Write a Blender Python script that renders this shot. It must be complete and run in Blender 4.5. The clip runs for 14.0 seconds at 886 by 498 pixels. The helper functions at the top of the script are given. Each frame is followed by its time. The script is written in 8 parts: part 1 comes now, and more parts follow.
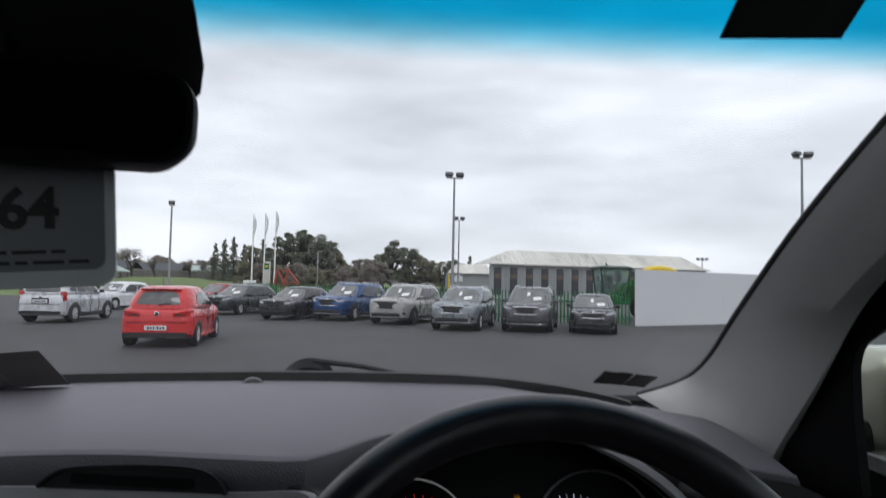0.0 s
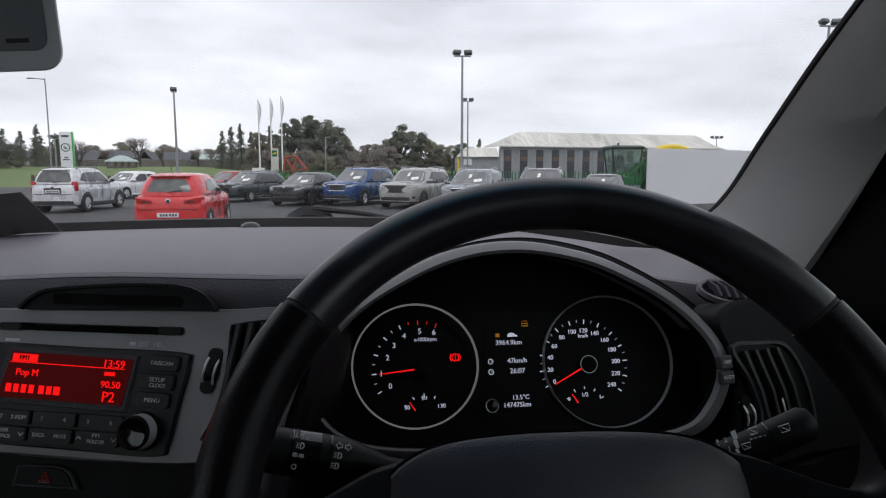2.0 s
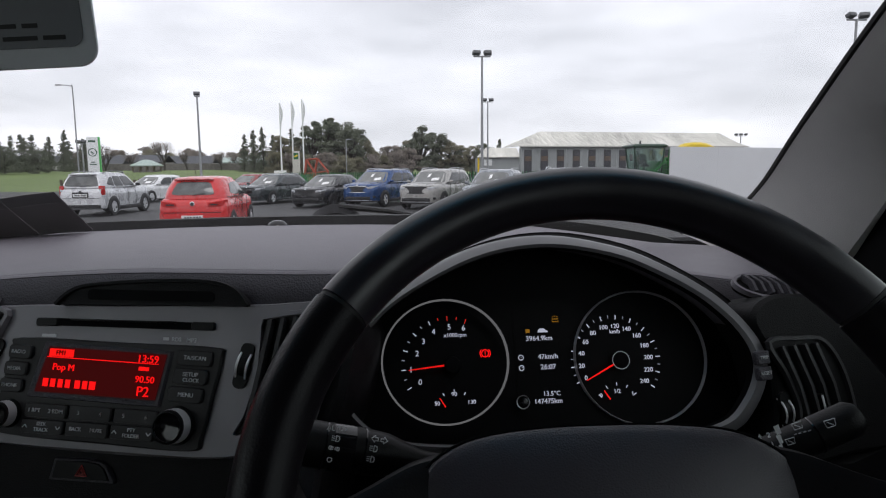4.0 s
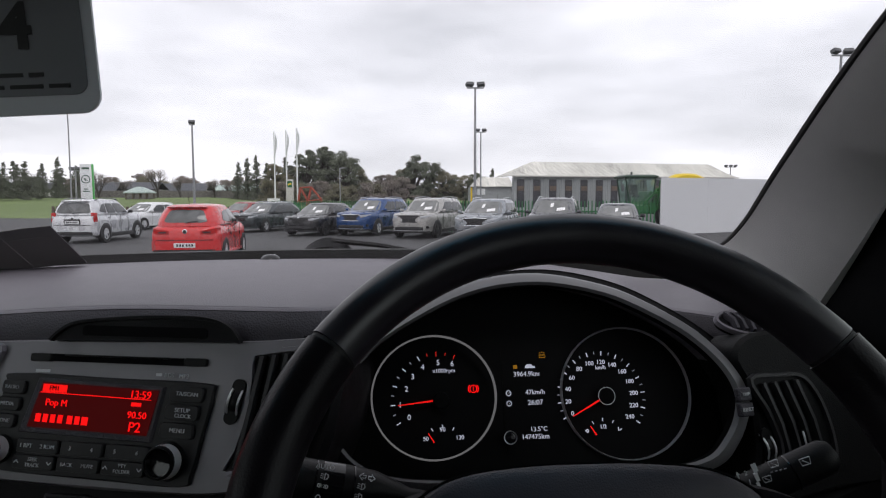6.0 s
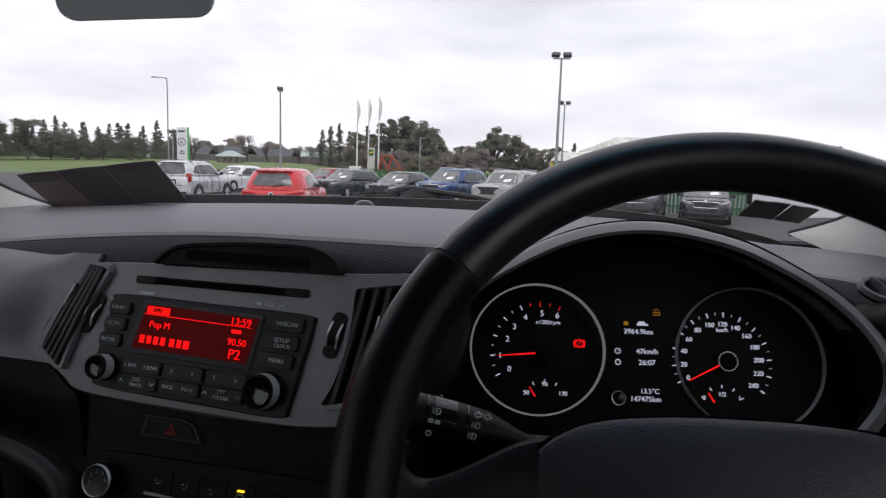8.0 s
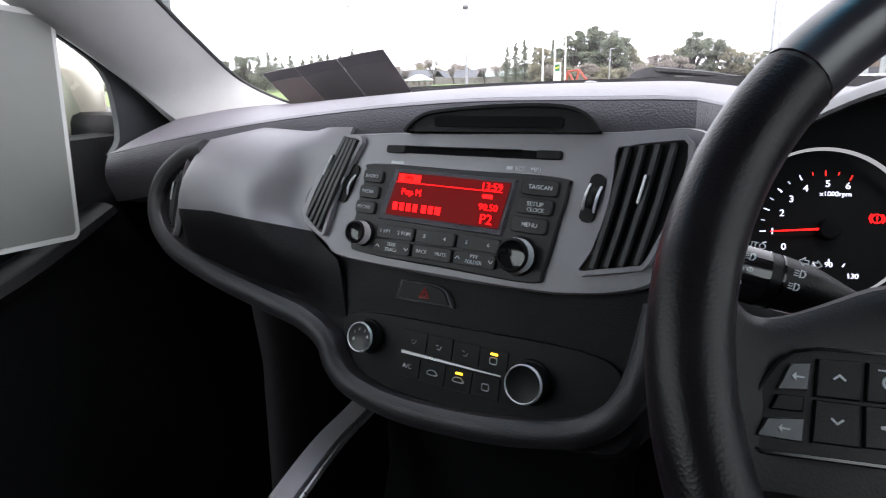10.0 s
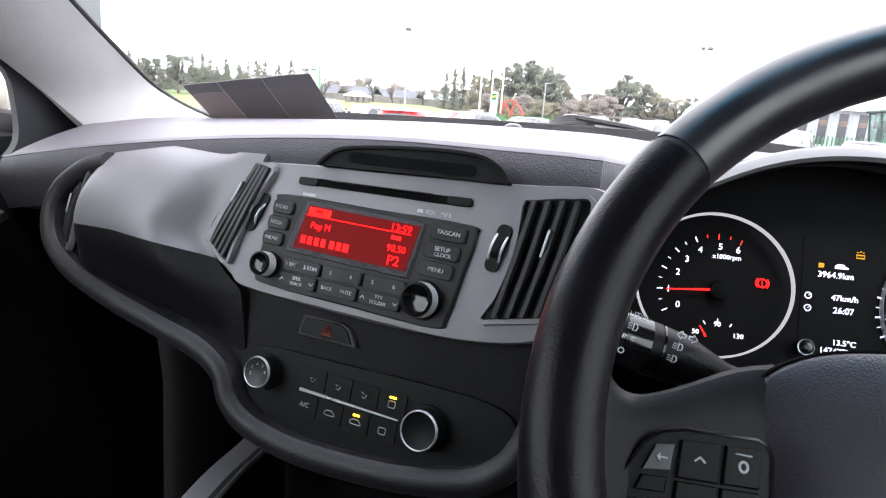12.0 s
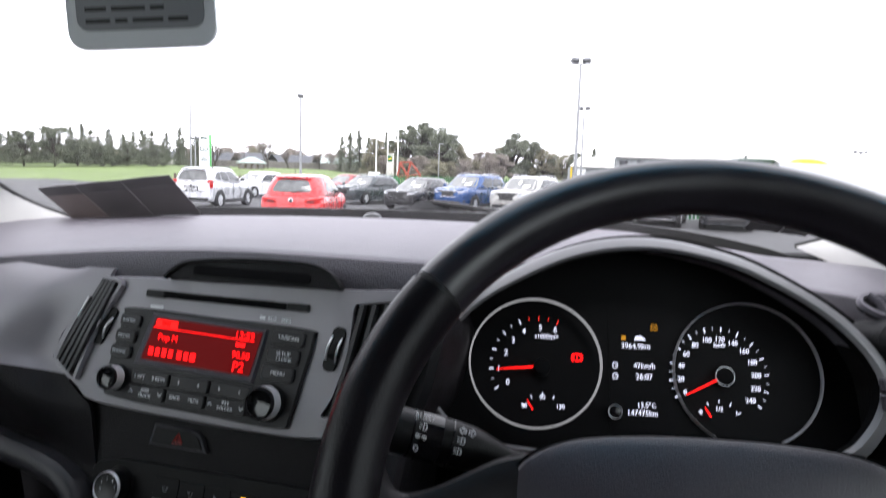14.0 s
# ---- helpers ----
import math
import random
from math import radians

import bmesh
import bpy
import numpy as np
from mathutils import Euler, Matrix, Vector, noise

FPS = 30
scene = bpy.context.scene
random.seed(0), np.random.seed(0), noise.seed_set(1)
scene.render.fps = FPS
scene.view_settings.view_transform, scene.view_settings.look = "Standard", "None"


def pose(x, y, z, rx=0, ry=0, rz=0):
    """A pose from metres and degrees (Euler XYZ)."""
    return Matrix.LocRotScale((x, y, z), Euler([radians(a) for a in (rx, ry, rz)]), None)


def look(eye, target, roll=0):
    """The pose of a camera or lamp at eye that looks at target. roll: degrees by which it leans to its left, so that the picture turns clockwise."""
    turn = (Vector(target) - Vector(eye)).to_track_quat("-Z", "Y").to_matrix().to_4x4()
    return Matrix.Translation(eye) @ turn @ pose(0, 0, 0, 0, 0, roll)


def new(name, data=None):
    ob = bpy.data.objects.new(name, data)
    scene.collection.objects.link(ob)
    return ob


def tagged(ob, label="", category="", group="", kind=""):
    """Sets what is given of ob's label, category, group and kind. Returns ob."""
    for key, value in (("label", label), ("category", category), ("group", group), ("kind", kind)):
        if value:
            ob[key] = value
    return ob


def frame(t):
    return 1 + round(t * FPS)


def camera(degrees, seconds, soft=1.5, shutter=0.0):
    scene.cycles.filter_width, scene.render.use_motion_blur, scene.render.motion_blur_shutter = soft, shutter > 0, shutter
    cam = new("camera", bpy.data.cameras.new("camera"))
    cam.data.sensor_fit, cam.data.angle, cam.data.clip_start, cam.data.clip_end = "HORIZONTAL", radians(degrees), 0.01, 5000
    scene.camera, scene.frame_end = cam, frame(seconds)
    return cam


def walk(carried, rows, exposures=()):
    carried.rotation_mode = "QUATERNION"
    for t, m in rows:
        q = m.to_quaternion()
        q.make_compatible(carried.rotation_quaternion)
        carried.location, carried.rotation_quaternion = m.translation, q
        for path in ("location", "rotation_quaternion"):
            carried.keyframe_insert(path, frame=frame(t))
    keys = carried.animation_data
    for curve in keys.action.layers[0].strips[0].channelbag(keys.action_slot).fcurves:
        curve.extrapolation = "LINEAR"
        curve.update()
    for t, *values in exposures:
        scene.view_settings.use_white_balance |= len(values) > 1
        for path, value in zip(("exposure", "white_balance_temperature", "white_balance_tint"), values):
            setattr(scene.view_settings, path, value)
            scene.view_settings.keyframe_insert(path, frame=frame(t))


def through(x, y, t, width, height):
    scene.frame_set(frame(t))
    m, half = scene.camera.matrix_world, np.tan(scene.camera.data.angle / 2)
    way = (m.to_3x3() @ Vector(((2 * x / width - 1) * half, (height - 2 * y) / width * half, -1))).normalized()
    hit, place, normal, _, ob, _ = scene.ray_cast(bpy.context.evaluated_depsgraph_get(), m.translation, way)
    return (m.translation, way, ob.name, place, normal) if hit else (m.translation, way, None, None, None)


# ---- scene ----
Z0 = 0.30  # height of the seat reference of the cabin above the ground grid

cam = camera(70.0, 14.0, soft=1.1, shutter=0.4)
PATH = [
    (0, (0.001, -0.073, 1.452), (0.195, 1.915, 1.560), 1.2),
    (0.5, (0.022, -0.050, 1.424), (0.253, 1.934, 1.340), -0.1),
    (1, (0.021, -0.035, 1.397), (0.246, 1.944, 1.211), -0.1),
    (1.5, (0.018, -0.026, 1.390), (0.209, 1.952, 1.161), -0.4),
    (2, (0.015, -0.023, 1.385), (0.181, 1.954, 1.130), 0.1),
    (2.5, (0.009, -0.021, 1.382), (0.146, 1.957, 1.122), 0.5),
    (3, (0.008, -0.021, 1.381), (0.146, 1.957, 1.122), 0.6),
    (3.5, (0.004, -0.018, 1.378), (0.119, 1.961, 1.120), 0.5),
    (4, (0.007, -0.019, 1.379), (0.108, 1.962, 1.127), -0.5),
    (4.2, (0.008, -0.025, 1.387), (0.109, 1.962, 1.178), -0.1),
    (5.2, (0.008, -0.036, 1.395), (0.116, 1.954, 1.249), -0.2),
    (6.3, (0.010, -0.029, 1.382), (0.137, 1.958, 1.194), -0.1),
    (6.5, (0.007, -0.013, 1.376), (0.083, 1.969, 1.124), 0.7),
    (7, (-0.005, -0.007, 1.369), (0.033, 1.976, 1.110), 0.9),
    (7.5, (-0.007, -0.008, 1.368), (-0.036, 1.976, 1.115), 0.3),
    (8, (-0.018, 0.003, 1.356), (-0.131, 1.984, 1.104), 1.8),
    (8.5, (-0.030, 0.019, 1.333), (-0.289, 1.971, 0.984), -2.2),
    (9, (-0.047, 0.014, 1.317), (-0.546, 1.904, 0.892), -3.5),
    (9.2, (-0.060, 0.009, 1.311), (-0.661, 1.858, 0.841), -2.1),
    (9.7, (-0.075, 0.010, 1.307), (-0.770, 1.823, 0.808), -1.5),
    (10.5, (-0.068, 0.022, 1.310), (-0.620, 1.888, 0.800), -0.4),
    (11.3, (-0.055, 0.030, 1.318), (-0.470, 1.921, 0.813), 0.4),
    (11.5, (-0.040, 0.038, 1.315), (-0.489, 1.926, 0.829), 0.2),
    (12, (-0.060, 0.026, 1.323), (-0.516, 1.924, 0.888), 3.9),
    (12.5, (-0.042, 0.017, 1.337), (-0.447, 1.931, 0.917), 1.0),
    (13, (-0.007, 0.046, 1.329), (-0.348, 1.972, 0.898), 0.0),
    (13.5, (0.000, 0.015, 1.340), (-0.225, 1.960, 0.910), 1.2),
    (14, (0.000, -0.008, 1.367), (-0.173, 1.971, 1.131), 1.7),
]
walk(cam, [(t, look((e[0], e[1], e[2] + Z0), (g[0], g[1], g[2] + Z0), roll)) for t, e, g, roll in PATH],
     exposures=[(0, 0.04, 6330, 9), (0.5, -0.26, 6300, 10), (1.0, -0.08, 6380, 11), (2.0, 0.1, 6420, 11), (4.2, 0.14, 6500, 12), (7.5, 0.18, 6620, 14), (8.0, 0.24, 6560, 14), (8.5, 0.45, 6480, 14), (9.2, 1.35, 6480, 14), (11.3, 2.6, 6480, 14), (12.0, 2.6, 6480, 14), (12.5, 2.35, 6480, 14), (13.5, 2.1, 6480, 14), (14, 1.75, 6480, 14)])

# ---- world and light: a bright overcast day ----
world = bpy.data.worlds.new("overcast_sky")
scene.world = world
world.use_nodes = True
wn, wl = world.node_tree.nodes, world.node_tree.links
wn.clear()
w_out = wn.new("ShaderNodeOutputWorld")
w_bg = wn.new("ShaderNodeBackground")
w_sky = wn.new("ShaderNodeTexSky")
w_sky.sky_type = "NISHITA"
w_sky.sun_disc = False
w_sky.sun_elevation, w_sky.sun_rotation = radians(38), radians(200)
w_sky.air_density, w_sky.dust_density = 1.0, 3.0
w_co = wn.new("ShaderNodeTexCoord")
w_map = wn.new("ShaderNodeMapping")
w_map.inputs["Scale"].default_value = (1.6, 1.6, 6.5)
w_noise = wn.new("ShaderNodeTexNoise")
w_noise.inputs["Scale"].default_value = 1.7
w_noise.inputs["Detail"].default_value = 7
w_noise.inputs["Roughness"].default_value = 0.55
w_ramp = wn.new("ShaderNodeValToRGB")
w_ramp.color_ramp.elements[0].position, w_ramp.color_ramp.elements[0].color = 0.30, (5.9, 6.05, 6.35, 1)
w_ramp.color_ramp.elements[1].position, w_ramp.color_ramp.elements[1].color = 0.68, (9.3, 9.4, 9.75, 1)
w_mix = wn.new("ShaderNodeMixRGB")
w_mix.inputs[0].default_value = 0.93
wl.new(w_co.outputs["Generated"], w_map.inputs["Vector"])
wl.new(w_map.outputs["Vector"], w_noise.inputs["Vector"])
wl.new(w_noise.outputs["Fac"], w_ramp.inputs["Fac"])
wl.new(w_sky.outputs["Color"], w_mix.inputs[1])
wl.new(w_ramp.outputs["Color"], w_mix.inputs[2])
wl.new(w_mix.outputs["Color"], w_bg.inputs["Color"])
w_bg.inputs["Strength"].default_value = 0.136
wl.new(w_bg.outputs["Background"], w_out.inputs["Surface"])

sun_data = bpy.data.lights.new("sun", "SUN")
sun_data.energy, sun_data.angle, sun_data.color = 0.7, radians(25), (1.0, 0.97, 0.93)
sun = new("sun", sun_data)
sun.matrix_world = look((0, 0, 60), (-8, 35, 0))

# ---- materials ----


def mat(name, color, rough=0.5, metal=0.0, vary=0.12, grain=0.0, scale=40.0, bump_scale=400.0, spec=0.5, coat=0.0, big=3.0, stretch=None):
    """A plain procedural surface: base colour with soft blotches and fine grain, and a fine relief."""
    m = bpy.data.materials.new(name)
    m.use_nodes = True
    n, l = m.node_tree.nodes, m.node_tree.links
    b = n["Principled BSDF"]
    b.inputs["Roughness"].default_value, b.inputs["Metallic"].default_value = rough, metal
    b.inputs["Specular IOR Level"].default_value = spec
    b.inputs["Coat Weight"].default_value = coat
    co = n.new("ShaderNodeTexCoord")
    place = co.outputs["Object"]
    if stretch:
        mp = n.new("ShaderNodeMapping")
        mp.inputs["Scale"].default_value = stretch
        l.new(place, mp.inputs["Vector"])
        place = mp.outputs["Vector"]
    if vary > 0:
        n1 = n.new("ShaderNodeTexNoise")
        n1.inputs["Scale"].default_value, n1.inputs["Detail"].default_value = big, 3
        n2 = n.new("ShaderNodeTexNoise")
        n2.inputs["Scale"].default_value, n2.inputs["Detail"].default_value = scale, 4
        add = n.new("ShaderNodeMath")
        add.operation = "ADD"
        ramp = n.new("ShaderNodeMapRange")
        ramp.inputs["From Min"].default_value, ramp.inputs["From Max"].default_value = 0.6, 1.4
        ramp.inputs["To Min"].default_value, ramp.inputs["To Max"].default_value = 1 - vary, 1 + vary
        mul = n.new("ShaderNodeVectorMath")
        mul.operation = "SCALE"
        mul.inputs[0].default_value = color
        l.new(place, n1.inputs["Vector"])
        l.new(place, n2.inputs["Vector"])
        l.new(n1.outputs["Fac"], add.inputs[0])
        l.new(n2.outputs["Fac"], add.inputs[1])
        l.new(add.outputs[0], ramp.inputs["Value"])
        l.new(ramp.outputs["Result"], mul.inputs["Scale"])
        l.new(mul.outputs[0], b.inputs["Base Color"])
        rr = n.new("ShaderNodeMapRange")
        rr.inputs["From Min"].default_value, rr.inputs["From Max"].default_value = 0.3, 0.7
        rr.inputs["To Min"].default_value, rr.inputs["To Max"].default_value = max(0.02, rough - min(0.06, vary)), min(1, rough + min(0.06, vary))
        l.new(n2.outputs["Fac"], rr.inputs["Value"])
        l.new(rr.outputs["Result"], b.inputs["Roughness"])
    else:
        b.inputs["Base Color"].default_value = (*color, 1)
    if grain > 0:
        v = n.new("ShaderNodeTexVoronoi")
        v.inputs["Scale"].default_value = bump_scale
        bump = n.new("ShaderNodeBump")
        bump.inputs["Strength"].default_value, bump.inputs["Distance"].default_value = grain, 0.4 / bump_scale
        l.new(co.outputs["Object"], v.inputs["Vector"])
        l.new(v.outputs["Distance"], bump.inputs["Height"])
        l.new(bump.outputs["Normal"], b.inputs["Normal"])
    return m


def glow(name, color, strength):
    m = bpy.data.materials.new(name)
    m.use_nodes = True
    b = m.node_tree.nodes["Principled BSDF"]
    b.inputs["Base Color"].default_value = (0.006, 0.006, 0.006, 1)
    b.inputs["Emission Color"].default_value = (*color, 1)
    b.inputs["Emission Strength"].default_value = strength
    b.inputs["Specular IOR Level"].default_value = 0.05
    return m


def clear_glass(name, tint, gloss=0.06, band=None, dust_veil=0.0):
    """Clear pane; band: a deeper tint that fades in with height between two levels."""
    m = bpy.data.materials.new(name)
    m.use_nodes = True
    n, l = m.node_tree.nodes, m.node_tree.links
    n.remove(n["Principled BSDF"])
    t = n.new("ShaderNodeBsdfTransparent")
    t.inputs["Color"].default_value = (*tint, 1)
    if band:
        co = n.new("ShaderNodeTexCoord")
        sep = n.new("ShaderNodeSeparateXYZ")
        mr = n.new("ShaderNodeMapRange")
        mr.interpolation_type = "SMOOTHSTEP"
        mr.inputs["From Min"].default_value, mr.inputs["From Max"].default_value = band[1], band[2]
        mixc = n.new("ShaderNodeMixRGB")
        mixc.inputs[1].default_value, mixc.inputs[2].default_value = (*tint, 1), (*band[0], 1)
        l.new(co.outputs["Object"], sep.inputs[0])
        l.new(sep.outputs["Z"], mr.inputs["Value"])
        l.new(mr.outputs["Result"], mixc.inputs[0])
        l.new(mixc.outputs[0], t.inputs["Color"])
    g = n.new("ShaderNodeBsdfGlossy")
    g.inputs["Roughness"].default_value = 0.02
    mx = n.new("ShaderNodeMixShader")
    mx.inputs[0].default_value = gloss
    l.new(t.outputs[0], mx.inputs[1])
    l.new(g.outputs[0], mx.inputs[2])
    if dust_veil:
        # a thin scattering film: road dust, plus the veiling glare imitated with it
        film = n.new("ShaderNodeBsdfTranslucent")
        film.inputs["Color"].default_value = (0.8, 0.8, 0.8, 1)
        smear = n.new("ShaderNodeTexNoise")
        smear.inputs["Scale"].default_value, smear.inputs["Detail"].default_value = 5.0, 6
        amount = n.new("ShaderNodeMapRange")
        amount.inputs["From Min"].default_value, amount.inputs["From Max"].default_value = 0.3, 0.7
        amount.inputs["To Min"].default_value, amount.inputs["To Max"].default_value = dust_veil * 0.6, dust_veil * 1.4
        pos = n.new("ShaderNodeTexCoord")
        l.new(pos.outputs["Object"], smear.inputs["Vector"])
        l.new(smear.outputs["Fac"], amount.inputs["Value"])
        m2 = n.new("ShaderNodeMixShader")
        l.new(amount.outputs["Result"], m2.inputs[0])
        l.new(mx.outputs[0], m2.inputs[1])
        l.new(film.outputs[0], m2.inputs[2])
        mx = m2
    l.new(mx.outputs[0], n["Material Output"].inputs["Surface"])
    return m


def paper(name, color, through=0.6):
    """Printed paper that lets some daylight through."""
    m = mat(name, color, 0.35, vary=0.12, scale=25)
    n, l = m.node_tree.nodes, m.node_tree.links
    tr = n.new("ShaderNodeBsdfTranslucent")
    tr.inputs["Color"].default_value = (*color, 1)
    mx = n.new("ShaderNodeMixShader")
    mx.inputs[0].default_value = through
    l.new(n["Principled BSDF"].outputs[0], mx.inputs[1])
    l.new(tr.outputs[0], mx.inputs[2])
    l.new(mx.outputs[0], n["Material Output"].inputs["Surface"])
    return m


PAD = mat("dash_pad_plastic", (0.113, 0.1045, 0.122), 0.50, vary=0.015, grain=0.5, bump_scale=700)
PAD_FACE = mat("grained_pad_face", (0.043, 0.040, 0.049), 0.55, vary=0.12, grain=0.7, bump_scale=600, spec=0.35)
# near-black tone carries the shade on the lower dash and glovebox
GLOVE_LOW = mat("shade_dark_dash_plastic", (0.0068, 0.0062, 0.0075), 0.5, vary=0.1, grain=0.4, bump_scale=700, spec=0.13)
KNOB_FACE = mat("grey_knob_face", (0.010, 0.010, 0.011), 0.5, metal=0.0, vary=0.05)
BADGE_SATIN = mat("satin_badge_metal", (0.50, 0.505, 0.53), 0.32, metal=0.9, vary=0.05)
PAD_MID = mat("dark_grey_plastic", (0.016, 0.016, 0.018), 0.5, vary=0.1, grain=0.4, bump_scale=700)
BAND = mat("dark_satin_band", (0.020, 0.019, 0.022), 0.45, vary=0.1, grain=0.3, bump_scale=700, spec=0.3)
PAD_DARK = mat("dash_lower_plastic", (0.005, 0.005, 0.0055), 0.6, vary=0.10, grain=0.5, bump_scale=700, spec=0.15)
TRIM = mat("satin_grey_trim", (0.172, 0.164, 0.180), 0.40, metal=0.15, vary=0.06, grain=0.15, bump_scale=1500)
BLACK = mat("black_plastic", (0.0035, 0.0035, 0.004), 0.45, vary=0.1, grain=0.2, bump_scale=900, spec=0.16)
RADIO_BLACK = mat("dark_radio_plastic", (0.0105, 0.0100, 0.0115), 0.45, vary=0.1, grain=0.2, bump_scale=900, spec=0.25)
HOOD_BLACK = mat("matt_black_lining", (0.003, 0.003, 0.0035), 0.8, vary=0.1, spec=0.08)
GLOSSBLACK = mat("gloss_black_plastic", (0.005, 0.005, 0.006), 0.12, vary=0.05)
LEATHER = mat("wheel_leather", (0.0085, 0.0076, 0.0085), 0.42, vary=0.14, grain=0.16, bump_scale=800, spec=0.10)
LEATHER_RIM = mat("dark_rim_leather", (0.0064, 0.0053, 0.0068), 0.34, vary=0.25, grain=0.18, bump_scale=700, scale=25, spec=0.15)
LEATHER_TOP = mat("smooth_wheel_leather", (0.0150, 0.0132, 0.0170), 0.34, vary=0.2, grain=0.07, bump_scale=800, spec=0.6)
LEATHER_HUB = mat("grained_airbag_leather", (0.034, 0.0295, 0.037), 0.38, vary=0.12, grain=0.45, bump_scale=950, spec=0.5)
CHROME = mat("chrome", (0.75, 0.76, 0.78), 0.12, metal=1.0, vary=0.03)
SATIN = mat("satin_silver", (0.45, 0.46, 0.48), 0.30, metal=0.9, vary=0.05)
HEADLINER = mat("headliner_cloth", (0.235, 0.215, 0.218), 0.95, vary=0.06, grain=0.3, bump_scale=900)
PILLAR = mat("pillar_trim_plastic", (0.37, 0.366, 0.358), 0.60, vary=0.06, grain=0.35, bump_scale=800)
CARPET = mat("dark_carpet", (0.006, 0.006, 0.006), 0.95, vary=0.3, grain=0.8, bump_scale=500)
RUBBER = mat("black_rubber", (0.010, 0.010, 0.010), 0.7, vary=0.15)
CHAMPAGNE = mat("champagne_paint", (0.42, 0.40, 0.33), 0.25, metal=0.3, vary=0.03, coat=0.6)
PRINT = mat("white_print", (0.45, 0.46, 0.48), 0.5, vary=0.0)
PRINT_DIM = mat("grey_print", (0.34, 0.35, 0.37), 0.5, vary=0.0)
DIAL_FACE = mat("dial_face_black", (0.0025, 0.0025, 0.003), 0.6, vary=0.05, spec=0.08)
DIAL_WHITE = glow("dial_white_backlight", (0.78, 0.82, 1.0), 0.48)
DIAL_SOFT = glow("dial_dim_backlight", (0.75, 0.80, 0.95), 0.25)
FRAME_GREY = mat("dark_door_frame", (0.018, 0.019, 0.022), 0.55, vary=0.1, grain=0.4, bump_scale=800)
HOOD_RIM = mat("smooth_hood_rim", (0.115, 0.114, 0.120), 0.42, vary=0.06, spec=0.5)
DIAL_RING = glow("dial_ring_light", (0.78, 0.79, 0.82), 0.13)
DIAL_RED = glow("dial_red_print", (0.9, 0.04, 0.03), 0.35)
DIAL_RIM = mat("dark_dial_rim", (0.30, 0.30, 0.32), 0.35, metal=0.2, vary=0.05)
NEEDLE = glow("needle_red", (1.0, 0.012, 0.010), 0.65)
WARN_RED = glow("warning_red", (1.0, 0.008, 0.008), 1.0)
WARN_AMBER = glow("warning_amber", (0.9, 0.42, 0.03), 0.22)
LED_AMBER = glow("button_led_amber", (1.0, 0.55, 0.02), 1.5)
SCREEN = glow("radio_screen_red", (0.40, 0.002, 0.003), 0.085)
SCREEN_TXT = glow("radio_text_red", (1.0, 0.006, 0.006), 0.9)
SCREEN_TAB = glow("radio_tab_red", (1.0, 0.008, 0.006), 0.85)
MIRROR = mat("mirror_glass", (0.8, 0.8, 0.8), 0.02, metal=1.0, vary=0.0)
WINDSHIELD = clear_glass("windshield_glass", (0.92, 0.925, 0.935), 0.03, ((0.06, 0.57, 0.75), 1.616 + Z0, 1.645 + Z0), 0.0035)
SIDE_GLASS = clear_glass("side_glass", (0.89, 0.93, 0.915), 0.03)
REAR_TINT = clear_glass("tinted_rear_glass", (0.14, 0.15, 0.148), 0.04)
CARD_WHITE = mat("white_card", (0.62, 0.63, 0.65), 0.55, vary=0.05)
CARD_INK = mat("black_ink", (0.02, 0.02, 0.02), 0.6, vary=0.0)
PAPER_BROWN = paper("brown_printed_paper", (0.27, 0.24, 0.235), 0.5)
PAPER_DARK = paper("dark_printed_paper", (0.19, 0.18, 0.185), 0.5)
KNOB_SILVER = mat("bright_ridged_knob", (0.62, 0.63, 0.65), 0.38, metal=0.5, vary=0.05)

# ---- mesh helpers ----


def thing(name, label="", category="", at=(0, 0, 0), group="", kind=""):
    ob = new(name)
    ob.location = at
    ob.empty_display_size = 0.05
    return tagged(ob, label, category, group, kind)


def part(name, bm, material, parent=None, label="", smooth=True, fix=True):
    """Link a bmesh, given in world metres, as one mesh object under its thing."""
    if fix:
        bmesh.ops.recalc_face_normals(bm, faces=bm.faces)
    me = bpy.data.meshes.new(name)
    off = Vector((0, 0, 0))
    p = parent
    while p is not None:
        off += p.location
        p = p.parent
    for v in bm.verts:
        v.co -= off
    bm.to_mesh(me)
    bm.free()
    me.materials.append(material)
    if smooth:
        me.polygons.foreach_set("use_smooth", [True] * len(me.polygons))
        me.set_sharp_from_angle(angle=radians(38))
    ob = new(name, me)
    ob.parent = parent
    if label:
        ob["label"] = label
    return ob


def box(bm, size, m=Matrix(), bevel=0.0, seg=2):
    """A bevelled block of the given size, centred on the pose m."""
    r = bmesh.ops.create_cube(bm, size=1.0, matrix=m @ Matrix.Diagonal((*size, 1)))
    if bevel > 0:
        vs = r["verts"]
        es = list({e for v in vs for e in v.link_edges})
        bmesh.ops.bevel(bm, geom=es, offset=bevel, segments=seg, affect="EDGES", profile=0.5)
    return bm


def cyl(bm, r1, r2, depth, m=Matrix(), seg=24, bevel=0.0):
    r = bmesh.ops.create_cone(bm, cap_ends=True, segments=seg, radius1=r1, radius2=r2, depth=depth, matrix=m)
    if bevel > 0:
        es = list({e for v in r["verts"] for e in v.link_edges if len(e.link_faces) == 2 and any(len(f.verts) > 4 for f in e.link_faces)})
        bmesh.ops.bevel(bm, geom=es, offset=bevel, segments=2, affect="EDGES", profile=0.5)
    return bm


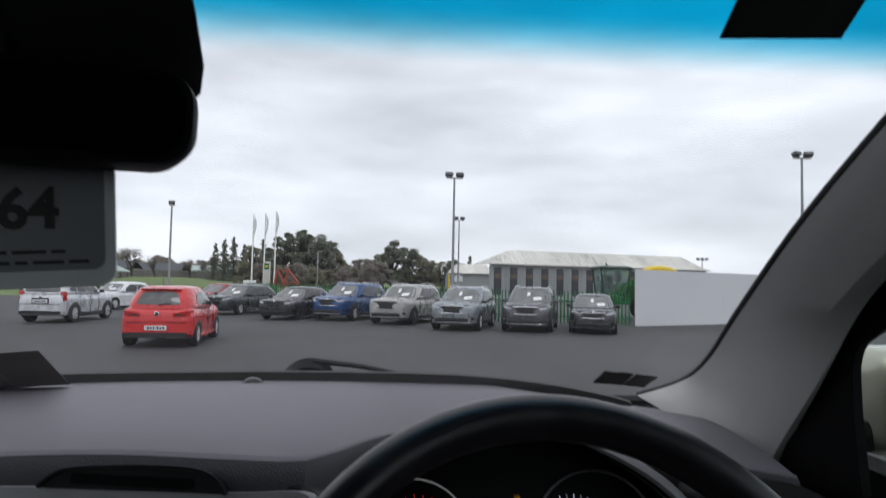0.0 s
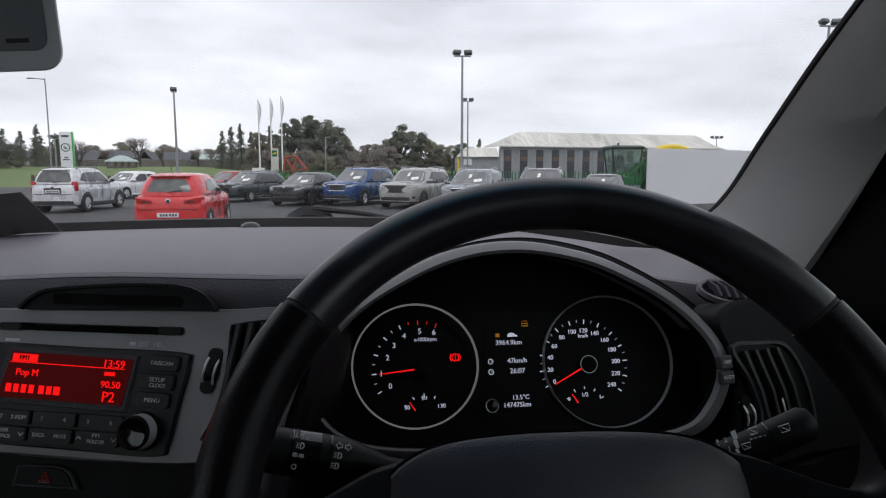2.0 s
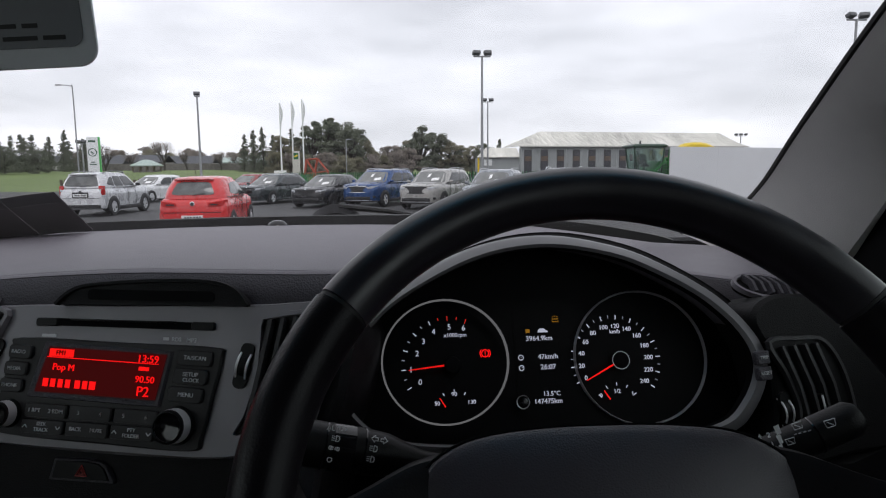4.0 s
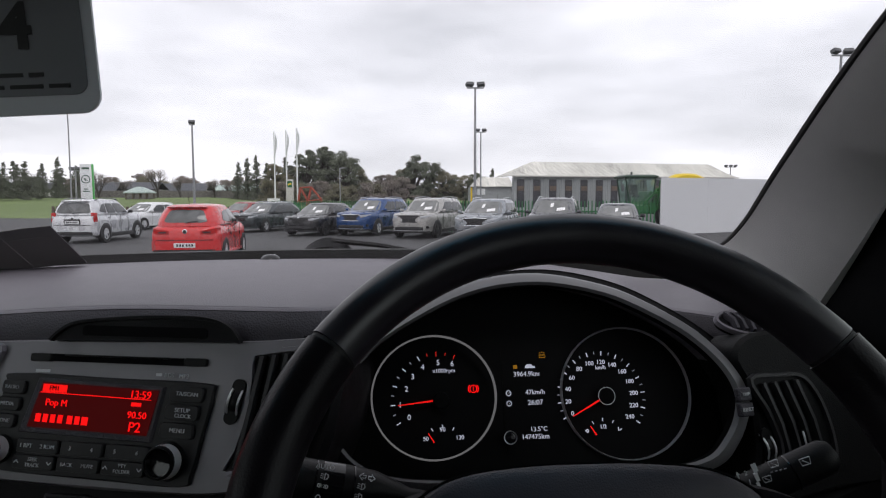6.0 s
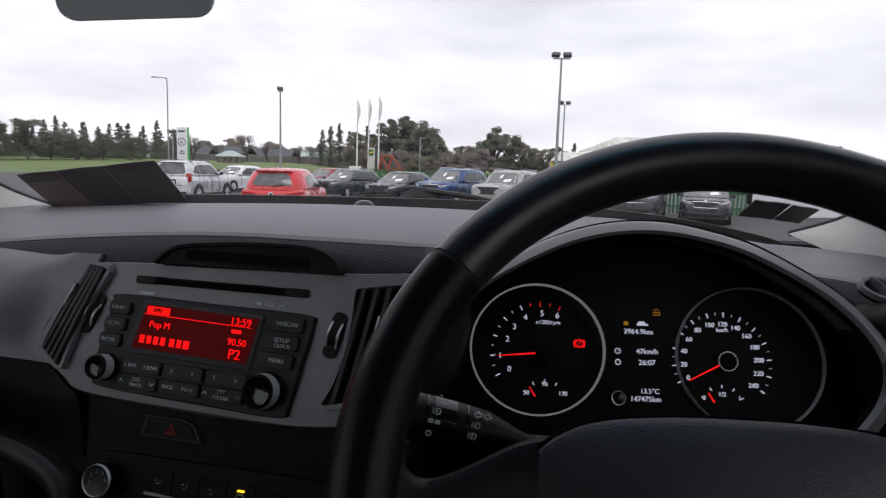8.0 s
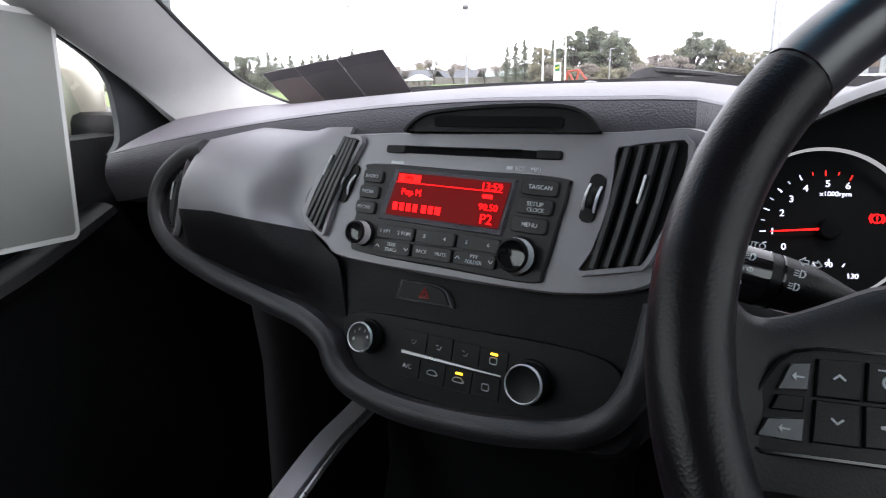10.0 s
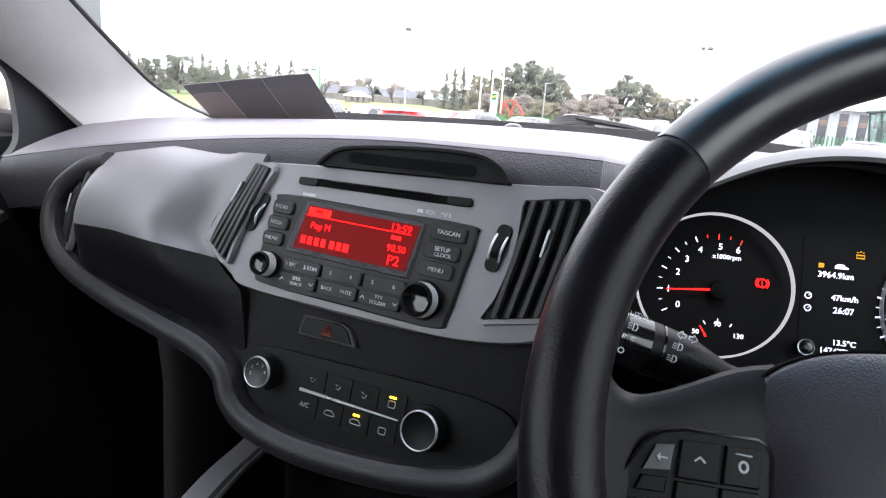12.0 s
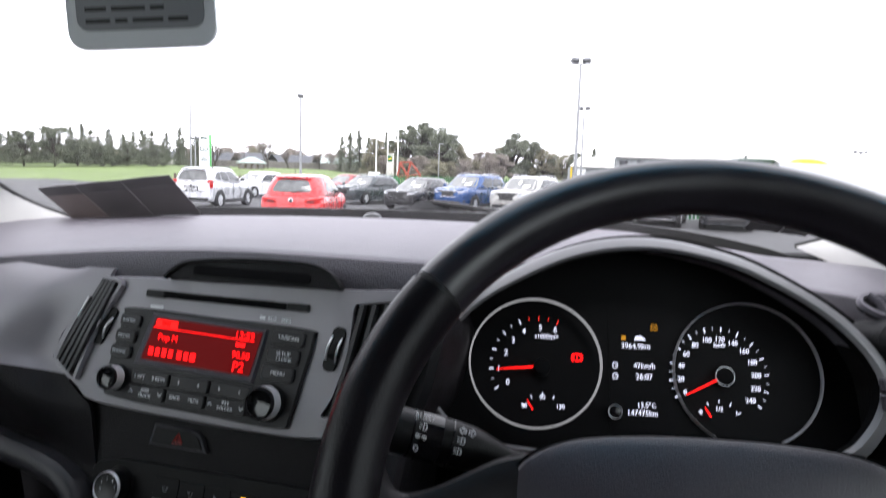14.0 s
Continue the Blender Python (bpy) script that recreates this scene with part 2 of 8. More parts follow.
def curve_through(pts, n=8, closed=False):
    """Points along a smooth curve through the given ones."""
    pts = [Vector(p) for p in pts]
    out, k = [], len(pts)
    for i in range(k if closed else k - 1):
        p0 = pts[(i - 1) % k] if closed or i > 0 else pts[0]
        p1, p2 = pts[i], pts[(i + 1) % k]
        p3 = pts[(i + 2) % k] if closed or i + 2 < k else pts[-1]
        for s in range(n):
            t = s / n
            out.append(0.5 * ((2 * p1) + (p2 - p0) * t + (2 * p0 - 5 * p1 + 4 * p2 - p3) * t * t + (3 * p1 - p0 - 3 * p2 + p3) * t ** 3))
    if not closed:
        out.append(pts[-1])
    return out


def plate(bm, outline, w0, w1, m, inset=0.0):
    """An outline in the plane of m, raised from w0 to w1, with a chamfer of inset at its top edge."""
    pts = [Vector((p[0], p[1])) for p in outline]
    c = sum(pts, Vector((0, 0))) / len(pts)
    rings = [(pts, w0), (pts, w1 - inset)] if inset else [(pts, w0), (pts, w1)]
    if inset:
        small = [p + (c - p).normalized() * inset for p in pts]
        rings.append((small, w1))
    vs = [[bm.verts.new(m @ Vector((p.x, p.y, w))) for p in ring] for ring, w in rings]
    for a, b in zip(vs, vs[1:]):
        for i in range(len(a)):
            j = (i + 1) % len(a)
            bm.faces.new((a[i], a[j], b[j], b[i]))
    bm.faces.new(vs[-1])
    bm.faces.new(list(reversed(vs[0])))
    return bm


def rounded(w, h, r, n=5, c=(0, 0)):
    out = []
    for k, (sx, sy) in enumerate(((1, 1), (-1, 1), (-1, -1), (1, -1))):
        for i in range(n + 1):
            a = math.pi / 2 * (k + i / n)
            out.append((c[0] + sx * (w / 2 - r) + r * math.cos(a), c[1] + sy * (h / 2 - r) + r * math.sin(a)))
    return out


def sweep(bm, path, section, closed=False, up=Vector((0, 0, 1)), scale=None):
    """A section of 2D points carried along a 3D path."""
    path = [Vector(p) for p in path]
    rings = []
    for i, p in enumerate(path):
        a = path[(i - 1) % len(path)] if closed or i else path[0]
        b = path[(i + 1) % len(path)] if closed or i + 1 < len(path) else path[-1]
        d = (b - a).normalized()
        side = d.cross(up)
        side = side.normalized() if side.length > 1e-6 else Vector((1, 0, 0))
        nrm = side.cross(d)
        k = scale(i / max(1, len(path) - 1)) if scale else 1.0
        rings.append([bm.verts.new(p + (side * s[0] + nrm * s[1]) * k) for s in section])
    pairs = list(zip(rings, rings[1:])) + ([(rings[-1], rings[0])] if closed else [])
    for a, b in pairs:
        for i in range(len(section)):
            j = (i + 1) % len(section)
            bm.faces.new((a[i], a[j], b[j], b[i]))
    if not closed:
        bm.faces.new(list(reversed(rings[0])))
        bm.faces.new(rings[-1])
    return bm


def ring_section(rx, ry, n=10):
    return [(rx * math.cos(2 * math.pi * i / n), ry * math.sin(2 * math.pi * i / n)) for i in range(n)]


def loft(bm, rows, closed_rows=False, cap=False):
    """A skin over rows of points."""
    vs = [[bm.verts.new(Vector(p)) for p in row] for row in rows]
    for a, b in zip(vs, vs[1:]):
        n = len(a)
        for i in range(n if closed_rows else n - 1):
            j = (i + 1) % n
            bm.faces.new((a[i], a[j], b[j], b[i]))
    if cap:
        bm.faces.new(list(reversed(vs[0])))
        bm.faces.new(vs[-1])
    return bm


def thicken(bm, t):
    """Give an open skin a thickness."""
    bmesh.ops.recalc_face_normals(bm, faces=bm.faces)
    bmesh.ops.solidify(bm, geom=bm.faces[:] + bm.edges[:] + bm.verts[:], thickness=t)
    return bm


def lettering(text, size, m, material, parent, depth=0.0004, align="CENTER", name="lettering", label="", stretch=1.0, bold=0.0):
    """A word in the built-in font as a thin raised mesh, centred on the pose m."""
    cu = bpy.data.curves.new(name, "FONT")
    cu.body, cu.size, cu.align_x, cu.align_y, cu.extrude = text, size, align, "CENTER", depth
    cu.resolution_u = 3
    cu.offset = bold
    tmp = bpy.data.objects.new(name, cu)
    scene.collection.objects.link(tmp)
    dg = bpy.context.evaluated_depsgraph_get()
    me = bpy.data.meshes.new_from_object(tmp.evaluated_get(dg))
    bpy.data.objects.remove(tmp)
    bpy.data.curves.remove(cu)
    off = Vector((0, 0, 0))
    p = parent
    while p is not None:
        off += p.location
        p = p.parent
    me.transform(Matrix.Translation(-off) @ m @ Matrix.Diagonal((stretch, 1, 1, 1)))
    me.materials.clear()
    me.materials.append(material)
    ob = new(name, me)
    ob.parent = parent
    if label:
        ob["label"] = label
    return ob


def plane_frame(x, y, z, yaw, recline):
    """Axes of a panel: right along it, up it, and out towards the driver."""
    a, b = radians(yaw), radians(recline)
    u = Vector((math.cos(a), math.sin(a), 0))
    f = Vector((-math.sin(a), math.cos(a), 0))
    v = Vector((0, 0, 1)) * math.cos(b) + f * math.sin(b)
    w = u.cross(v)
    return Matrix(((u.x, v.x, w.x, x), (u.y, v.y, w.y, y), (u.z, v.z, w.z, z + Z0), (0, 0, 0, 1)))


def T(x, y, z=0.0):
    return Matrix.Translation((x, y, z))


def RZ(a):
    return Matrix.Rotation(radians(a), 4, "Z")


def RX(a):
    return Matrix.Rotation(radians(a), 4, "X")


def RY(a):
    return Matrix.Rotation(radians(a), 4, "Y")


def P(x, y, z):
    """A point of the cabin."""
    return Vector((x, y, z + Z0))

# ---- outdoor materials ----
ASPHALT = mat("worn_asphalt", (0.046, 0.046, 0.048), 0.72, vary=0.45, grain=0.9, scale=3.0, bump_scale=45, big=0.22)
GRASS = mat("grass_turf", (0.125, 0.175, 0.055), 0.9, vary=0.35, grain=0.8, scale=1.5, bump_scale=20, big=0.06)
# distance haze is mixed into this greyer, lighter green
LEAF_DARK = mat("hazed_evergreen_foliage", (0.104, 0.118, 0.082), 0.8, vary=0.5, scale=3, big=0.4)
LEAF_OLIVE = mat("olive_foliage", (0.175, 0.165, 0.108), 0.8, vary=0.5, scale=3, big=0.4)
LEAF_BROWN = mat("brown_twigs", (0.225, 0.196, 0.172), 0.85, vary=0.4, scale=3, big=0.4)
BARK = mat("bark", (0.060, 0.052, 0.045), 0.9, vary=0.3, scale=8)
GALV = mat("galvanised_steel", (0.30, 0.31, 0.32), 0.5, metal=0.5, vary=0.15, scale=12)
LAMP_DARK = mat("lamp_housing_grey", (0.10, 0.105, 0.11), 0.5, vary=0.1)
FENCE_GREEN = mat("green_painted_steel", (0.012, 0.125, 0.040), 0.5, vary=0.15, scale=8)
HOARDING = mat("white_painted_board", (0.60, 0.61, 0.63), 0.55, vary=0.05, scale=4, big=0.7)
CLAD = mat("grey_wall_cladding", (0.30, 0.32, 0.32), 0.6, vary=0.10, scale=4, big=0.5)
SHEET_ROOF = mat("weathered_sheet_roof", (0.56, 0.55, 0.50), 0.7, vary=0.45, scale=3.5, big=0.45, stretch=(1, 0.15, 0.15))
WINDOW_DARK = mat("dark_window_glass", (0.030, 0.032, 0.038), 0.12, vary=0.35, scale=0.8)
BLIND = mat("brown_window_blind", (0.10, 0.070, 0.050), 0.7, vary=0.3, scale=1.5)
SIGN_WHITE = mat("white_sign_face", (0.72, 0.74, 0.74), 0.4, vary=0.04)
SIGN_GREEN = mat("green_sign_stripe", (0.07, 0.42, 0.09), 0.4, vary=0.04)
SIGN_DARK = mat("dark_sign_mark", (0.03, 0.08, 0.05), 0.5, vary=0.0)
YELLOW = mat("yellow_machine_paint", (0.72, 0.52, 0.02), 0.45, vary=0.1)
MACHINE_GREEN = mat("green_machine_paint", (0.020, 0.155, 0.035), 0.4, vary=0.12)
MACHINE_RED = mat("rusty_red_machine_paint", (0.33, 0.060, 0.035), 0.55, vary=0.2)
STONE_WALL = mat("grey_stone_wall", (0.15, 0.14, 0.13), 0.9, vary=0.3, scale=3)
SLATE = mat("slate_roof", (0.075, 0.08, 0.09), 0.7, vary=0.15)
PALE_WALL = mat("pale_render_wall", (0.50, 0.49, 0.46), 0.85, vary=0.08)
HUT_ROOF = mat("pale_green_roof", (0.38, 0.46, 0.43), 0.6, vary=0.1)
WOOD_POST = mat("weathered_timber", (0.105, 0.085, 0.065), 0.9, vary=0.25, scale=5)
TYRE = mat("tyre_rubber", (0.012, 0.012, 0.013), 0.8, vary=0.15)
ALLOY = mat("alloy_wheel", (0.62, 0.63, 0.65), 0.35, metal=0.25, vary=0.05)
ALLOY_DARK = mat("dark_alloy_wheel", (0.05, 0.05, 0.055), 0.35, metal=0.6, vary=0.05)
CAR_GLASS = mat("dark_car_glass", (0.022, 0.026, 0.028), 0.05, vary=0.3, spec=0.55, scale=2)
# pale base paints in the sky's reflection and the light interior behind
SCREEN_GLASS = mat("screen_with_painted_sky", (0.16, 0.165, 0.16), 0.07, vary=0.45, spec=0.75, scale=2.5, big=1.2)
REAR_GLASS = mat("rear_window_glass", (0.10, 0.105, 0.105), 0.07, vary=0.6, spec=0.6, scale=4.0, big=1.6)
GRILLE_BAR = mat("dark_grille_bar", (0.022, 0.022, 0.024), 0.35, vary=0.05)
RAIL_GREY = mat("grey_roof_rail", (0.16, 0.165, 0.17), 0.45, metal=0.3, vary=0.08)
CAB_ROOF = mat("dark_green_cab_paint", (0.018, 0.05, 0.030), 0.45, vary=0.15)
CAR_BLACK = mat("black_car_trim", (0.010, 0.010, 0.011), 0.5, vary=0.1)
TAIL_RED = mat("red_tail_lamp", (0.42, 0.012, 0.012), 0.15, vary=0.05)
HEADLAMP = mat("clear_headlamp", (0.55, 0.57, 0.60), 0.12, metal=0.4, vary=0.1)
PLATE_W = mat("white_number_plate", (0.66, 0.67, 0.68), 0.5, vary=0.03)
SLIP = mat("white_price_slip", (0.80, 0.80, 0.80), 0.6, vary=0.0)


def paint(name, color, metal=0.35):
    return mat(name, color, 0.28, metal=metal, vary=0.04, coat=0.45, scale=3, big=0.6)


PAINTS = {
    "red": paint("red_car_paint", (0.56, 0.020, 0.022), 0.0),
    "silver": paint("silver_car_paint", (0.58, 0.59, 0.61), 0.25),
    "maroon": paint("dull_red_car_paint", (0.24, 0.022, 0.022), 0.0),
    "blue": paint("blue_car_paint", (0.010, 0.052, 0.175)),
    "beige": paint("warm_grey_car_paint", (0.34, 0.335, 0.32), 0.15),
    "steel": paint("steel_grey_car_paint", (0.215, 0.235, 0.255)),
    "graphite": paint("graphite_car_paint", (0.075, 0.077, 0.085)),
    "dark": paint("dark_grey_car_paint", (0.040, 0.043, 0.050)),
    "black": paint("black_car_paint", (0.012, 0.012, 0.014), 0.1),
    "slate": paint("slate_green_car_paint", (0.040, 0.050, 0.054)),
    "white": paint("white_car_paint", (0.70, 0.71, 0.72), 0.0),
}

# ---- ground ----
bm = bmesh.new()
loft(bm, [[(x, y, 0) for x in (-900, -60, -20, 0, 20, 60, 900)] for y in (-300, -20, 0, 20, 60, 200, 1500)])
tagged(part("ground", bm, ASPHALT, smooth=False), "worn dark grey asphalt car park, slightly damp", "ground", kind="structure")


def turf(name, rows, label):
    bm = bmesh.new()
    loft(bm, rows)
    return tagged(part(name, bm, GRASS), label, "grass", kind="structure")


# a low green bank behind the parked cars
rows = []
for k in range(15):
    f = k / 14
    row = []
    for i in range(40):
        g = i / 39
        x = -150 + g * (146 - 6 * f)
        y0 = 52 + 6 * math.sin(g * 3)
        y = y0 + f * 90
        rise = 1.75 * (1 - math.cos(min(1, f * 1.6) * math.pi)) / 2 * min(1, (1 - g) * 5)
        row.append((x + 0.02 * y * (1 - g), y, 0.03 + rise + 0.12 * noise.noise((x * 0.1, y * 0.1, 0))))
    rows.append(row)
turf("grass_bank", rows, "low mown green grass bank behind the parked cars")

# far ground beyond the fence
bm = bmesh.new()
loft(bm, [[(-900, 150, 1.2), (-120, 150, 1.6), (-8, 150, 0.4), (900, 150, 0.2)], [(-900, 600, 9), (-120, 600, 8), (0, 600, 7), (900, 600, 6)]])
tagged(part("far_field", bm, GRASS), "distant dull green fields", "field", kind="structure")


# ---- cars ----
def wheel_at(car, x, y, r, w, rim_mat):
    """tyre and spoked rim; the axle lies along y, outer face away from the car's middle"""
    s = 1 if y > 0 else -1
    bm = bmesh.new()
    m = T(x, y, r) @ RX(90)
    prof = [(r * 0.62, -w / 2), (r * 0.95, -w / 2), (r, -w * 0.36), (r, w * 0.36), (r * 0.95, w / 2), (r * 0.62, w / 2)]
    loft(bm, [[m @ Vector((p[0] * math.cos(a), p[0] * math.sin(a), p[1])) for p in prof] for a in [2 * math.pi * i / 28 for i in range(29)]])
    bmesh.ops.remove_doubles(bm, verts=bm.verts, dist=1e-4)
    tyre = part("tyre", bm, TYRE, car)
    bm = bmesh.new()
    f = Matrix.Translation((x, y + s * (w / 2 - 0.02), r)) @ RX(-90 * s)
    for k in range(5):
        for d in (-9, 9):
            a = 72 * k + 90 + d
            box(bm, (r * 0.50, r * 0.075, 0.022), f @ RZ(a) @ T(r * 0.33, 0, 0), 0.004, 1)
    cyl(bm, r * 0.16, r * 0.13, 0.03, f, 14)
    prof = [(r * 0.57, -0.04), (r * 0.655, -0.04), (r * 0.655, 0.012), (r * 0.60, 0.012), (r * 0.57, 0.0)]
    loft(bm, [[f @ Vector((p[0] * math.cos(a), p[0] * math.sin(a), p[1])) for p in prof] for a in [2 * math.pi * i / 28 for i in range(29)]])
    part("rim", bm, rim_mat, tyre)
    bm = bmesh.new()
    cyl(bm, r * 0.60, r * 0.60, 0.02, f @ T(0, 0, -0.05), 24)
    part("brake_disc", bm, CAR_BLACK, tyre)
    return tyre


def build_car(name, label, paint_mat, L, W, H, style, rim_mat=ALLOY, rails=False, cladding=False, plates=True, slip=False, bright=True):
    """A parked car, nose along +x, on the ground at the origin."""
    car = thing(name, label, "car")
    tall = style in ("suv", "offroad")
    gc = 0.21 if tall else 0.16
    r = 0.350 if tall else 0.315
    hood = H * {"suv": 0.655, "offroad": 0.665, "estate": 0.645, "lift": 0.635, "mini": 0.645}[style]
    belt = H * {"suv": 0.640, "offroad": 0.655, "estate": 0.635, "lift": 0.635, "mini": 0.640}[style]
    fw = L / 2 - (0.90 if L > 4.2 else 0.80)
    rw = -L / 2 + {"suv": 0.98, "offroad": 0.78, "estate": 1.05, "lift": 0.92, "mini": 0.66}[style]
    xa = L / 2 - {"suv": 1.16, "offroad": 1.18, "estate": 1.20, "lift": 1.14, "mini": 0.92}[style]      # base of the windscreen
    xrf = xa - {"suv": 0.78, "offroad": 0.66, "estate": 0.86, "lift": 0.84, "mini": 0.86}[style]        # front of the roof
    xrr = -L / 2 + {"suv": 0.42, "offroad": 0.34, "estate": 0.62, "lift": 0.86, "mini": 0.42}[style]    # rear end of the roof
    xd = -L / 2 + {"suv": 0.13, "offroad": 0.10, "estate": 0.14, "lift": 0.20, "mini": 0.13}[style]     # foot of the rear window
    lean = {"suv": 2.0, "offroad": 1.5, "estate": 1.6, "lift": 1.3, "mini": 1.7}[style]
    # lower body
    st = [(-L / 2, 0.80, 0.40, belt * 0.80), (-L / 2 + 0.04, 0.89, 0.32, belt * 0.90), (-L / 2 + 0.13, 0.95, 0.27, belt * 0.975), (-L / 2 + 0.36, 0.985, gc + 0.06, belt), (rw, 1.005, gc + 0.03, belt),
          (-0.2, 0.985, gc, belt * 0.99), (xa - 0.3, 0.985, gc, belt * 0.975), (xa + 0.10, 0.99, gc, hood * 0.985), (fw, 0.985, gc + 0.02, hood * 0.965),
          (L / 2 - 0.38, 0.95, gc + 0.04, hood * 0.945), (L / 2 - 0.17, 0.86, gc + 0.05, hood * 0.905), (L / 2 - 0.05, 0.74, gc + 0.08, hood * 0.84), (L / 2, 0.60, gc + 0.14, hood * 0.70)]
    rows = []
    for x, k, zb, zt in st:
        w = W / 2 * k
        h = zt - zb
        half = [(0.0, zb), (w * 0.80, zb), (w * 0.94, zb + 0.05 * h), (w * 0.975, zb + 0.24 * h), (w * 0.985, zb + 0.45 * h), (w, zb + 0.66 * h), (w * 0.985, zb + 0.80 * h), (w * 0.945, zb + 0.925 * h), (w * 0.885, zb + 0.99 * h), (w * 0.55, zb + 1.025 * h), (0.0, zb + 1.04 * h)]
        rows.append([(x, -p[0], p[1]) for p in half] + [(x, p[0], p[1]) for p in reversed(half[1:-1])])
    fine = [curve_through([row[i] for row in rows], 3) for i in range(len(rows[0]))]
    bm = bmesh.new()
    loft(bm, [list(c) for c in zip(*fine)], closed_rows=True, cap=True)
    body = part("body", bm, paint_mat, car)
    # cabin: one curved shell with rounded corners and the panes set on it
    yb, yt = W / 2 * 0.915, W / 2 * (0.735 if tall else 0.70)
    zb0, zr = belt * 0.985, H - 0.085
    bow_f, bow_r = 0.10, 0.055
    cr, cf, kr, kf = (0.10, 0.10, 0.045, 0.04) if style == "offroad" else (0.17, 0.12, 0.075, 0.05)

    def skin(face, g, f, out=0.0):
        """a point of the cabin's side: g along the face, f up it"""
        hw = yb + (yt - yb) * (0.30 * f + 0.70 * f * f)
        xf = xa + (xrf - xa) * (f ** 0.94)
        xr = xd + (xrr - xd) * (f ** lean)
        z = zb0 + (zr - zb0) * f
        if face in ("front", "rear"):
            u = 2 * g - 1
            edge = max(0.0, (abs(u) - 0.72) / 0.28) ** 2
            if face == "front":
                return Vector((xf + bow_f * (1 - u * u) - cf * edge + out * 0.7, u * hw * (1 - kf), z + out * 0.7))
            return Vector((xr - bow_r * (1 - u * u) + cr * edge - out, u * hw * (1 - kr), z + out * 0.25))
        s_ = 1 if face == "near" else -1
        pinch = kr * max(0.0, (0.14 - g) / 0.14) ** 2 + kf * max(0.0, (g - 0.88) / 0.12) ** 2
        return Vector((xr + cr + (xf - cf - xr - cr) * g, s_ * (hw * (1 - pinch) + 0.035 * math.sin(math.pi * g) + out), z + out * 0.3))

    rows = []
    for f in (0.0, 0.2, 0.4, 0.6, 0.8, 0.93, 1.0):
        rows.append([skin("rear", i / 10, f) for i in range(10)] + [skin("near", i / 12, f) for i in range(12)] + [skin("front", 1 - i / 10, f) for i in range(10)] + [skin("far", 1 - i / 12, f) for i in range(12)])
    ctr = sum(rows[-1], Vector((0, 0, 0))) / len(rows[-1])
    edge_row = rows[-1]
    for k, dz in ((0.97, 0.024), (0.90, 0.044), (0.72, 0.066), (0.45, 0.079), (0.15, 0.085)):
        rows.append([Vector((ctr.x + (p.x - ctr.x) * k, p.y * k, zr + dz * (1 - 0.30 * max(0.0, (ctr.x - p.x) / L)))) for p in edge_row])
    bm = bmesh.new()
    loft(bm, rows, closed_rows=True, cap=True)
    part("roof", bm, paint_mat, car)

    def pane(name, face, quad, material=CAR_GLASS, out=0.008, parent=car):
        """a pane with rounded corners; quad: (g, f) at its four corners, going round"""
        q = [Vector(c) for c in quad]
        pts = []
        for i in range(4):
            p, a_, c_ = q[i], q[i - 1], q[(i + 1) % 4]
            p0, p1 = p.lerp(a_, 0.16), p.lerp(c_, 0.16)
            pts += [p0.lerp(p, t).lerp(p.lerp(p1, t), t) for t in (0, 0.33, 0.67, 1)]
            pts += [p.lerp(c_, t) for t in (0.3, 0.5, 0.7)]
        mid = sum(pts, Vector((0, 0))) / len(pts)
        bm = bmesh.new()
        rings = [[skin(face, *p, -0.01) for p in pts], [skin(face, *p, out) for p in pts]] + [[skin(face, *(mid + (p - mid) * k), out + 0.002) for p in pts] for k in (0.7, 0.4, 0.15)]
        loft(bm, rings, closed_rows=True)
        bm.faces.new(bm.verts[-len(pts):])
        return part(name, bm, material, parent)

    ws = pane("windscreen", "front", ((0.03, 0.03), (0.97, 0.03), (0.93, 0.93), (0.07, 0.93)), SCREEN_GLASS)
    if slip:
        for g0, f0, w_, h_ in ((0.60, 0.20, 0.20, 0.20), (0.44, 0.46, 0.075, 0.26)):
            bm = bmesh.new()
            loft(bm, [[skin("front", g0 + w_ * g, f0 + h_ * f + 0.05 * g, 0.013) for g in (0, 0.5, 1)] for f in (0, 0.5, 1)])
            thicken(bm, 0.003)
            part("price_slip", bm, SLIP, ws, "white paper price slip inside the windscreen")
    rq = {"offroad": ((0.07, 0.12), (0.93, 0.12), (0.90, 0.88), (0.10, 0.88)), "mini": ((0.13, 0.20), (0.87, 0.20), (0.83, 0.87), (0.17, 0.87))}.get(style, ((0.10, 0.14), (0.90, 0.14), (0.86, 0.88), (0.14, 0.88)))
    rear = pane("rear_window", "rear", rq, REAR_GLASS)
    cut = ((0.575, 0.955), (0.31, 0.555), (0.11, 0.285)) if style != "mini" else ((0.52, 0.955), (0.17, 0.50))
    for face in ("near", "far"):
        for k, (g0, g1) in enumerate(cut):
            lo, hi = 0.10, 0.84
            if k == 0:
                quad = ((g0, lo), (g1, lo), (g1 - 0.05, hi), (g0, hi))
            elif k == len(cut) - 1:
                quad = ((g0 - 0.02, lo + 0.16), (g1, lo), (g1, hi), (g0 + 0.08, hi - 0.10))
            else:
                quad = ((g0, lo), (g1, lo), (g1, hi), (g0, hi))
            pane("side_window", face, quad)
    tail_x = lambda y: -L / 2 + 0.5 * max(0.0, (abs(y) / (W / 2) - 0.70) / 0.30) ** 4
    nose_x = lambda y: L / 2 - 0.6 * max(0.0, (abs(y) / (W / 2) - 0.50) / 0.50) ** 2.8
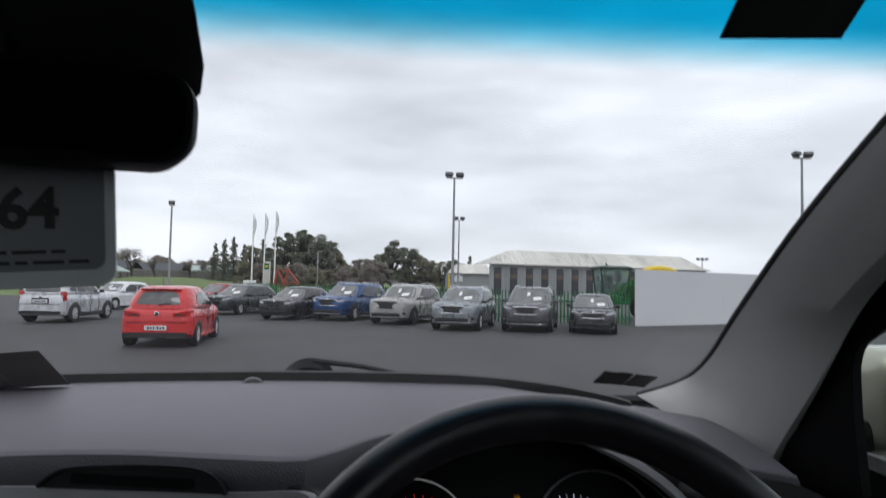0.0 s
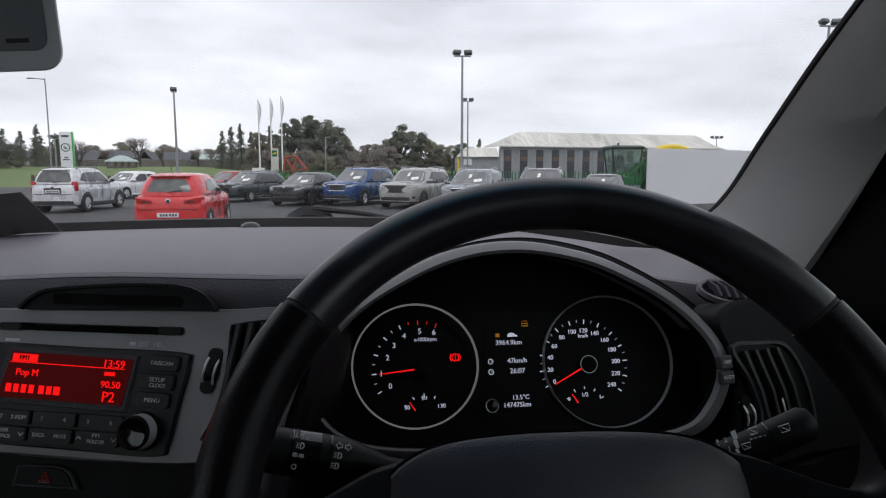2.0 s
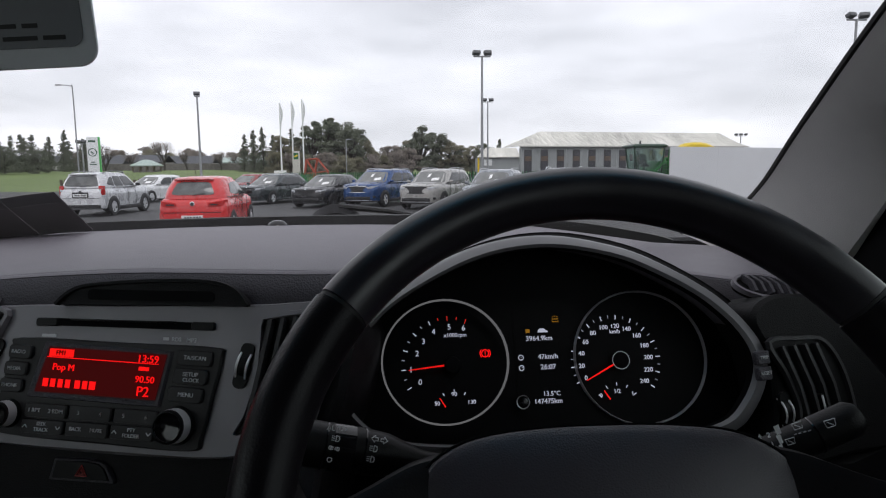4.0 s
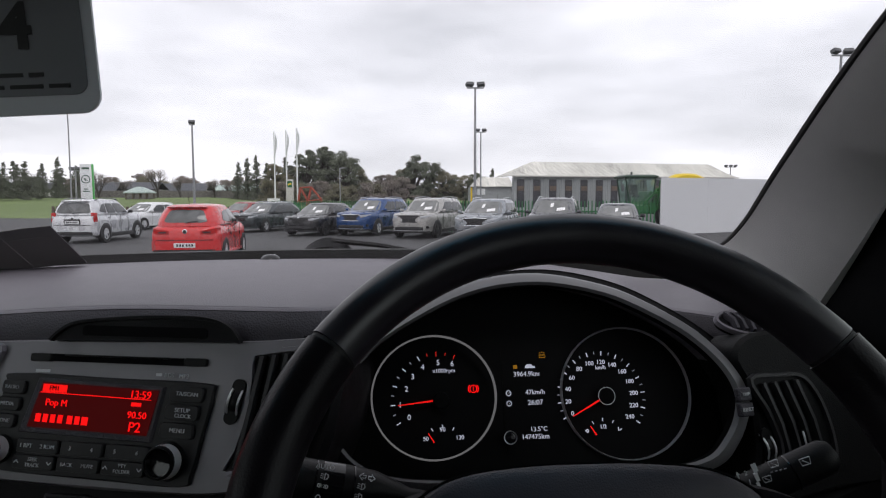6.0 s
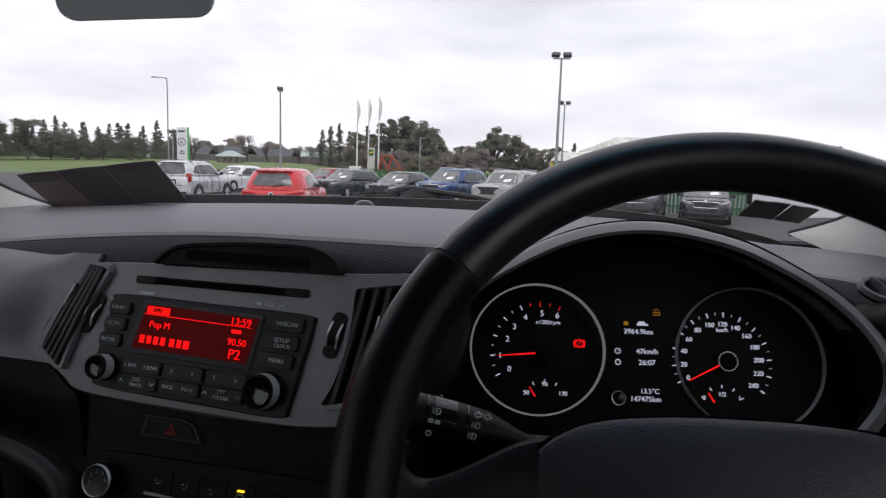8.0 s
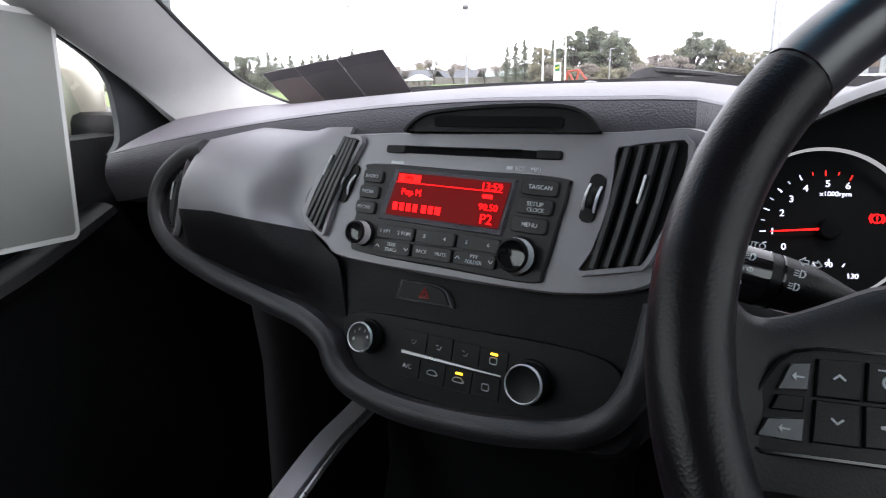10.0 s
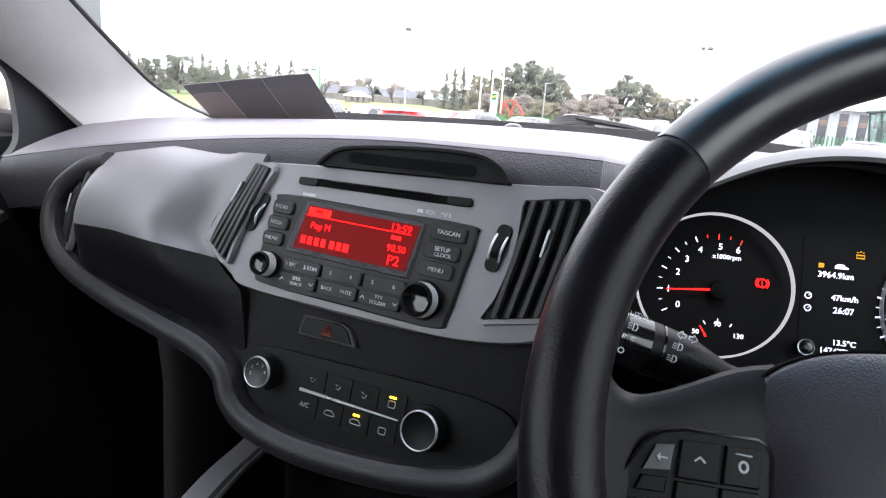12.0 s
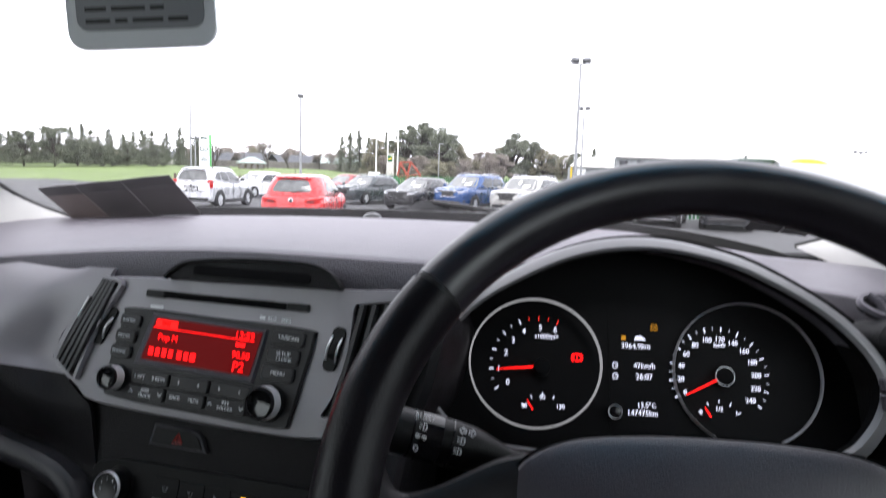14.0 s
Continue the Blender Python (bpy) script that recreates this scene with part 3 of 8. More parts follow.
    for sgn in (-1, 1):
        bm = bmesh.new()
        box(bm, (0.10, 0.17, 0.125), T(xa - 0.30, sgn * (W / 2 + 0.05), belt + 0.07) @ RZ(12 * sgn), 0.04, 3)
        mir_ = part("door_mirror", bm, paint_mat if style not in ("offroad", "mini") else CAR_BLACK, car)
        bm = bmesh.new()
        box(bm, (0.06, 0.14, 0.04), T(xa - 0.28, sgn * (W / 2 - 0.06), belt + 0.02), 0.012)
        part("mirror_foot", bm, CAR_BLACK, mir_)
        for x in (xa - 1.02, xa - 1.95):
            bm = bmesh.new()
            box(bm, (0.19, 0.03, 0.028), T(x, sgn * (W / 2 * 0.985), belt * 0.88), 0.009, 1)
            part("door_handle", bm, paint_mat, car)
        for wx in (fw, rw):
            bm = bmesh.new()
            m = T(wx, sgn * (W / 2 - 0.052), r) @ RX(90)
            ro = r * (1.20 if cladding or tall else 1.10)
            prof = [(r * 0.6, -0.05), (ro, -0.05), (ro, 0.050), (ro - 0.02, 0.060), (r * 0.6, 0.052)]
            loft(bm, [[m @ Vector((p[0] * math.cos(a), p[0] * math.sin(a), p[1] * -sgn)) for p in prof] for a in [math.pi * (-0.12 + 1.24 * i / 20) for i in range(21)]], closed_rows=True, cap=True)
            part("wheel_arch", bm, CAR_BLACK, car)
        bm = bmesh.new()
        box(bm, (fw - rw - 2 * r * 1.1, 0.07, 0.15 if tall else 0.09), T((fw + rw) / 2, sgn * (W / 2 * 0.965), gc + 0.08), 0.025)
        part("sill", bm, CAR_BLACK if cladding or tall else paint_mat, car)
        if rails:
            bm = bmesh.new()
            sweep(bm, curve_through([(xrf - 0.12, sgn * yt * 0.90, H - 0.065), (xrf - 0.30, sgn * yt * 0.93, H + 0.005), ((xrf + xrr) / 2, sgn * yt * 0.94, H + 0.035), (xrr + 0.38, sgn * yt * 0.93, H - 0.005), (xrr + 0.20, sgn * yt * 0.92, H - 0.085)], 5), ring_section(0.022, 0.020, 6), scale=(lambda f: 1.6 if f < 0.22 or f > 0.78 else 1.0) if style == "offroad" else None)
            part("roof_rail", bm, RAIL_GREY if style == "offroad" else SATIN, car)
        # head and tail lamps that follow the corners
        bm = bmesh.new()
        rows = [[(nose_x(y) + (0.022 if i not in (0, 4) else -0.02), sgn * y, hood * zc + dz * (1 if i not in (0, 4) else 1.02)) for i, dz in enumerate((-0.052, -0.035, 0.0, 0.035, 0.05))] for y, zc in ((W * 0.275, 0.785), (W * 0.32, 0.795), (W * 0.37, 0.805), (W * 0.415, 0.82), (W * 0.455, 0.835))]
        loft(bm, rows)
        thicken(bm, 0.03)
        part("headlamp", bm, HEADLAMP, car)
        bm = bmesh.new()
        if style == "offroad":
            box(bm, (0.20, 0.155, 0.36), T(-L / 2 + 0.155, sgn * W * 0.432, belt * 0.90) @ RZ(10 * sgn), 0.03)
            lamp = part("tail_lamp", bm, TAIL_RED, car)
            bm = bmesh.new()
            box(bm, (0.02, 0.075, 0.10), T(-L / 2 + 0.052, sgn * W * 0.425, belt * 0.90) @ RZ(10 * sgn), 0.012)
            part("clear_lens", bm, HEADLAMP, lamp)
        else:
            rows = [[(tail_x(y) - (0.014 if i not in (0, 4) else -0.03), sgn * y, belt * zc + dz * hk) for i, dz in enumerate((-0.10, -0.07, 0.0, 0.06, 0.075))] for y, zc, hk in ((W * 0.22, 0.835, 0.55), (W * 0.30, 0.845, 0.85), (W * 0.38, 0.86, 1.0), (W * 0.44, 0.88, 1.0), (W * 0.475, 0.90, 0.8))]
            loft(bm, rows)
            thicken(bm, 0.03)
            lamp = part("tail_lamp", bm, TAIL_RED, car)
            bm = bmesh.new()
            rows = [[(tail_x(y) - 0.022, sgn * y, belt * 0.84 + dz) for dz in (-0.02, 0.015)] for y in (W * 0.25, W * 0.31, W * 0.36)]
            loft(bm, rows)
            thicken(bm, 0.01)
            part("clear_lens", bm, CAR_BLACK, lamp)
        for x in (-0.13 if style != "mini" else -0.05, rw + 0.40, xa - 0.42):
            bm = bmesh.new()
            sweep(bm, [(x + 0.03 * (1 - f), sgn * W / 2 * (0.975 + 0.012 * math.sin(math.pi * f)), gc + 0.12 + (belt - gc - 0.14) * f) for f in (0, 0.3, 0.6, 1)], ring_section(0.007, 0.009, 5), up=Vector((1, 0, 0)))
            part("door_seam", bm, CAR_BLACK, car)
        bm = bmesh.new()
        sweep(bm, [skin("near" if sgn > 0 else "far", 0.05 + 0.90 * i / 10, 0.055, 0.010) for i in range(11)], ring_section(0.009, 0.011, 6))
        part("window_trim", bm, SATIN if bright and tall else CAR_BLACK, car)
        bm = bmesh.new()
        sweep(bm, [(x, sgn * W / 2 * 0.992, z) for x, z in ((rw - 0.30, belt * 0.80), (-0.4, belt * 0.775), (fw - 0.2, belt * 0.76))], ring_section(0.010, 0.008, 5))
        part("side_crease", bm, paint_mat, car)
        bm = bmesh.new()
        box(bm, (0.10, 0.24, 0.10), T(nose_x(W * 0.40) + 0.01, sgn * W * 0.395, gc + 0.27) @ RZ(-34 * sgn), 0.03)
        part("fog_lamp", bm, CAR_BLACK, car)
    # front: upright framed grille, dark lower intake, number holder and badge
    gh, gw = (0.125, 0.47) if style == "suv" else (0.095, 0.44)
    gout = [(-gw, 0.45 * gh), (-gw * 0.97, 0.85 * gh), (-gw * 0.88, gh), (-gw * 0.45, gh * 1.04), (0.0, gh * 1.06), (gw * 0.45, gh * 1.04), (gw * 0.88, gh), (gw * 0.97, 0.85 * gh), (gw, 0.45 * gh), (gw * 0.86, -gh * 0.75), (gw * 0.78, -gh * 0.97), (gw * 0.4, -gh), (-gw * 0.4, -gh), (-gw * 0.78, -gh * 0.97), (-gw * 0.86, -gh * 0.75)]
    GM = T(L / 2 - 0.012, 0, hood * 0.735) @ RY(86) @ RZ(90)
    bow = lambda u: -0.05 * (u / 0.47) ** 2
    bm = bmesh.new()
    rows = [[GM @ Vector((u * k, v * k, w_ + bow(u * k))) for u, v in gout] for k, w_ in ((1.0, -0.03), (1.0, 0.028), (0.6, 0.030), (0.1, 0.032))]
    loft(bm, rows, closed_rows=True, cap=True)
    grille = part("grille", bm, CAR_BLACK, car)
    bm = bmesh.new()
    sweep(bm, [GM @ Vector((u * 1.03, v * 1.05, 0.028 + bow(u))) for u, v in gout], ring_section(0.015, 0.013, 6), closed=True, up=Vector((1, 0, 0.2)))
    part("grille_frame", bm, CHROME if bright else CAR_BLACK, grille)
    for i in range(9):
        u = gw * 0.80 * (i - 4) / 4
        bm = bmesh.new()
        box(bm, (0.010, gh * 1.6, 0.010), GM @ T(u, 0, 0.031 + bow(u)))
        part("grille_bar", bm, GRILLE_BAR, grille)
    for k, (z, h, wd, mt, nm) in enumerate(((gc + 0.21, 0.15, 0.66, CAR_BLACK, "front_intake"), (gc + 0.075, 0.07, 0.86, CAR_BLACK if cladding or tall else paint_mat, "front_skirt"))):
        bm = bmesh.new()
        sweep(bm, [(nose_x(y) - 0.03 - 0.02 * k, y, z) for y in [W * wd * (i / 10 - 0.5) for i in range(11)]], [(-0.03, -h / 2), (0.03, -h / 2), (0.045, -h * 0.3), (0.045, h * 0.3), (0.03, h / 2), (-0.03, h / 2)])
        part(nm, bm, mt, car)
    bm = bmesh.new()
    sweep(bm, [(nose_x(y) - 0.005, y, gc + 0.115) for y in [W * 0.74 * (i / 8 - 0.5) for i in range(9)]], ring_section(0.016, 0.012, 6))
    part("front_strip", bm, SATIN if tall else CAR_BLACK, car)
    bm = bmesh.new()
    cyl(bm, 0.045, 0.045, 0.018, T(L / 2 - 0.025, 0, hood * 0.735 + gh + 0.05) @ RY(66), 18)
    part("front_badge", bm, SATIN, car)
    bm = bmesh.new()
    sweep(bm, [(nose_x(y) - 0.05, y, hood * 0.872) for y in [W * 0.80 * (i / 10 - 0.5) for i in range(11)]], ring_section(0.008, 0.008, 5))
    part("bonnet_seam", bm, CAR_BLACK, car)
    for sgn in (-1, 1):
        bm = bmesh.new()
        sweep(bm, curve_through([(L / 2 - 0.30, sgn * W * 0.27, hood * 0.955), (fw - 0.05, sgn * W * 0.315, hood * 1.005), (xa + 0.12, sgn * W * 0.37, hood * 1.012)], 4), ring_section(0.022, 0.012, 6))
        part("bonnet_crease", bm, paint_mat, car)
    # rear: bumper, tailgate gap, badge, wiper, lip over the window
    bm = bmesh.new()
    zb_ = 0.50 if not tall else 0.56
    sweep(bm, [(tail_x(y) - 0.012, y, zb_) for y in [W * 0.93 * (i / 12 - 0.5) for i in range(13)]], [(-0.04, -0.14), (0.035, -0.14), (0.05, -0.06), (0.055, 0.06), (0.03, 0.11), (-0.04, 0.11)], up=Vector((0, 0, 1)))
    bump = part("rear_bumper", bm, paint_mat, car)
    bm = bmesh.new()
    sweep(bm, [(tail_x(y) - 0.020, y, zb_ - 0.17) for y in [W * 0.84 * (i / 10 - 0.5) for i in range(11)]], [(-0.04, -0.07), (0.035, -0.07), (0.045, 0.05), (-0.04, 0.06)])
    part("bumper_trim", bm, CAR_BLACK, bump)
    bm = bmesh.new()
    sweep(bm, [(tail_x(y) - 0.012, y, zb_ + 0.125 + 0.03 * (abs(y) / W) ** 2) for y in [W * 0.80 * (i / 10 - 0.5) for i in range(11)]], ring_section(0.010, 0.009, 5))
    part("tailgate_gap", bm, CAR_BLACK, car)
    bm = bmesh.new()
    cyl(bm, 0.062 if style == "mini" else 0.045, 0.06 if style == "mini" else 0.043, 0.03, T(-L / 2 + 0.005, 0, belt * 0.86) @ RY(-86), 20, 0.004)
    bdg = part("rear_badge", bm, CHROME, car)
    bm = bmesh.new()
    cyl(bm, 0.045, 0.045, 0.01, T(-L / 2 - 0.012, 0, belt * 0.86) @ RY(-86), 18)
    part("badge_field", bm, CAR_BLACK, bdg)
    bm = bmesh.new()
    wf = rq[0][1]
    sweep(bm, [skin("rear", 0.50, wf - 0.03, 0.025), skin("rear", 0.40, wf + 0.04, 0.022), skin("rear", 0.28, wf + 0.07, 0.022)], ring_section(0.014, 0.010, 6))
    part("rear_wiper", bm, CAR_BLACK, rear)
    bm = bmesh.new()
    loft(bm, [[skin("rear", g, f, o) for g in (0.08, 0.2, 0.35, 0.5, 0.65, 0.8, 0.92)] for f, o in ((1.03, -0.06), (1.02, 0.07), (0.965, 0.10), (0.93, 0.03))])
    thicken(bm, 0.012)
    part("roof_lip", bm, paint_mat, car)
    bm = bmesh.new()
    sweep(bm, [(xrr + 0.15, 0, H - 0.02), (xrr + 0.02, 0, H + 0.20)], ring_section(0.006, 0.006, 5), up=Vector((0, 1, 0)))
    part("aerial", bm, CAR_BLACK, car)
    if plates:
        zp = 0.50 if not tall else 0.80
        bm = bmesh.new()
        box(bm, (0.03, 0.60, 0.20), T(-L / 2 - 0.012, 0, zp + 0.02), 0.01)
        rec_ = part("plate_recess", bm, paint_mat if not tall else CAR_BLACK, car)
        bm = bmesh.new()
        box(bm, (0.020, 0.52, 0.115), T(-L / 2 - (0.066 if not tall else 0.024), 0, zp), 0.004, 1)
        pl = part("number_plate", bm, PLATE_W, car)
        for i in range(6):
            bm = bmesh.new()
            box(bm, (0.004, 0.042, 0.06), T(-L / 2 - (0.078 if not tall else 0.036), -0.19 + 0.068 * i + (0.02 if i > 2 else 0), zp))
            part("plate_bar", bm, CARD_INK, pl)
    for wx in (fw, rw):
        for sgn in (-1, 1):
            wheel_at(car, wx, sgn * (W / 2 - 0.10), r, 0.215, rim_mat)
    return car


def park(car, x, y, heading):
    """Put a car on the ground; heading is the compass turn of its nose from +y, to the right."""
    car.matrix_basis = Matrix.Translation((x, y, 0)) @ RZ(90 - heading)
    return car


# noses towards the viewer; the last number is the heading
cars = [
    ("parked_estate_car", "dark slate-green estate car parked in the row, pale alloy wheels", "slate", 4.69, 1.83, 1.47, "estate", ALLOY, True, False, -7.1, 33.6, 202),
    ("parked_saloon_car", "black hatchback car with dark alloy wheels parked in the row", "black", 4.6, 1.84, 1.46, "lift", ALLOY_DARK, False, False, -3.8, 30.2, 200),
    ("parked_suv", "bright blue SUV with silver roof rails and chrome-framed grille", "blue", 4.69, 1.88, 1.68, "suv", ALLOY, True, True, -1.33, 30.1, 205),
    ("parked_suv", "warm grey SUV with black-framed grille and dark wheels", "beige", 4.69, 1.88, 1.68, "suv", ALLOY_DARK, True, False, 1.22, 28.1, 205),
    ("parked_suv", "light steel-grey compact SUV with pale alloy wheels", "steel", 4.38, 1.84, 1.64, "suv", ALLOY, True, True, 3.4, 25.1, 201),
    ("parked_suv", "graphite grey SUV with chrome-framed grille beside the green fence", "graphite", 4.69, 1.88, 1.68, "suv", ALLOY, True, True, 6.05, 24.9, 199),
    ("parked_hatchback", "small dark grey hatchback beside the white hoarding", "dark", 4.0, 1.73, 1.46, "mini", ALLOY, False, True, 8.35, 24.2, 199),
]
for nm, lab, pm, L, W, H, st, rim, rl, br, x, y, heading in cars:
    c = build_car(nm, lab, PAINTS[pm], L, W, H, st, rim, rl, plates=False, slip=True, bright=br)
    tagged(c, group="cars in the row")
    park(c, x, y, heading)

c = build_car("parked_hatchback", "bright red five-door hatchback with its tail to the viewer", PAINTS["red"], 4.02, 1.75, 1.54, "mini", ALLOY)
park(c, -5.64, 18.3, -4)
c = build_car("parked_suv", "silver SUV with black bumper trim, roof rails and red tail lamps", PAINTS["silver"], 4.20, 1.70, 1.66, "offroad", ALLOY, True, True)
park(c, -12.15, 26.3, 2)
c = build_car("parked_hatchback", "white hatchback with a dark lower nose beyond the red car", PAINTS["white"], 4.4, 1.8, 1.48, "lift", ALLOY, plates=False, slip=True)
park(c, -14.3, 36.5, 200)
c = build_car("parked_hatchback", "dull red hatchback parked beyond the bright red one", PAINTS["maroon"], 4.2, 1.76, 1.45, "lift", ALLOY, plates=False)
park(c, -10.4, 42.0, 200)


# ---- posts, lamps, signs ----
def by_angle(az, dist):
    a = radians(az)
    return math.sin(a) * dist, math.cos(a) * dist


def pole(bm, x, y, h, r0, r1):
    cyl(bm, r0, r1, h, T(x, y, h / 2), 10)


def floodlight_mast(x, y, h, heads, label):
    ob = thing("floodlight_mast", label, "lamp post", (x, y, 0))
    bm = bmesh.new()
    h += 0.13
    pole(bm, x, y, h, 0.10, 0.06)
    part("mast", bm, GALV, ob)
    bm = bmesh.new()
    box(bm, (0.55 * (heads - 1) + 0.45, 0.08, 0.08), T(x, y, h), 0.01, 1)
    part("crossbar", bm, GALV, ob)
    for i in range(heads):
        bm = bmesh.new()
        box(bm, (0.46, 0.30, 0.20), T(x + (i - (heads - 1) / 2) * 0.66, y - 0.05, h + 0.20) @ RZ(18 * (-1) ** i) @ RX(-24), 0.03)
        part("floodlight", bm, LAMP_DARK, ob)
    return ob


mx, my = by_angle(6.5, 38)
floodlight_mast(mx, my, 8.0, 2, "tall galvanised mast with a pair of floodlights behind the row")
mx, my = by_angle(7.0, 63)
floodlight_mast(mx, my, 7.95, 2, "more distant galvanised mast with two small floodlights")
mx, my = by_angle(27.9, 96)
floodlight_mast(mx, my, 5.6, 3, "short mast with three floodlights beyond the white hoarding")
mx, my = by_angle(35.3, 38)
floodlight_mast(mx, my, 8.6, 2, "galvanised mast with two floodlights over the white hoarding")
mx, my = by_angle(-17.8, 52)
ob = floodlight_mast(mx, my, 7.1, 1, "galvanised mast with a single floodlight beyond the red car")
for az in (-26.4, -26.0):
    mx, my = by_angle(az, 70)
    floodlight_mast(mx, my, 4.2, 2, "short mast with twin floodlights beside the pylon sign")

mx, my = by_angle(-26.75, 62)
ob = thing("street_lamp", "tall grey street lamp with a thin bent arm", "street lamp", (mx, my, 0))
bm = bmesh.new()
sweep(bm, curve_through([(mx, my, 0), (mx, my, 4), (mx, my, 8.4), (mx - 0.15, my, 8.75), (mx - 0.9, my, 8.85)], 4), ring_section(0.055, 0.055, 8), up=Vector((0, 1, 0)), scale=lambda f: 1.3 - 0.8 * f)
part("post", bm, GALV, ob)
bm = bmesh.new()
box(bm, (0.55, 0.16, 0.09), T(mx - 1.1, my, 8.84), 0.03)
part("lamp_head", bm, LAMP_DARK, ob)
for az, d, h in ((-5.6, 95, 6.0), (-0.6, 130, 5.0), (3.3, 140, 4.6), (2.9, 150, 4.4)):
    mx, my = by_angle(az, d)
    ob = thing("street_lamp", "far slim grey street lamp in front of the trees", "street lamp", (mx, my, 0))
    bm = bmesh.new()
    sweep(bm, curve_through([(mx, my, 0), (mx, my, h * 0.9), (mx + 0.1, my, h), (mx + 0.7, my, h + 0.05)], 3), ring_section(0.07, 0.07, 6), up=Vector((0, 1, 0)))
    part("post", bm, GALV, ob)
    bm = bmesh.new()
    box(bm, (0.5, 0.14, 0.09), T(mx + 0.9, my, h + 0.05), 0.02)
    part("lamp_head", bm, LAMP_DARK, ob)

# three flagpoles with limp white flags
for k, (az, top) in enumerate(((-11.2, 9.7), (-10.2, 9.9), (-9.3, 10.2))):
    mx, my = by_angle(az, 80)
    ob = thing("flagpole", "white flagpole with a limp pale flag", "flagpole", (mx, my, 0), "flagpoles")
    bm = bmesh.new()
    pole(bm, mx, my, top, 0.11, 0.06)
    part("pole", bm, SIGN_WHITE, ob)
    bm = bmesh.new()
    rows = []
    for i in range(9):
        f = i / 8
        rows.append([(mx + 0.1 + g * (0.20 + 0.10 * math.sin(5 * f)) * (1 - 0.6 * f), my + 0.10 * math.sin(7 * g + 3 * f), top - 0.1 - f * 2.3 - g * 0.7) for g in (0, 0.25, 0.5, 0.75, 1)])
    loft(bm, rows)
    thicken(bm, 0.02)
    part("flag", bm, SIGN_WHITE, ob)

# notice board at the foot of the flagpoles
mx, my = by_angle(-11.3, 78)
ob = thing("notice_board", "small white picture board at the foot of the flagpoles", "board", (mx, my, 0))
bm = bmesh.new()
box(bm, (1.45, 0.06, 0.95), T(mx, my - 0.3, 1.15), 0.01, 1)
board = part("panel", bm, SIGN_WHITE, ob)
bm = bmesh.new()
box(bm, (1.1, 0.02, 0.45), T(mx + 0.05, my - 0.345, 1.05))
part("picture", bm, SIGN_DARK, board)
for dx in (-0.6, 0.6):
    bm = bmesh.new()
    box(bm, (0.06, 0.06, 1.2), T(mx + dx, my - 0.24, 0.6))
    part("post", bm, WOOD_POST, ob)

# pylon sign
mx, my = by_angle(-25.65, 60)
m = T(mx, my, 0) @ RZ(14)
ob = thing("pylon_sign", "tall white dealer pylon sign with a green edge stripe", "sign", (mx, my, 0))
bm = bmesh.new()
box(bm, (0.92, 0.30, 4.5), m @ T(0, 0, 2.25), 0.03)
part("panel", bm, SIGN_WHITE, ob)
bm = bmesh.new()
box(bm, (0.13, 0.31, 4.5), m @ T(0.46, 0, 2.26), 0.02)
part("stripe", bm, SIGN_GREEN, ob)
bm = bmesh.new()
loft(bm, [[m @ Vector((-0.05 + p * math.cos(a), -0.16, 3.25 + p * math.sin(a))) for p in (0.27, 0.34)] for a in [2 * math.pi * i / 24 for i in range(25)]])
box(bm, (0.34, 0.012, 0.06), m @ T(-0.05, -0.158, 3.25) @ RY(40))
box(bm, (0.24, 0.012, 0.06), m @ T(-0.09, -0.158, 3.17) @ RY(40))
part("round_mark", bm, SIGN_DARK, ob, smooth=False)
for z, w, h in ((4.15, 0.55, 0.16), (2.45, 0.28, 0.09), (2.27, 0.5, 0.09)):
    bm = bmesh.new()
    box(bm, (w, 0.012, h), m @ T(-0.05, -0.157, z))
    part("bar", bm, SIGN_DARK, ob)

# small dealer sign and machines by the flagpoles
mx, my = by_angle(-9.95, 78)
ob = thing("yard_sign", "small green and yellow square machinery dealer sign on a post", "sign", (mx, my, 0))
bm = bmesh.new()
box(bm, (0.85, 0.18, 3.9), T(mx, my, 1.95), 0.02)
part("panel", bm, PALE_WALL, ob)
bm = bmesh.new()
box(bm, (0.55, 0.02, 0.75), T(mx, my - 0.105, 3.30))
part("square_mark", bm, FENCE_GREEN, ob)
bm = bmesh.new()
box(bm, (0.42, 0.012, 0.16), T(mx, my - 0.125, 3.32) @ RY(-20))
part("bar", bm, YELLOW, ob)

mx, my = by_angle(-8.4, 72)
ob = thing("farm_machine", "folded red tubular farm implement behind the parked cars", "farm machine", (mx, my, 0))
for k in range(2):
    bm = bmesh.new()
    y = my + 0.7 * k
    for a, b in (((-1.3, 0.2), (-0.9, 2.8)), ((-0.9, 2.8), (0.3, 2.9)), ((0.3, 2.9), (1.4, 1.5)), ((1.4, 1.5), (1.3, 0.3)), ((-1.3, 1.2), (1.4, 1.5)), ((-0.3, 0.2), (0.3, 2.9)), ((-1.3, 0.4), (1.3, 0.4)), ((-0.9, 2.8), (0.5, 0.4))):
        sweep(bm, [(mx + a[0], y, a[1]), (mx + b[0], y, b[1])], ring_section(0.075, 0.075, 6), up=Vector((0, 1, 0)))
    part("frame", bm, MACHINE_RED, ob)
bm = bmesh.new()
box(bm, (1.2, 1.0, 0.9), T(mx - 1.5, my, 0.7), 0.1)
part("hopper", bm, MACHINE_GREEN, ob)

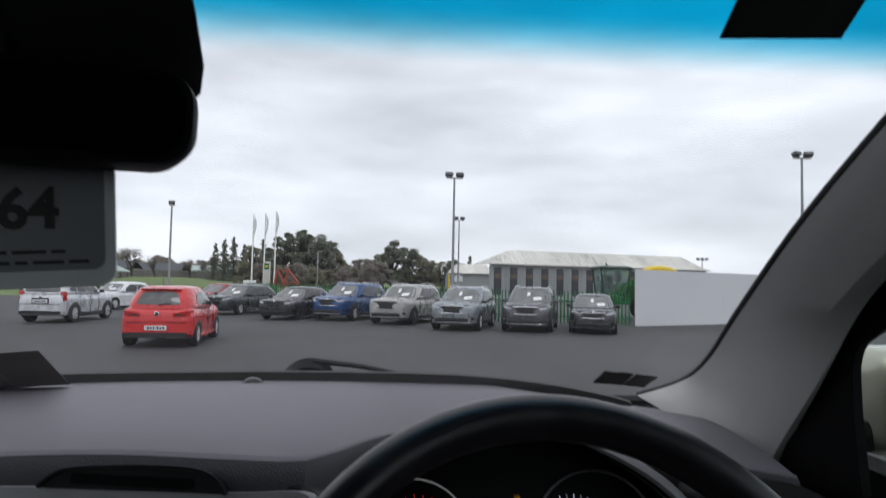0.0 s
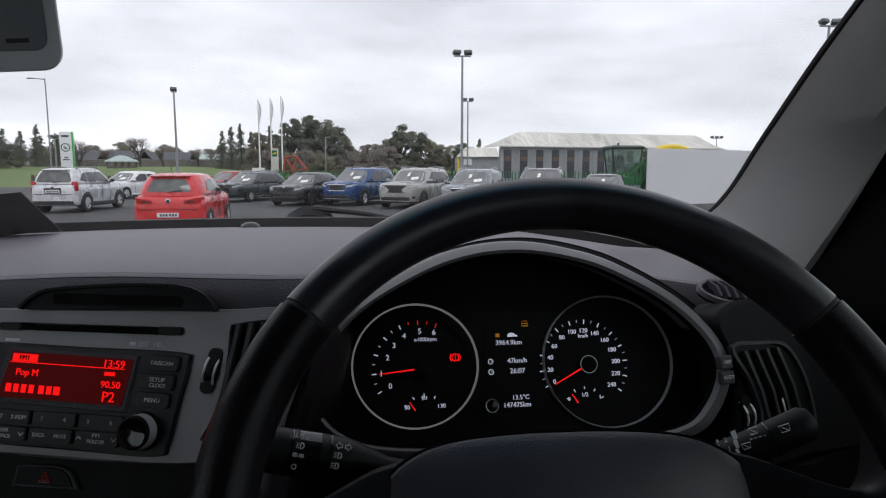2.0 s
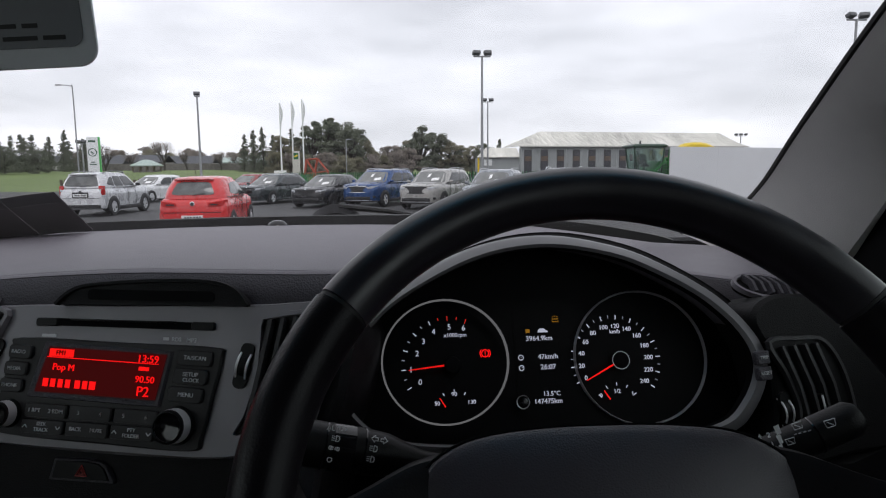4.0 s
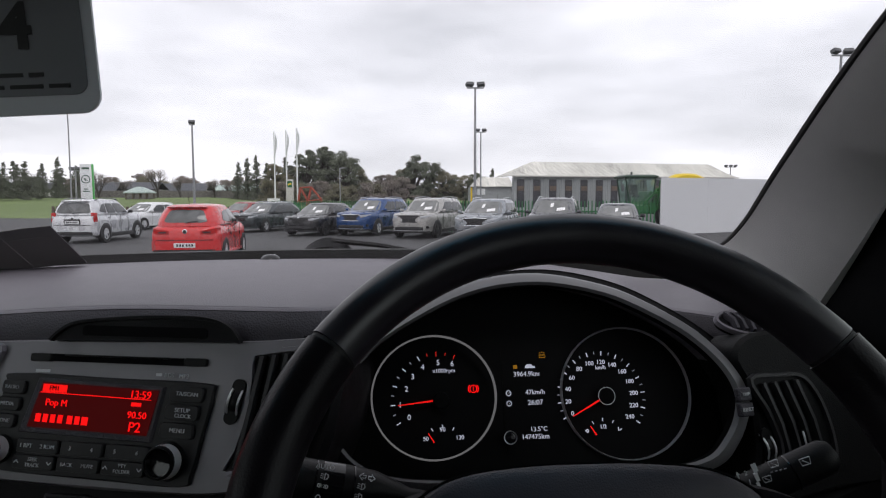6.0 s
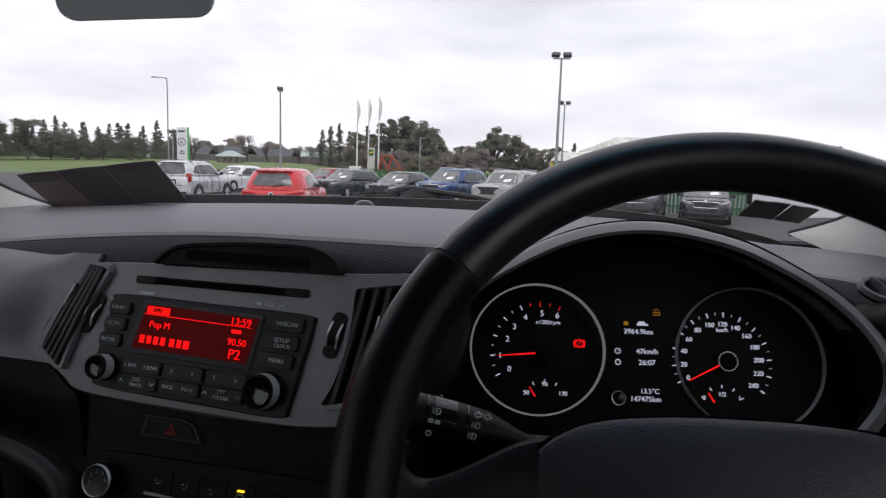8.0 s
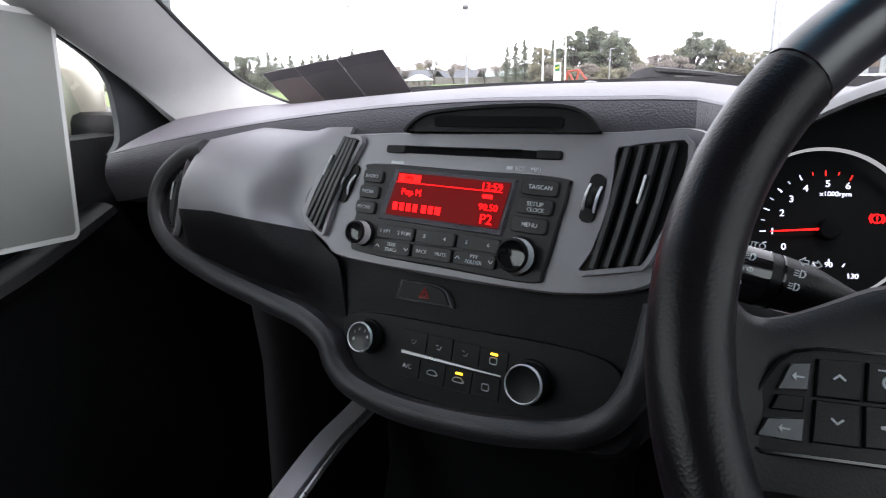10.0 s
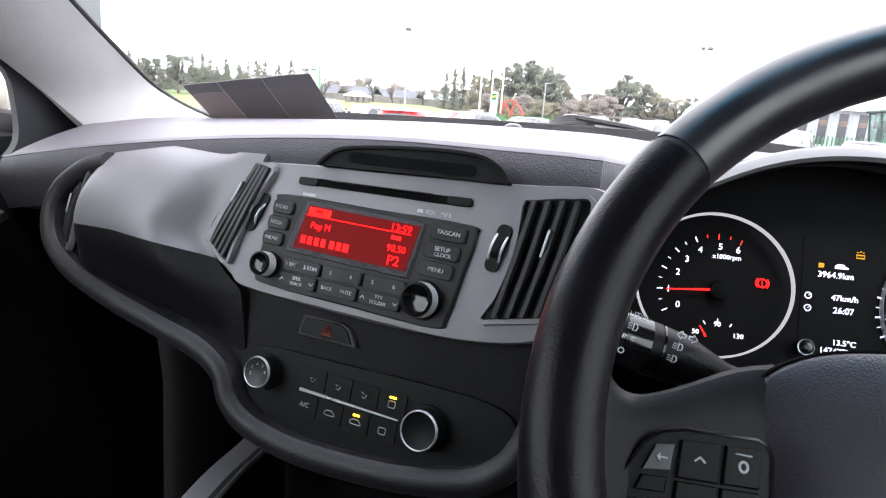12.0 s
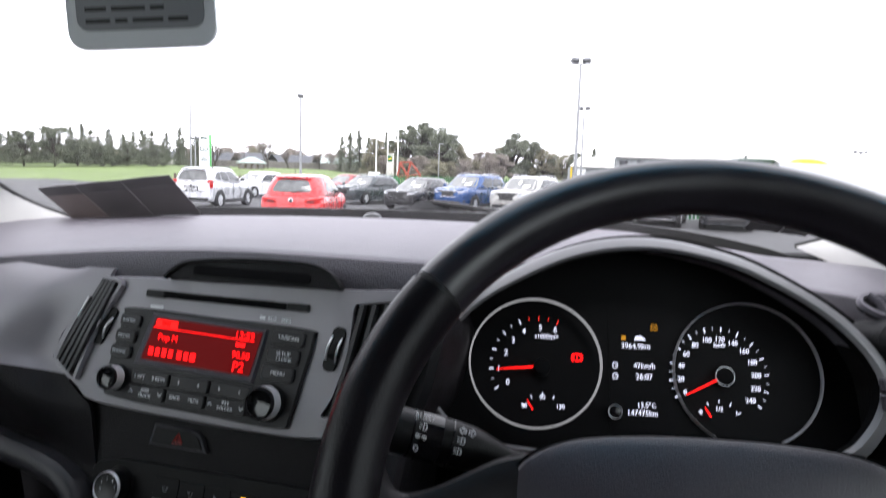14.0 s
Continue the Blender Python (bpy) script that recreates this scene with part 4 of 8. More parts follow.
# ---- green palisade fence and white hoarding ----
fence = thing("palisade_fence", "bright green steel palisade fence behind the parked cars", "fence", (5.3, 27.5, 0))
bm = bmesh.new()
pale = bmesh.new()
box(pale, (0.085, 0.03, 1.48), T(0, 0, 0.78))
pale_me = bpy.data.meshes.new("pale")
for v in pale.verts:
    if v.co.z > 1.2:
        v.co.x *= 0.55
pale.to_mesh(pale_me)
pale.free()
pale_me.materials.append(FENCE_GREEN)
run = [(-7.5, 38.2), (-2.0, 33.6), (4.0, 29.7), (7.0, 28.3), (11.2, 27.4)]
for (x0, y0), (x1, y1) in zip(run, run[1:]):
    ln = math.hypot(x1 - x0, y1 - y0)
    ang = math.degrees(math.atan2(y1 - y0, x1 - x0))
    k = int(ln / 0.155)
    for i in range(k):
        f = (i + 0.5) / k
        o = new("pale", pale_me)
        o.parent = fence
        o.matrix_basis = Matrix.Translation((x0 + (x1 - x0) * f - 5.3, y0 + (y1 - y0) * f - 27.5, 0.02 * math.sin(i * 1.7))) @ RZ(ang)
    for z in (0.35, 1.05):
        bm = bmesh.new()
        box(bm, (ln, 0.05, 0.06), T((x0 + x1) / 2, (y0 + y1) / 2 + 0.045, z) @ RZ(ang))
        part("rail", bm, FENCE_GREEN, fence)
    bm = bmesh.new()
    box(bm, (0.10, 0.10, 1.4), T(x0, y0 + 0.11, 0.70))
    part("post", bm, FENCE_GREEN, fence)

hoard = thing("hoarding", "plain white painted board hoarding standing on the asphalt", "hoarding", (11.3, 27.2, 0))
a0, a1 = Vector((11.3, 27.2, 0)), Vector((36.0, 38.6, 0))
d = (a1 - a0)
ang = math.degrees(math.atan2(d.y, d.x))
n = 9
for i in range(n):
    bm = bmesh.new()
    mid = a0 + d * ((i + 0.5) / n)
    box(bm, (d.length / n - 0.006, 0.05, 2.52), T(mid.x, mid.y, 1.28) @ RZ(ang), 0.003, 1)
    part("board", bm, HOARDING, hoard)

# ---- long shed ----
sx0, sy0 = by_angle(9.95, 75)
sx1, sy1 = by_angle(28.2, 92)
d = Vector((sx1 - sx0, sy1 - sy0, 0))
Ls, ang = d.length, math.degrees(math.atan2(d.y, d.x))
SM = T(sx0, sy0, 0) @ RZ(ang)
shed = thing("long_shed", "long grey clad shed with dark windows and pale sheet roof", "shed", (sx0, sy0, 0))
bm = bmesh.new()
foot = [SM @ Vector((0, 0, 0)), SM @ Vector((Ls, 0, 0)), SM @ Vector((Ls, 9, 0)), SM @ Vector((3.6, 9, 0))]
loft(bm, [[p + Vector((0, 0, z)) for p in foot] for z in (0, 4.2)], closed_rows=True, cap=True)
wall = part("wall", bm, CLAD, shed, smooth=False)
bays = 15
for i in range(bays):
    x = (i + 0.42) * Ls / bays
    bm = bmesh.new()
    box(bm, (Ls / bays * 0.46, 0.10, 3.3), SM @ T(x, 0.0, 2.15), 0.02, 1)
    win = part("window", bm, WINDOW_DARK, shed)
    bm = bmesh.new()
    box(bm, (Ls / bays * 0.40, 0.03, 0.55), SM @ T(x, -0.06, 2.75), 0.01, 1)
    part("blind", bm, BLIND, win)
    bm = bmesh.new()
    for k in (-0.36, -0.12, 0.12, 0.36):
        box(bm, (0.06, 0.06, 3.9), SM @ T(x + Ls / bays * 0.5 + k, -0.03, 2.05))
    part("cladding_rib", bm, CLAD, shed)
rows = []
for i in range(int(Ls * 3) + 1):
    x = -0.4 + i * (Ls + 0.8) / int(Ls * 3)
    up = min(1.0, max(0.0, (x + 0.4) / 4.8), max(0.0, (Ls + 0.42 - x) / 0.5))
    wv = 0.05 * (i % 2)
    rows.append([SM @ Vector((x, -0.35 + 4.8 * f, 4.22 + wv + 1.90 * f * up)) for f in (0, 0.33, 0.66, 1)])
bm = bmesh.new()
loft(bm, rows)
thicken(bm, 0.05)
part("roof", bm, SHEET_ROOF, shed, smooth=False)
bm = bmesh.new()
box(bm, (Ls + 0.8, 0.12, 0.16), SM @ T(Ls / 2, -0.40, 4.16), 0.03)
part("gutter", bm, PALE_WALL, shed)

(bx, by), (cx_, cy_) = by_angle(6.05, 92), by_angle(9.95, 93)
ob = thing("small_shed", "low grey shed with a pale sheet roof beside the long shed", "shed", (bx, by, 0))
bm = bmesh.new()
box(bm, (cx_ - bx - 0.5, 6.0, 3.2), T((bx + cx_) / 2 + 0.1, by + 3.2, 1.6))
part("wall", bm, CLAD, ob, smooth=False)
bm = bmesh.new()
loft(bm, [[(bx - 0.1 + 1.75 * f + (cx_ - bx - 1.75 * f) * g, by - 0.2 + 4.0 * f, 3.20 + 1.42 * f) for g in (0, 0.25, 0.5, 0.75, 1)] for f in (0, 0.5, 1)])
thicken(bm, 0.08)
part("roof", bm, SHEET_ROOF, ob, smooth=False)
bm = bmesh.new()
box(bm, (1.2, 0.06, 0.9), T(bx + 1.6, by + 0.1, 2.5))
part("notice", bm, SIGN_WHITE, ob)
bm = bmesh.new()
box(bm, (0.25, 0.2, 3.2), T(bx + 0.2, by + 0.1, 1.6))
part("corner_post", bm, YELLOW, ob)

# tall banner panel near the passenger side
mx, my = by_angle(-44.2, 9.0)
m = T(mx, my, 0) @ RZ(44)
ob = thing("banner_sign", "tall dusty grey banner panel with faded green lettering bars", "sign", (mx, my, 0))
bm = bmesh.new()
box(bm, (0.70, 0.06, 5.0), m @ T(0, 0, 2.5), 0.01, 1)
part("panel", bm, mat("dusty_grey_panel", (0.12, 0.13, 0.13), 0.6, vary=0.12, scale=14), ob)
BANNER_GREEN = mat("faded_green_print", (0.05, 0.11, 0.07), 0.6, vary=0.2, scale=14)
for k in range(14):
    bm = bmesh.new()
    box(bm, (0.09, 0.012, 0.20 - 0.05 * (k % 2)), m @ T(-0.20 + 0.115 * (k % 4), -0.036, 2.75 + 0.30 * (k // 4)))
    part("bar", bm, BANNER_GREEN, ob)

# ---- green harvester and yellow header behind the fence ----
hx, hy = by_angle(20.8, 37)
hv = thing("harvester", "green farm harvester with a glazed cab behind the fence", "harvester", (hx, hy, 0))
bm = bmesh.new()
box(bm, (1.0, 3.2, 1.15), T(hx + 0.90, hy + 0.9, 1.45), 0.15)
box(bm, (1.9, 2.6, 0.5), T(hx + 0.1, hy + 0.9, 1.0), 0.12)
hull = part("body", bm, MACHINE_GREEN, hv)
for k in range(5):
    bm = bmesh.new()
    box(bm, (0.6, 0.05, 0.05), T(hx + 0.90, hy - 0.72, 1.25 + 0.14 * k), 0.01, 1)
    part("louvre", bm, LAMP_DARK, hull)
cab = Vector((hx - 0.25, hy - 0.1, 0))
bm = bmesh.new()
loft(bm, [[cab + Vector((x * k, y * k - 0.04, z)) for x, y in ((-0.98, -0.90), (0.92, -0.90), (0.92, 0.85), (-0.98, 0.85))] for k, z in ((0.94, 2.72), (1.0, 2.76), (1.0, 2.82), (0.82, 2.90))], closed_rows=True, cap=True)
roof = part("cab_roof", bm, CAB_ROOF, hv, "dark green cab roof", smooth=False)
bm = bmesh.new()
cyl(bm, 0.05, 0.06, 0.16, T(cab.x - 0.40, cab.y - 0.4, 2.97), 10)
part("beacon", bm, LAMP_DARK, roof)
CAB_PANE = clear_glass("tinted_cab_glass", (0.82, 0.90, 0.87), 0.10)
low, high = ((-0.62, -0.72), (0.70, -0.72), (0.70, 0.72), (-0.62, 0.72)), ((-0.86, -0.82), (0.80, -0.82), (0.76, 0.74), (-0.80, 0.74))
for i in range(4):
    j = (i + 1) % 4
    bm = bmesh.new()
    sweep(bm, [cab + Vector((*low[i], 1.35)), cab + Vector((*high[i], 2.74))], ring_section(0.045, 0.035, 6), up=Vector((0, 1, 0)))
    part("cab_post", bm, CAB_ROOF, hv)
    bm = bmesh.new()
    loft(bm, [[cab + Vector((*low[i], 1.40)), cab + Vector((*low[j], 1.40))], [cab + Vector((*high[i], 2.72)), cab + Vector((*high[j], 2.72))]])
    thicken(bm, 0.01)
    pane = part("cab_pane", bm, CAB_PANE, hv)
    pane.visible_shadow = False
bm = bmesh.new()
box(bm, (0.45, 0.45, 0.14), T(cab.x + 0.05, cab.y + 0.15, 1.75), 0.05)
box(bm, (0.42, 0.12, 0.62), T(cab.x + 0.05, cab.y + 0.36, 2.08) @ RX(-8), 0.05)
part("seat", bm, LAMP_DARK, hv)
bm = bmesh.new()
sweep(bm, [cab + Vector((-0.15, -0.55, 1.40)), cab + Vector((-0.15, -0.30, 1.95))], ring_section(0.06, 0.06, 8), up=Vector((1, 0, 0)))
sweep(bm, [cab + Vector((-0.15 + 0.19 * math.cos(2 * math.pi * i / 16), -0.30 + 0.09 * math.sin(2 * math.pi * i / 16), 1.97 + 0.14 * math.sin(2 * math.pi * i / 16))) for i in range(16)], ring_section(0.018, 0.018, 5), closed=True, up=Vector((0, 1, 1)))
part("steering_console", bm, LAMP_DARK, hv)
bm = bmesh.new()
sweep(bm, curve_through([cab + Vector((-0.95, -0.92, 2.70)), cab + Vector((-1.15, -1.02, 2.55)), cab + Vector((-1.12, -1.02, 2.30))], 4), ring_section(0.02, 0.02, 6), up=Vector((0, 1, 0)))
box(bm, (0.16, 0.05, 0.34), T(cab.x - 1.10, cab.y - 1.04, 2.18), 0.02)
part("mirror_arm", bm, LAMP_DARK, hv)
bm = bmesh.new()
sweep(bm, curve_through([cab + Vector((0.10, -0.95, 1.35)), cab + Vector((0.55, -0.98, 1.75)), cab + Vector((0.85, -0.95, 2.15)), cab + Vector((0.95, -0.80, 2.0))], 4), ring_section(0.05, 0.035, 6), up=Vector((0, 1, 0)))
part("hand_rail", bm, MACHINE_GREEN, hv)
bm = bmesh.new()
for k in range(7):
    box(bm, (0.55, 0.05, 0.05), T(hx + 0.95, hy - 0.9 - 0.05 * k, 1.2 + 0.2 * k))
for s in (-0.28, 0.28):
    sweep(bm, [(hx + 0.95 + s, hy - 0.85, 1.0), (hx + 0.95 + s, hy - 1.25, 2.6)], ring_section(0.03, 0.03, 6), up=Vector((0, 1, 0)))
part("ladder", bm, MACHINE_GREEN, hv)
for s in (-0.85, 1.3):
    bm = bmesh.new()
    cyl(bm, 0.62, 0.62, 0.4, T(hx + s, hy - 0.7, 0.62) @ RX(90) , 22, 0.05)
    part("tyre", bm, TYRE, hv)
yx, yy = by_angle(24.7, 36)
ob = thing("machine_header", "yellow curved farm machine header showing over the hoarding", "farm machine", (yx, yy, 0))
bm = bmesh.new()
sweep(bm, curve_through([(yx - 1.05, yy, 2.15), (yx - 0.65, yy + 0.1, 2.66), (yx + 0.4, yy + 0.2, 2.68), (yx + 1.25, yy + 0.3, 2.22)], 5), [(-0.35, -0.25), (0.35, -0.25), (0.35, 0.1), (0.2, 0.2), (-0.2, 0.2), (-0.35, 0.1)])
part("hood", bm, YELLOW, ob)
bm = bmesh.new()
box(bm, (2.0, 0.8, 2.0), T(yx, yy + 0.3, 1.0), 0.1)
part("frame", bm, MACHINE_GREEN, ob)

# ---- park hut, houses, stone wall ----
hx, hy = by_angle(-21.9, 108)
hut = thing("park_shelter", "small park shelter with a pale hipped roof on the grass", "shelter", (hx, hy, 1.1))
bm = bmesh.new()
c = [(-1.7, -1.7), (1.7, -1.7), (1.7, 1.7), (-1.7, 1.7)]
rows = [[(hx + x * k, hy + y * k, z) for x, y in c] for k, z in ((1.06, 2.45), (1.06, 2.6), (0.32, 3.35), (0.05, 3.45))]
loft(bm, rows, closed_rows=True, cap=True)
part("roof", bm, HUT_ROOF, hut, smooth=False)
for x in (-1.5, -0.5, 0.5, 1.5):
    for y in (-1.5, 1.5):
        bm = bmesh.new()
        box(bm, (0.16, 0.16, 1.5), T(hx + x, hy + y, 1.75))
        part("post", bm, WOOD_POST, hut)
bm = bmesh.new()
box(bm, (2.9, 2.9, 0.7), T(hx, hy, 1.45))
part("low_wall", bm, STONE_WALL, hut)

bm = bmesh.new()
wx0 = by_angle(-27, 128)
wx1 = by_angle(-12, 132)
loft(bm, [[(wx0[0] + (wx1[0] - wx0[0]) * i / 20, wx0[1] + (wx1[1] - wx0[1]) * i / 20 + o, z) for i in range(21)] for o, z in ((0, 0.5), (0, 3.0), (0.6, 3.05), (0.6, 0.5))])
tagged(part("boundary_wall", bm, STONE_WALL, smooth=False), "long grey stone boundary wall behind the grass", "wall", kind="structure")


def house(az, dist, w, dpt, hw, hr, roof_mat, wall_mat, label, n_win=3):
    x, y = by_angle(az, dist)
    z0 = 0.2
    hw, hr = hw * 0.80, hr * 0.85
    ob = thing("house", label, "house", (x, y, z0))
    bm = bmesh.new()
    box(bm, (w, dpt, hw), T(x, y, z0 + hw / 2))
    wl_ = part("wall", bm, wall_mat, ob, smooth=False)
    bm = bmesh.new()
    loft(bm, [[(x - w / 2 - 0.3, y - dpt / 2 - 0.3, z0 + hw), (x - w / 2 - 0.3, y, z0 + hw + hr), (x - w / 2 - 0.3, y + dpt / 2 + 0.3, z0 + hw)], [(x + w / 2 + 0.3, y - dpt / 2 - 0.3, z0 + hw), (x + w / 2 + 0.3, y, z0 + hw + hr), (x + w / 2 + 0.3, y + dpt / 2 + 0.3, z0 + hw)]])
    thicken(bm, 0.2)
    part("roof", bm, roof_mat, ob, smooth=False)
    for i in range(n_win):
        bm = bmesh.new()
        box(bm, (0.9, 0.1, 1.1), T(x + (i - (n_win - 1) / 2) * w / (n_win + 0.4), y - dpt / 2 - 0.03, z0 + hw * 0.6))
        part("window", bm, WINDOW_DARK, ob)


house(-24.6, 150, 7, 6, 3.4, 2.2, SLATE, PALE_WALL, "far pale house with a slate roof behind the grass")
house(-22.6, 165, 14, 8, 4.4, 2.0, SLATE, STONE_WALL, "far grey building with a dark roof behind the shelter", 5)
house(-18.5, 175, 12, 7, 4.2, 2.2, SLATE, PALE_WALL, "far pale house among bare trees", 4)
house(-14.2, 185, 16, 8, 4.6, 1.6, HUT_ROOF, CLAD, "far long shed with a pale green roof", 5)
house(-29.5, 165, 12, 7, 3.8, 2.2, SLATE, PALE_WALL, "far pale house behind the conifers", 4)

# low timber post fence at the edge of the grass
pf = thing("post_fence", "low weathered timber post fence at the edge of the grass", "fence", (-16, 46, 0))
for i in range(42):
    f = i / 41
    x, y = -25 + 14.5 * f, 47 - 3.0 * f
    bm = bmesh.new()
    box(bm, (0.16, 0.12, 1.15 + 0.06 * math.sin(i * 2.3)), T(x, y, 0.55))
    part("post", bm, WOOD_POST, pf)
bm = bmesh.new()
sweep(bm, [(-25, 47.08, 0.85), (-10.5, 44.08, 0.85)], [(-0.03, -0.06), (0.03, -0.06), (0.03, 0.06), (-0.03, 0.06)])
part("rail", bm, WOOD_POST, pf)


# ---- trees ----
def leaf_cloud(bm, c, r, n, size, rng, flat=1.0):
    """Small leaf tufts spread unevenly in a lump."""
    for _ in range(n):
        v = Vector((rng.gauss(0, 1), rng.gauss(0, 1), rng.gauss(0, 1)))
        v = v.normalized() * r * (rng.random() ** 0.45)
        p = c + Vector((v.x, v.y, v.z * flat))
        s = size * (0.5 + rng.random())
        a = Vector((rng.uniform(-1, 1), rng.uniform(-1, 1), rng.uniform(-0.7, 0.7))).normalized()
        b = a.orthogonal().normalized()
        q = [bm.verts.new(p + a * s), bm.verts.new(p + b * s * 0.8), bm.verts.new(p - a * s * 0.9), bm.verts.new(p - b * s * 0.7)]
        bm.faces.new(q)


def branchy(bm, p, d, ln, r, depth, rng, tips):
    q = p + d * ln
    sweep(bm, [p, p + d * ln * 0.5 + Vector((rng.uniform(-1, 1), rng.uniform(-1, 1), 0)) * ln * 0.05, q], ring_section(r, r, 5), up=Vector((0.3, 0.9, 0.1)), scale=lambda f: 1 - 0.4 * f)
    if depth == 0:
        tips.append(q)
        return
    for k in range(3 if depth > 1 else 4):
        e = (d + Vector((rng.uniform(-1, 1), rng.uniform(-1, 1), rng.uniform(-0.25, 0.7))) * 0.75).normalized()
        branchy(bm, p + d * ln * rng.uniform(0.55, 1.0), e, ln * rng.uniform(0.55, 0.75), r * 0.55, depth - 1, rng, tips)


def tree(az, dist, h, spread, kind, seed, label, z0=0.0):
    rng = random.Random(seed)
    x, y = by_angle(az, dist)
    ob = thing("tree", label, "tree", (x, y, z0))
    base = Vector((x, y, z0))
    bm = bmesh.new()
    crown = bmesh.new()
    if kind == "bare":
        tips = []
        sweep(bm, [base, base + Vector((0.1, 0, h * 0.3))], ring_section(0.035 * h, 0.035 * h, 7), scale=lambda f: 1 - 0.3 * f)
        for k in range(6):
            e = Vector((rng.uniform(-1, 1) * spread / h, rng.uniform(-1, 1) * 0.5, 0.9)).normalized()
            branchy(bm, base + Vector((0, 0, h * rng.uniform(0.18, 0.32))), e, h * 0.30, 0.016 * h, 3, rng, tips)
        for t_ in tips:
            leaf_cloud(crown, t_, h * 0.085, 10, h * 0.0085, rng)
        part("trunk", bm, BARK, ob)
        part("crown", crown, LEAF_BROWN, ob, smooth=False, fix=False)
    elif kind == "conifer":
        sweep(bm, [base, base + Vector((0, 0, h * 0.98))], ring_section(0.022 * h, 0.022 * h, 6), scale=lambda f: 1 - 0.9 * f)
        n = 26
        lean = rng.uniform(-0.03, 0.03) * h
        for i in range(n):
            f = (i + rng.random()) / n
            rr = spread * (1.02 - f) ** 0.75 * rng.uniform(0.8, 1.05) + 0.10
            for k in range(7):
                a = rng.uniform(0, 6.28)
                reach = rr * rng.uniform(0.10, 0.95) * rng.uniform(0.6, 1.0)
                c = base + Vector((math.cos(a) * reach + lean * f, math.sin(a) * reach, h * (0.06 + 0.92 * f + rng.uniform(-0.03, 0.03)) - 0.22 * reach))
                leaf_cloud(crown, c, (rr * 0.32 + 0.18) * (1 - 0.45 * f), 22, h * 0.0135 * (1 - 0.30 * f), rng, 0.6)
        part("trunk", bm, BARK, ob)
        part("crown", crown, LEAF_DARK, ob, smooth=False, fix=False)
    else:
        lumps = 46
        sweep(bm, [base, base + Vector((0, 0, h * 0.55))], ring_section(0.03 * h, 0.03 * h, 7), scale=lambda f: 1 - 0.5 * f)
        for i in range(lumps):
            a = rng.uniform(0, 6.28)
            f = rng.random()
            rr = spread * math.sqrt(rng.random()) * (1 - 0.55 * f * f)
            c = base + Vector((math.cos(a) * rr, math.sin(a) * rr * 0.7, h * (0.16 + 0.76 * f)))
            sweep(bm, [base + Vector((0, 0, h * 0.3)), c], ring_section(0.012 * h, 0.012 * h, 5), up=Vector((0.2, 0.9, 0.1)), scale=lambda g: 1 - 0.7 * g)
            leaf_cloud(crown, c, spread * rng.uniform(0.14, 0.36), 190, h * 0.0145, rng, 0.6)
        part("trunk", bm, BARK, ob)
        part("crown", crown, {"dark": LEAF_DARK, "olive": LEAF_OLIVE, "brown": LEAF_BROWN}[kind], ob, smooth=False, fix=False)
    return ob


rng = random.Random(7)
E1, E2, E3, E4 = ("tall dark evergreen in a dense clump behind the flagpoles", "narrow dark conifer in the far row", "leafless bare winter tree beyond the grass", "olive-brown hedge tree in the distance")
for i, (az, h, s, k) in enumerate(((-8.6, 8.2, 3.0, "dark"), (-7.3, 9.6, 3.4, "dark"), (-6.2, 9.2, 3.2, "dark"), (-5.2, 8.0, 3.0, "dark"), (-4.3, 6.6, 2.6, "olive"), (-9.6, 6.5, 2.2, "olive"), (-11.2, 6.6, 2.0, "olive"), (-3.4, 4.8, 2.2, "olive"))):
    tree(az, 112 + 4 * (i % 3), h * 1.18, s * 1.2, k, 30 + i, E1 if k == "dark" else E4)
for i, (az, h, s, k) in enumerate(((-13.5, 7.4, 1.8, "conifer"), (-12.7, 8.0, 1.9, "conifer"), (-14.3, 7.0, 1.8, "conifer"), (-11.9, 7.2, 1.8, "conifer"), (-10.4, 8.4, 2.0, "conifer"))):
    tree(az, 118 + 3 * i, h * 1.12, s * 1.1, k, 50 + i, "ragged dark conifer behind the grass bank", 0.5)
for i, (az, h, s, k) in enumerate(((1.0, 8.4, 3.2, "dark"), (2.3, 7.8, 3.0, "dark"), (0.0, 6.4, 2.4, "olive"), (-1.1, 5.4, 2.4, "brown"), (3.6, 6.2, 2.8, "olive"), (4.6, 5.2, 2.4, "dark"), (-2.2, 5.2, 2.2, "brown"), (5.6, 5.4, 2.0, "olive"), (8.0, 6.4, 1.6, "conifer"), (6.6, 5.6, 2.0, "dark"))):
    tree(az, 122 + 4 * (i % 3), h * 1.2, s * 1.2, k, 70 + i, E1.replace("behind the flagpoles", "in the middle distance") if k == "dark" else E4)
for i in range(11):
    az = -11.5 + 1.15 * i + rng.uniform(-0.3, 0.3)
    tree(az, 108 + rng.uniform(-3, 3), rng.uniform(3.4, 5.6), rng.uniform(2.0, 2.8), rng.choice(("olive", "brown")), 240 + i, "low olive-brown scrub tree below the evergreens")
for i in range(40):
    az = -45 + 19.5 * i / 39 + rng.uniform(-0.3, 0.3)
    tree(az, 125 + rng.uniform(-6, 12), rng.uniform(5.2, 8.0), rng.uniform(1.7, 2.6), "conifer", 100 + i, E2, 0.8)
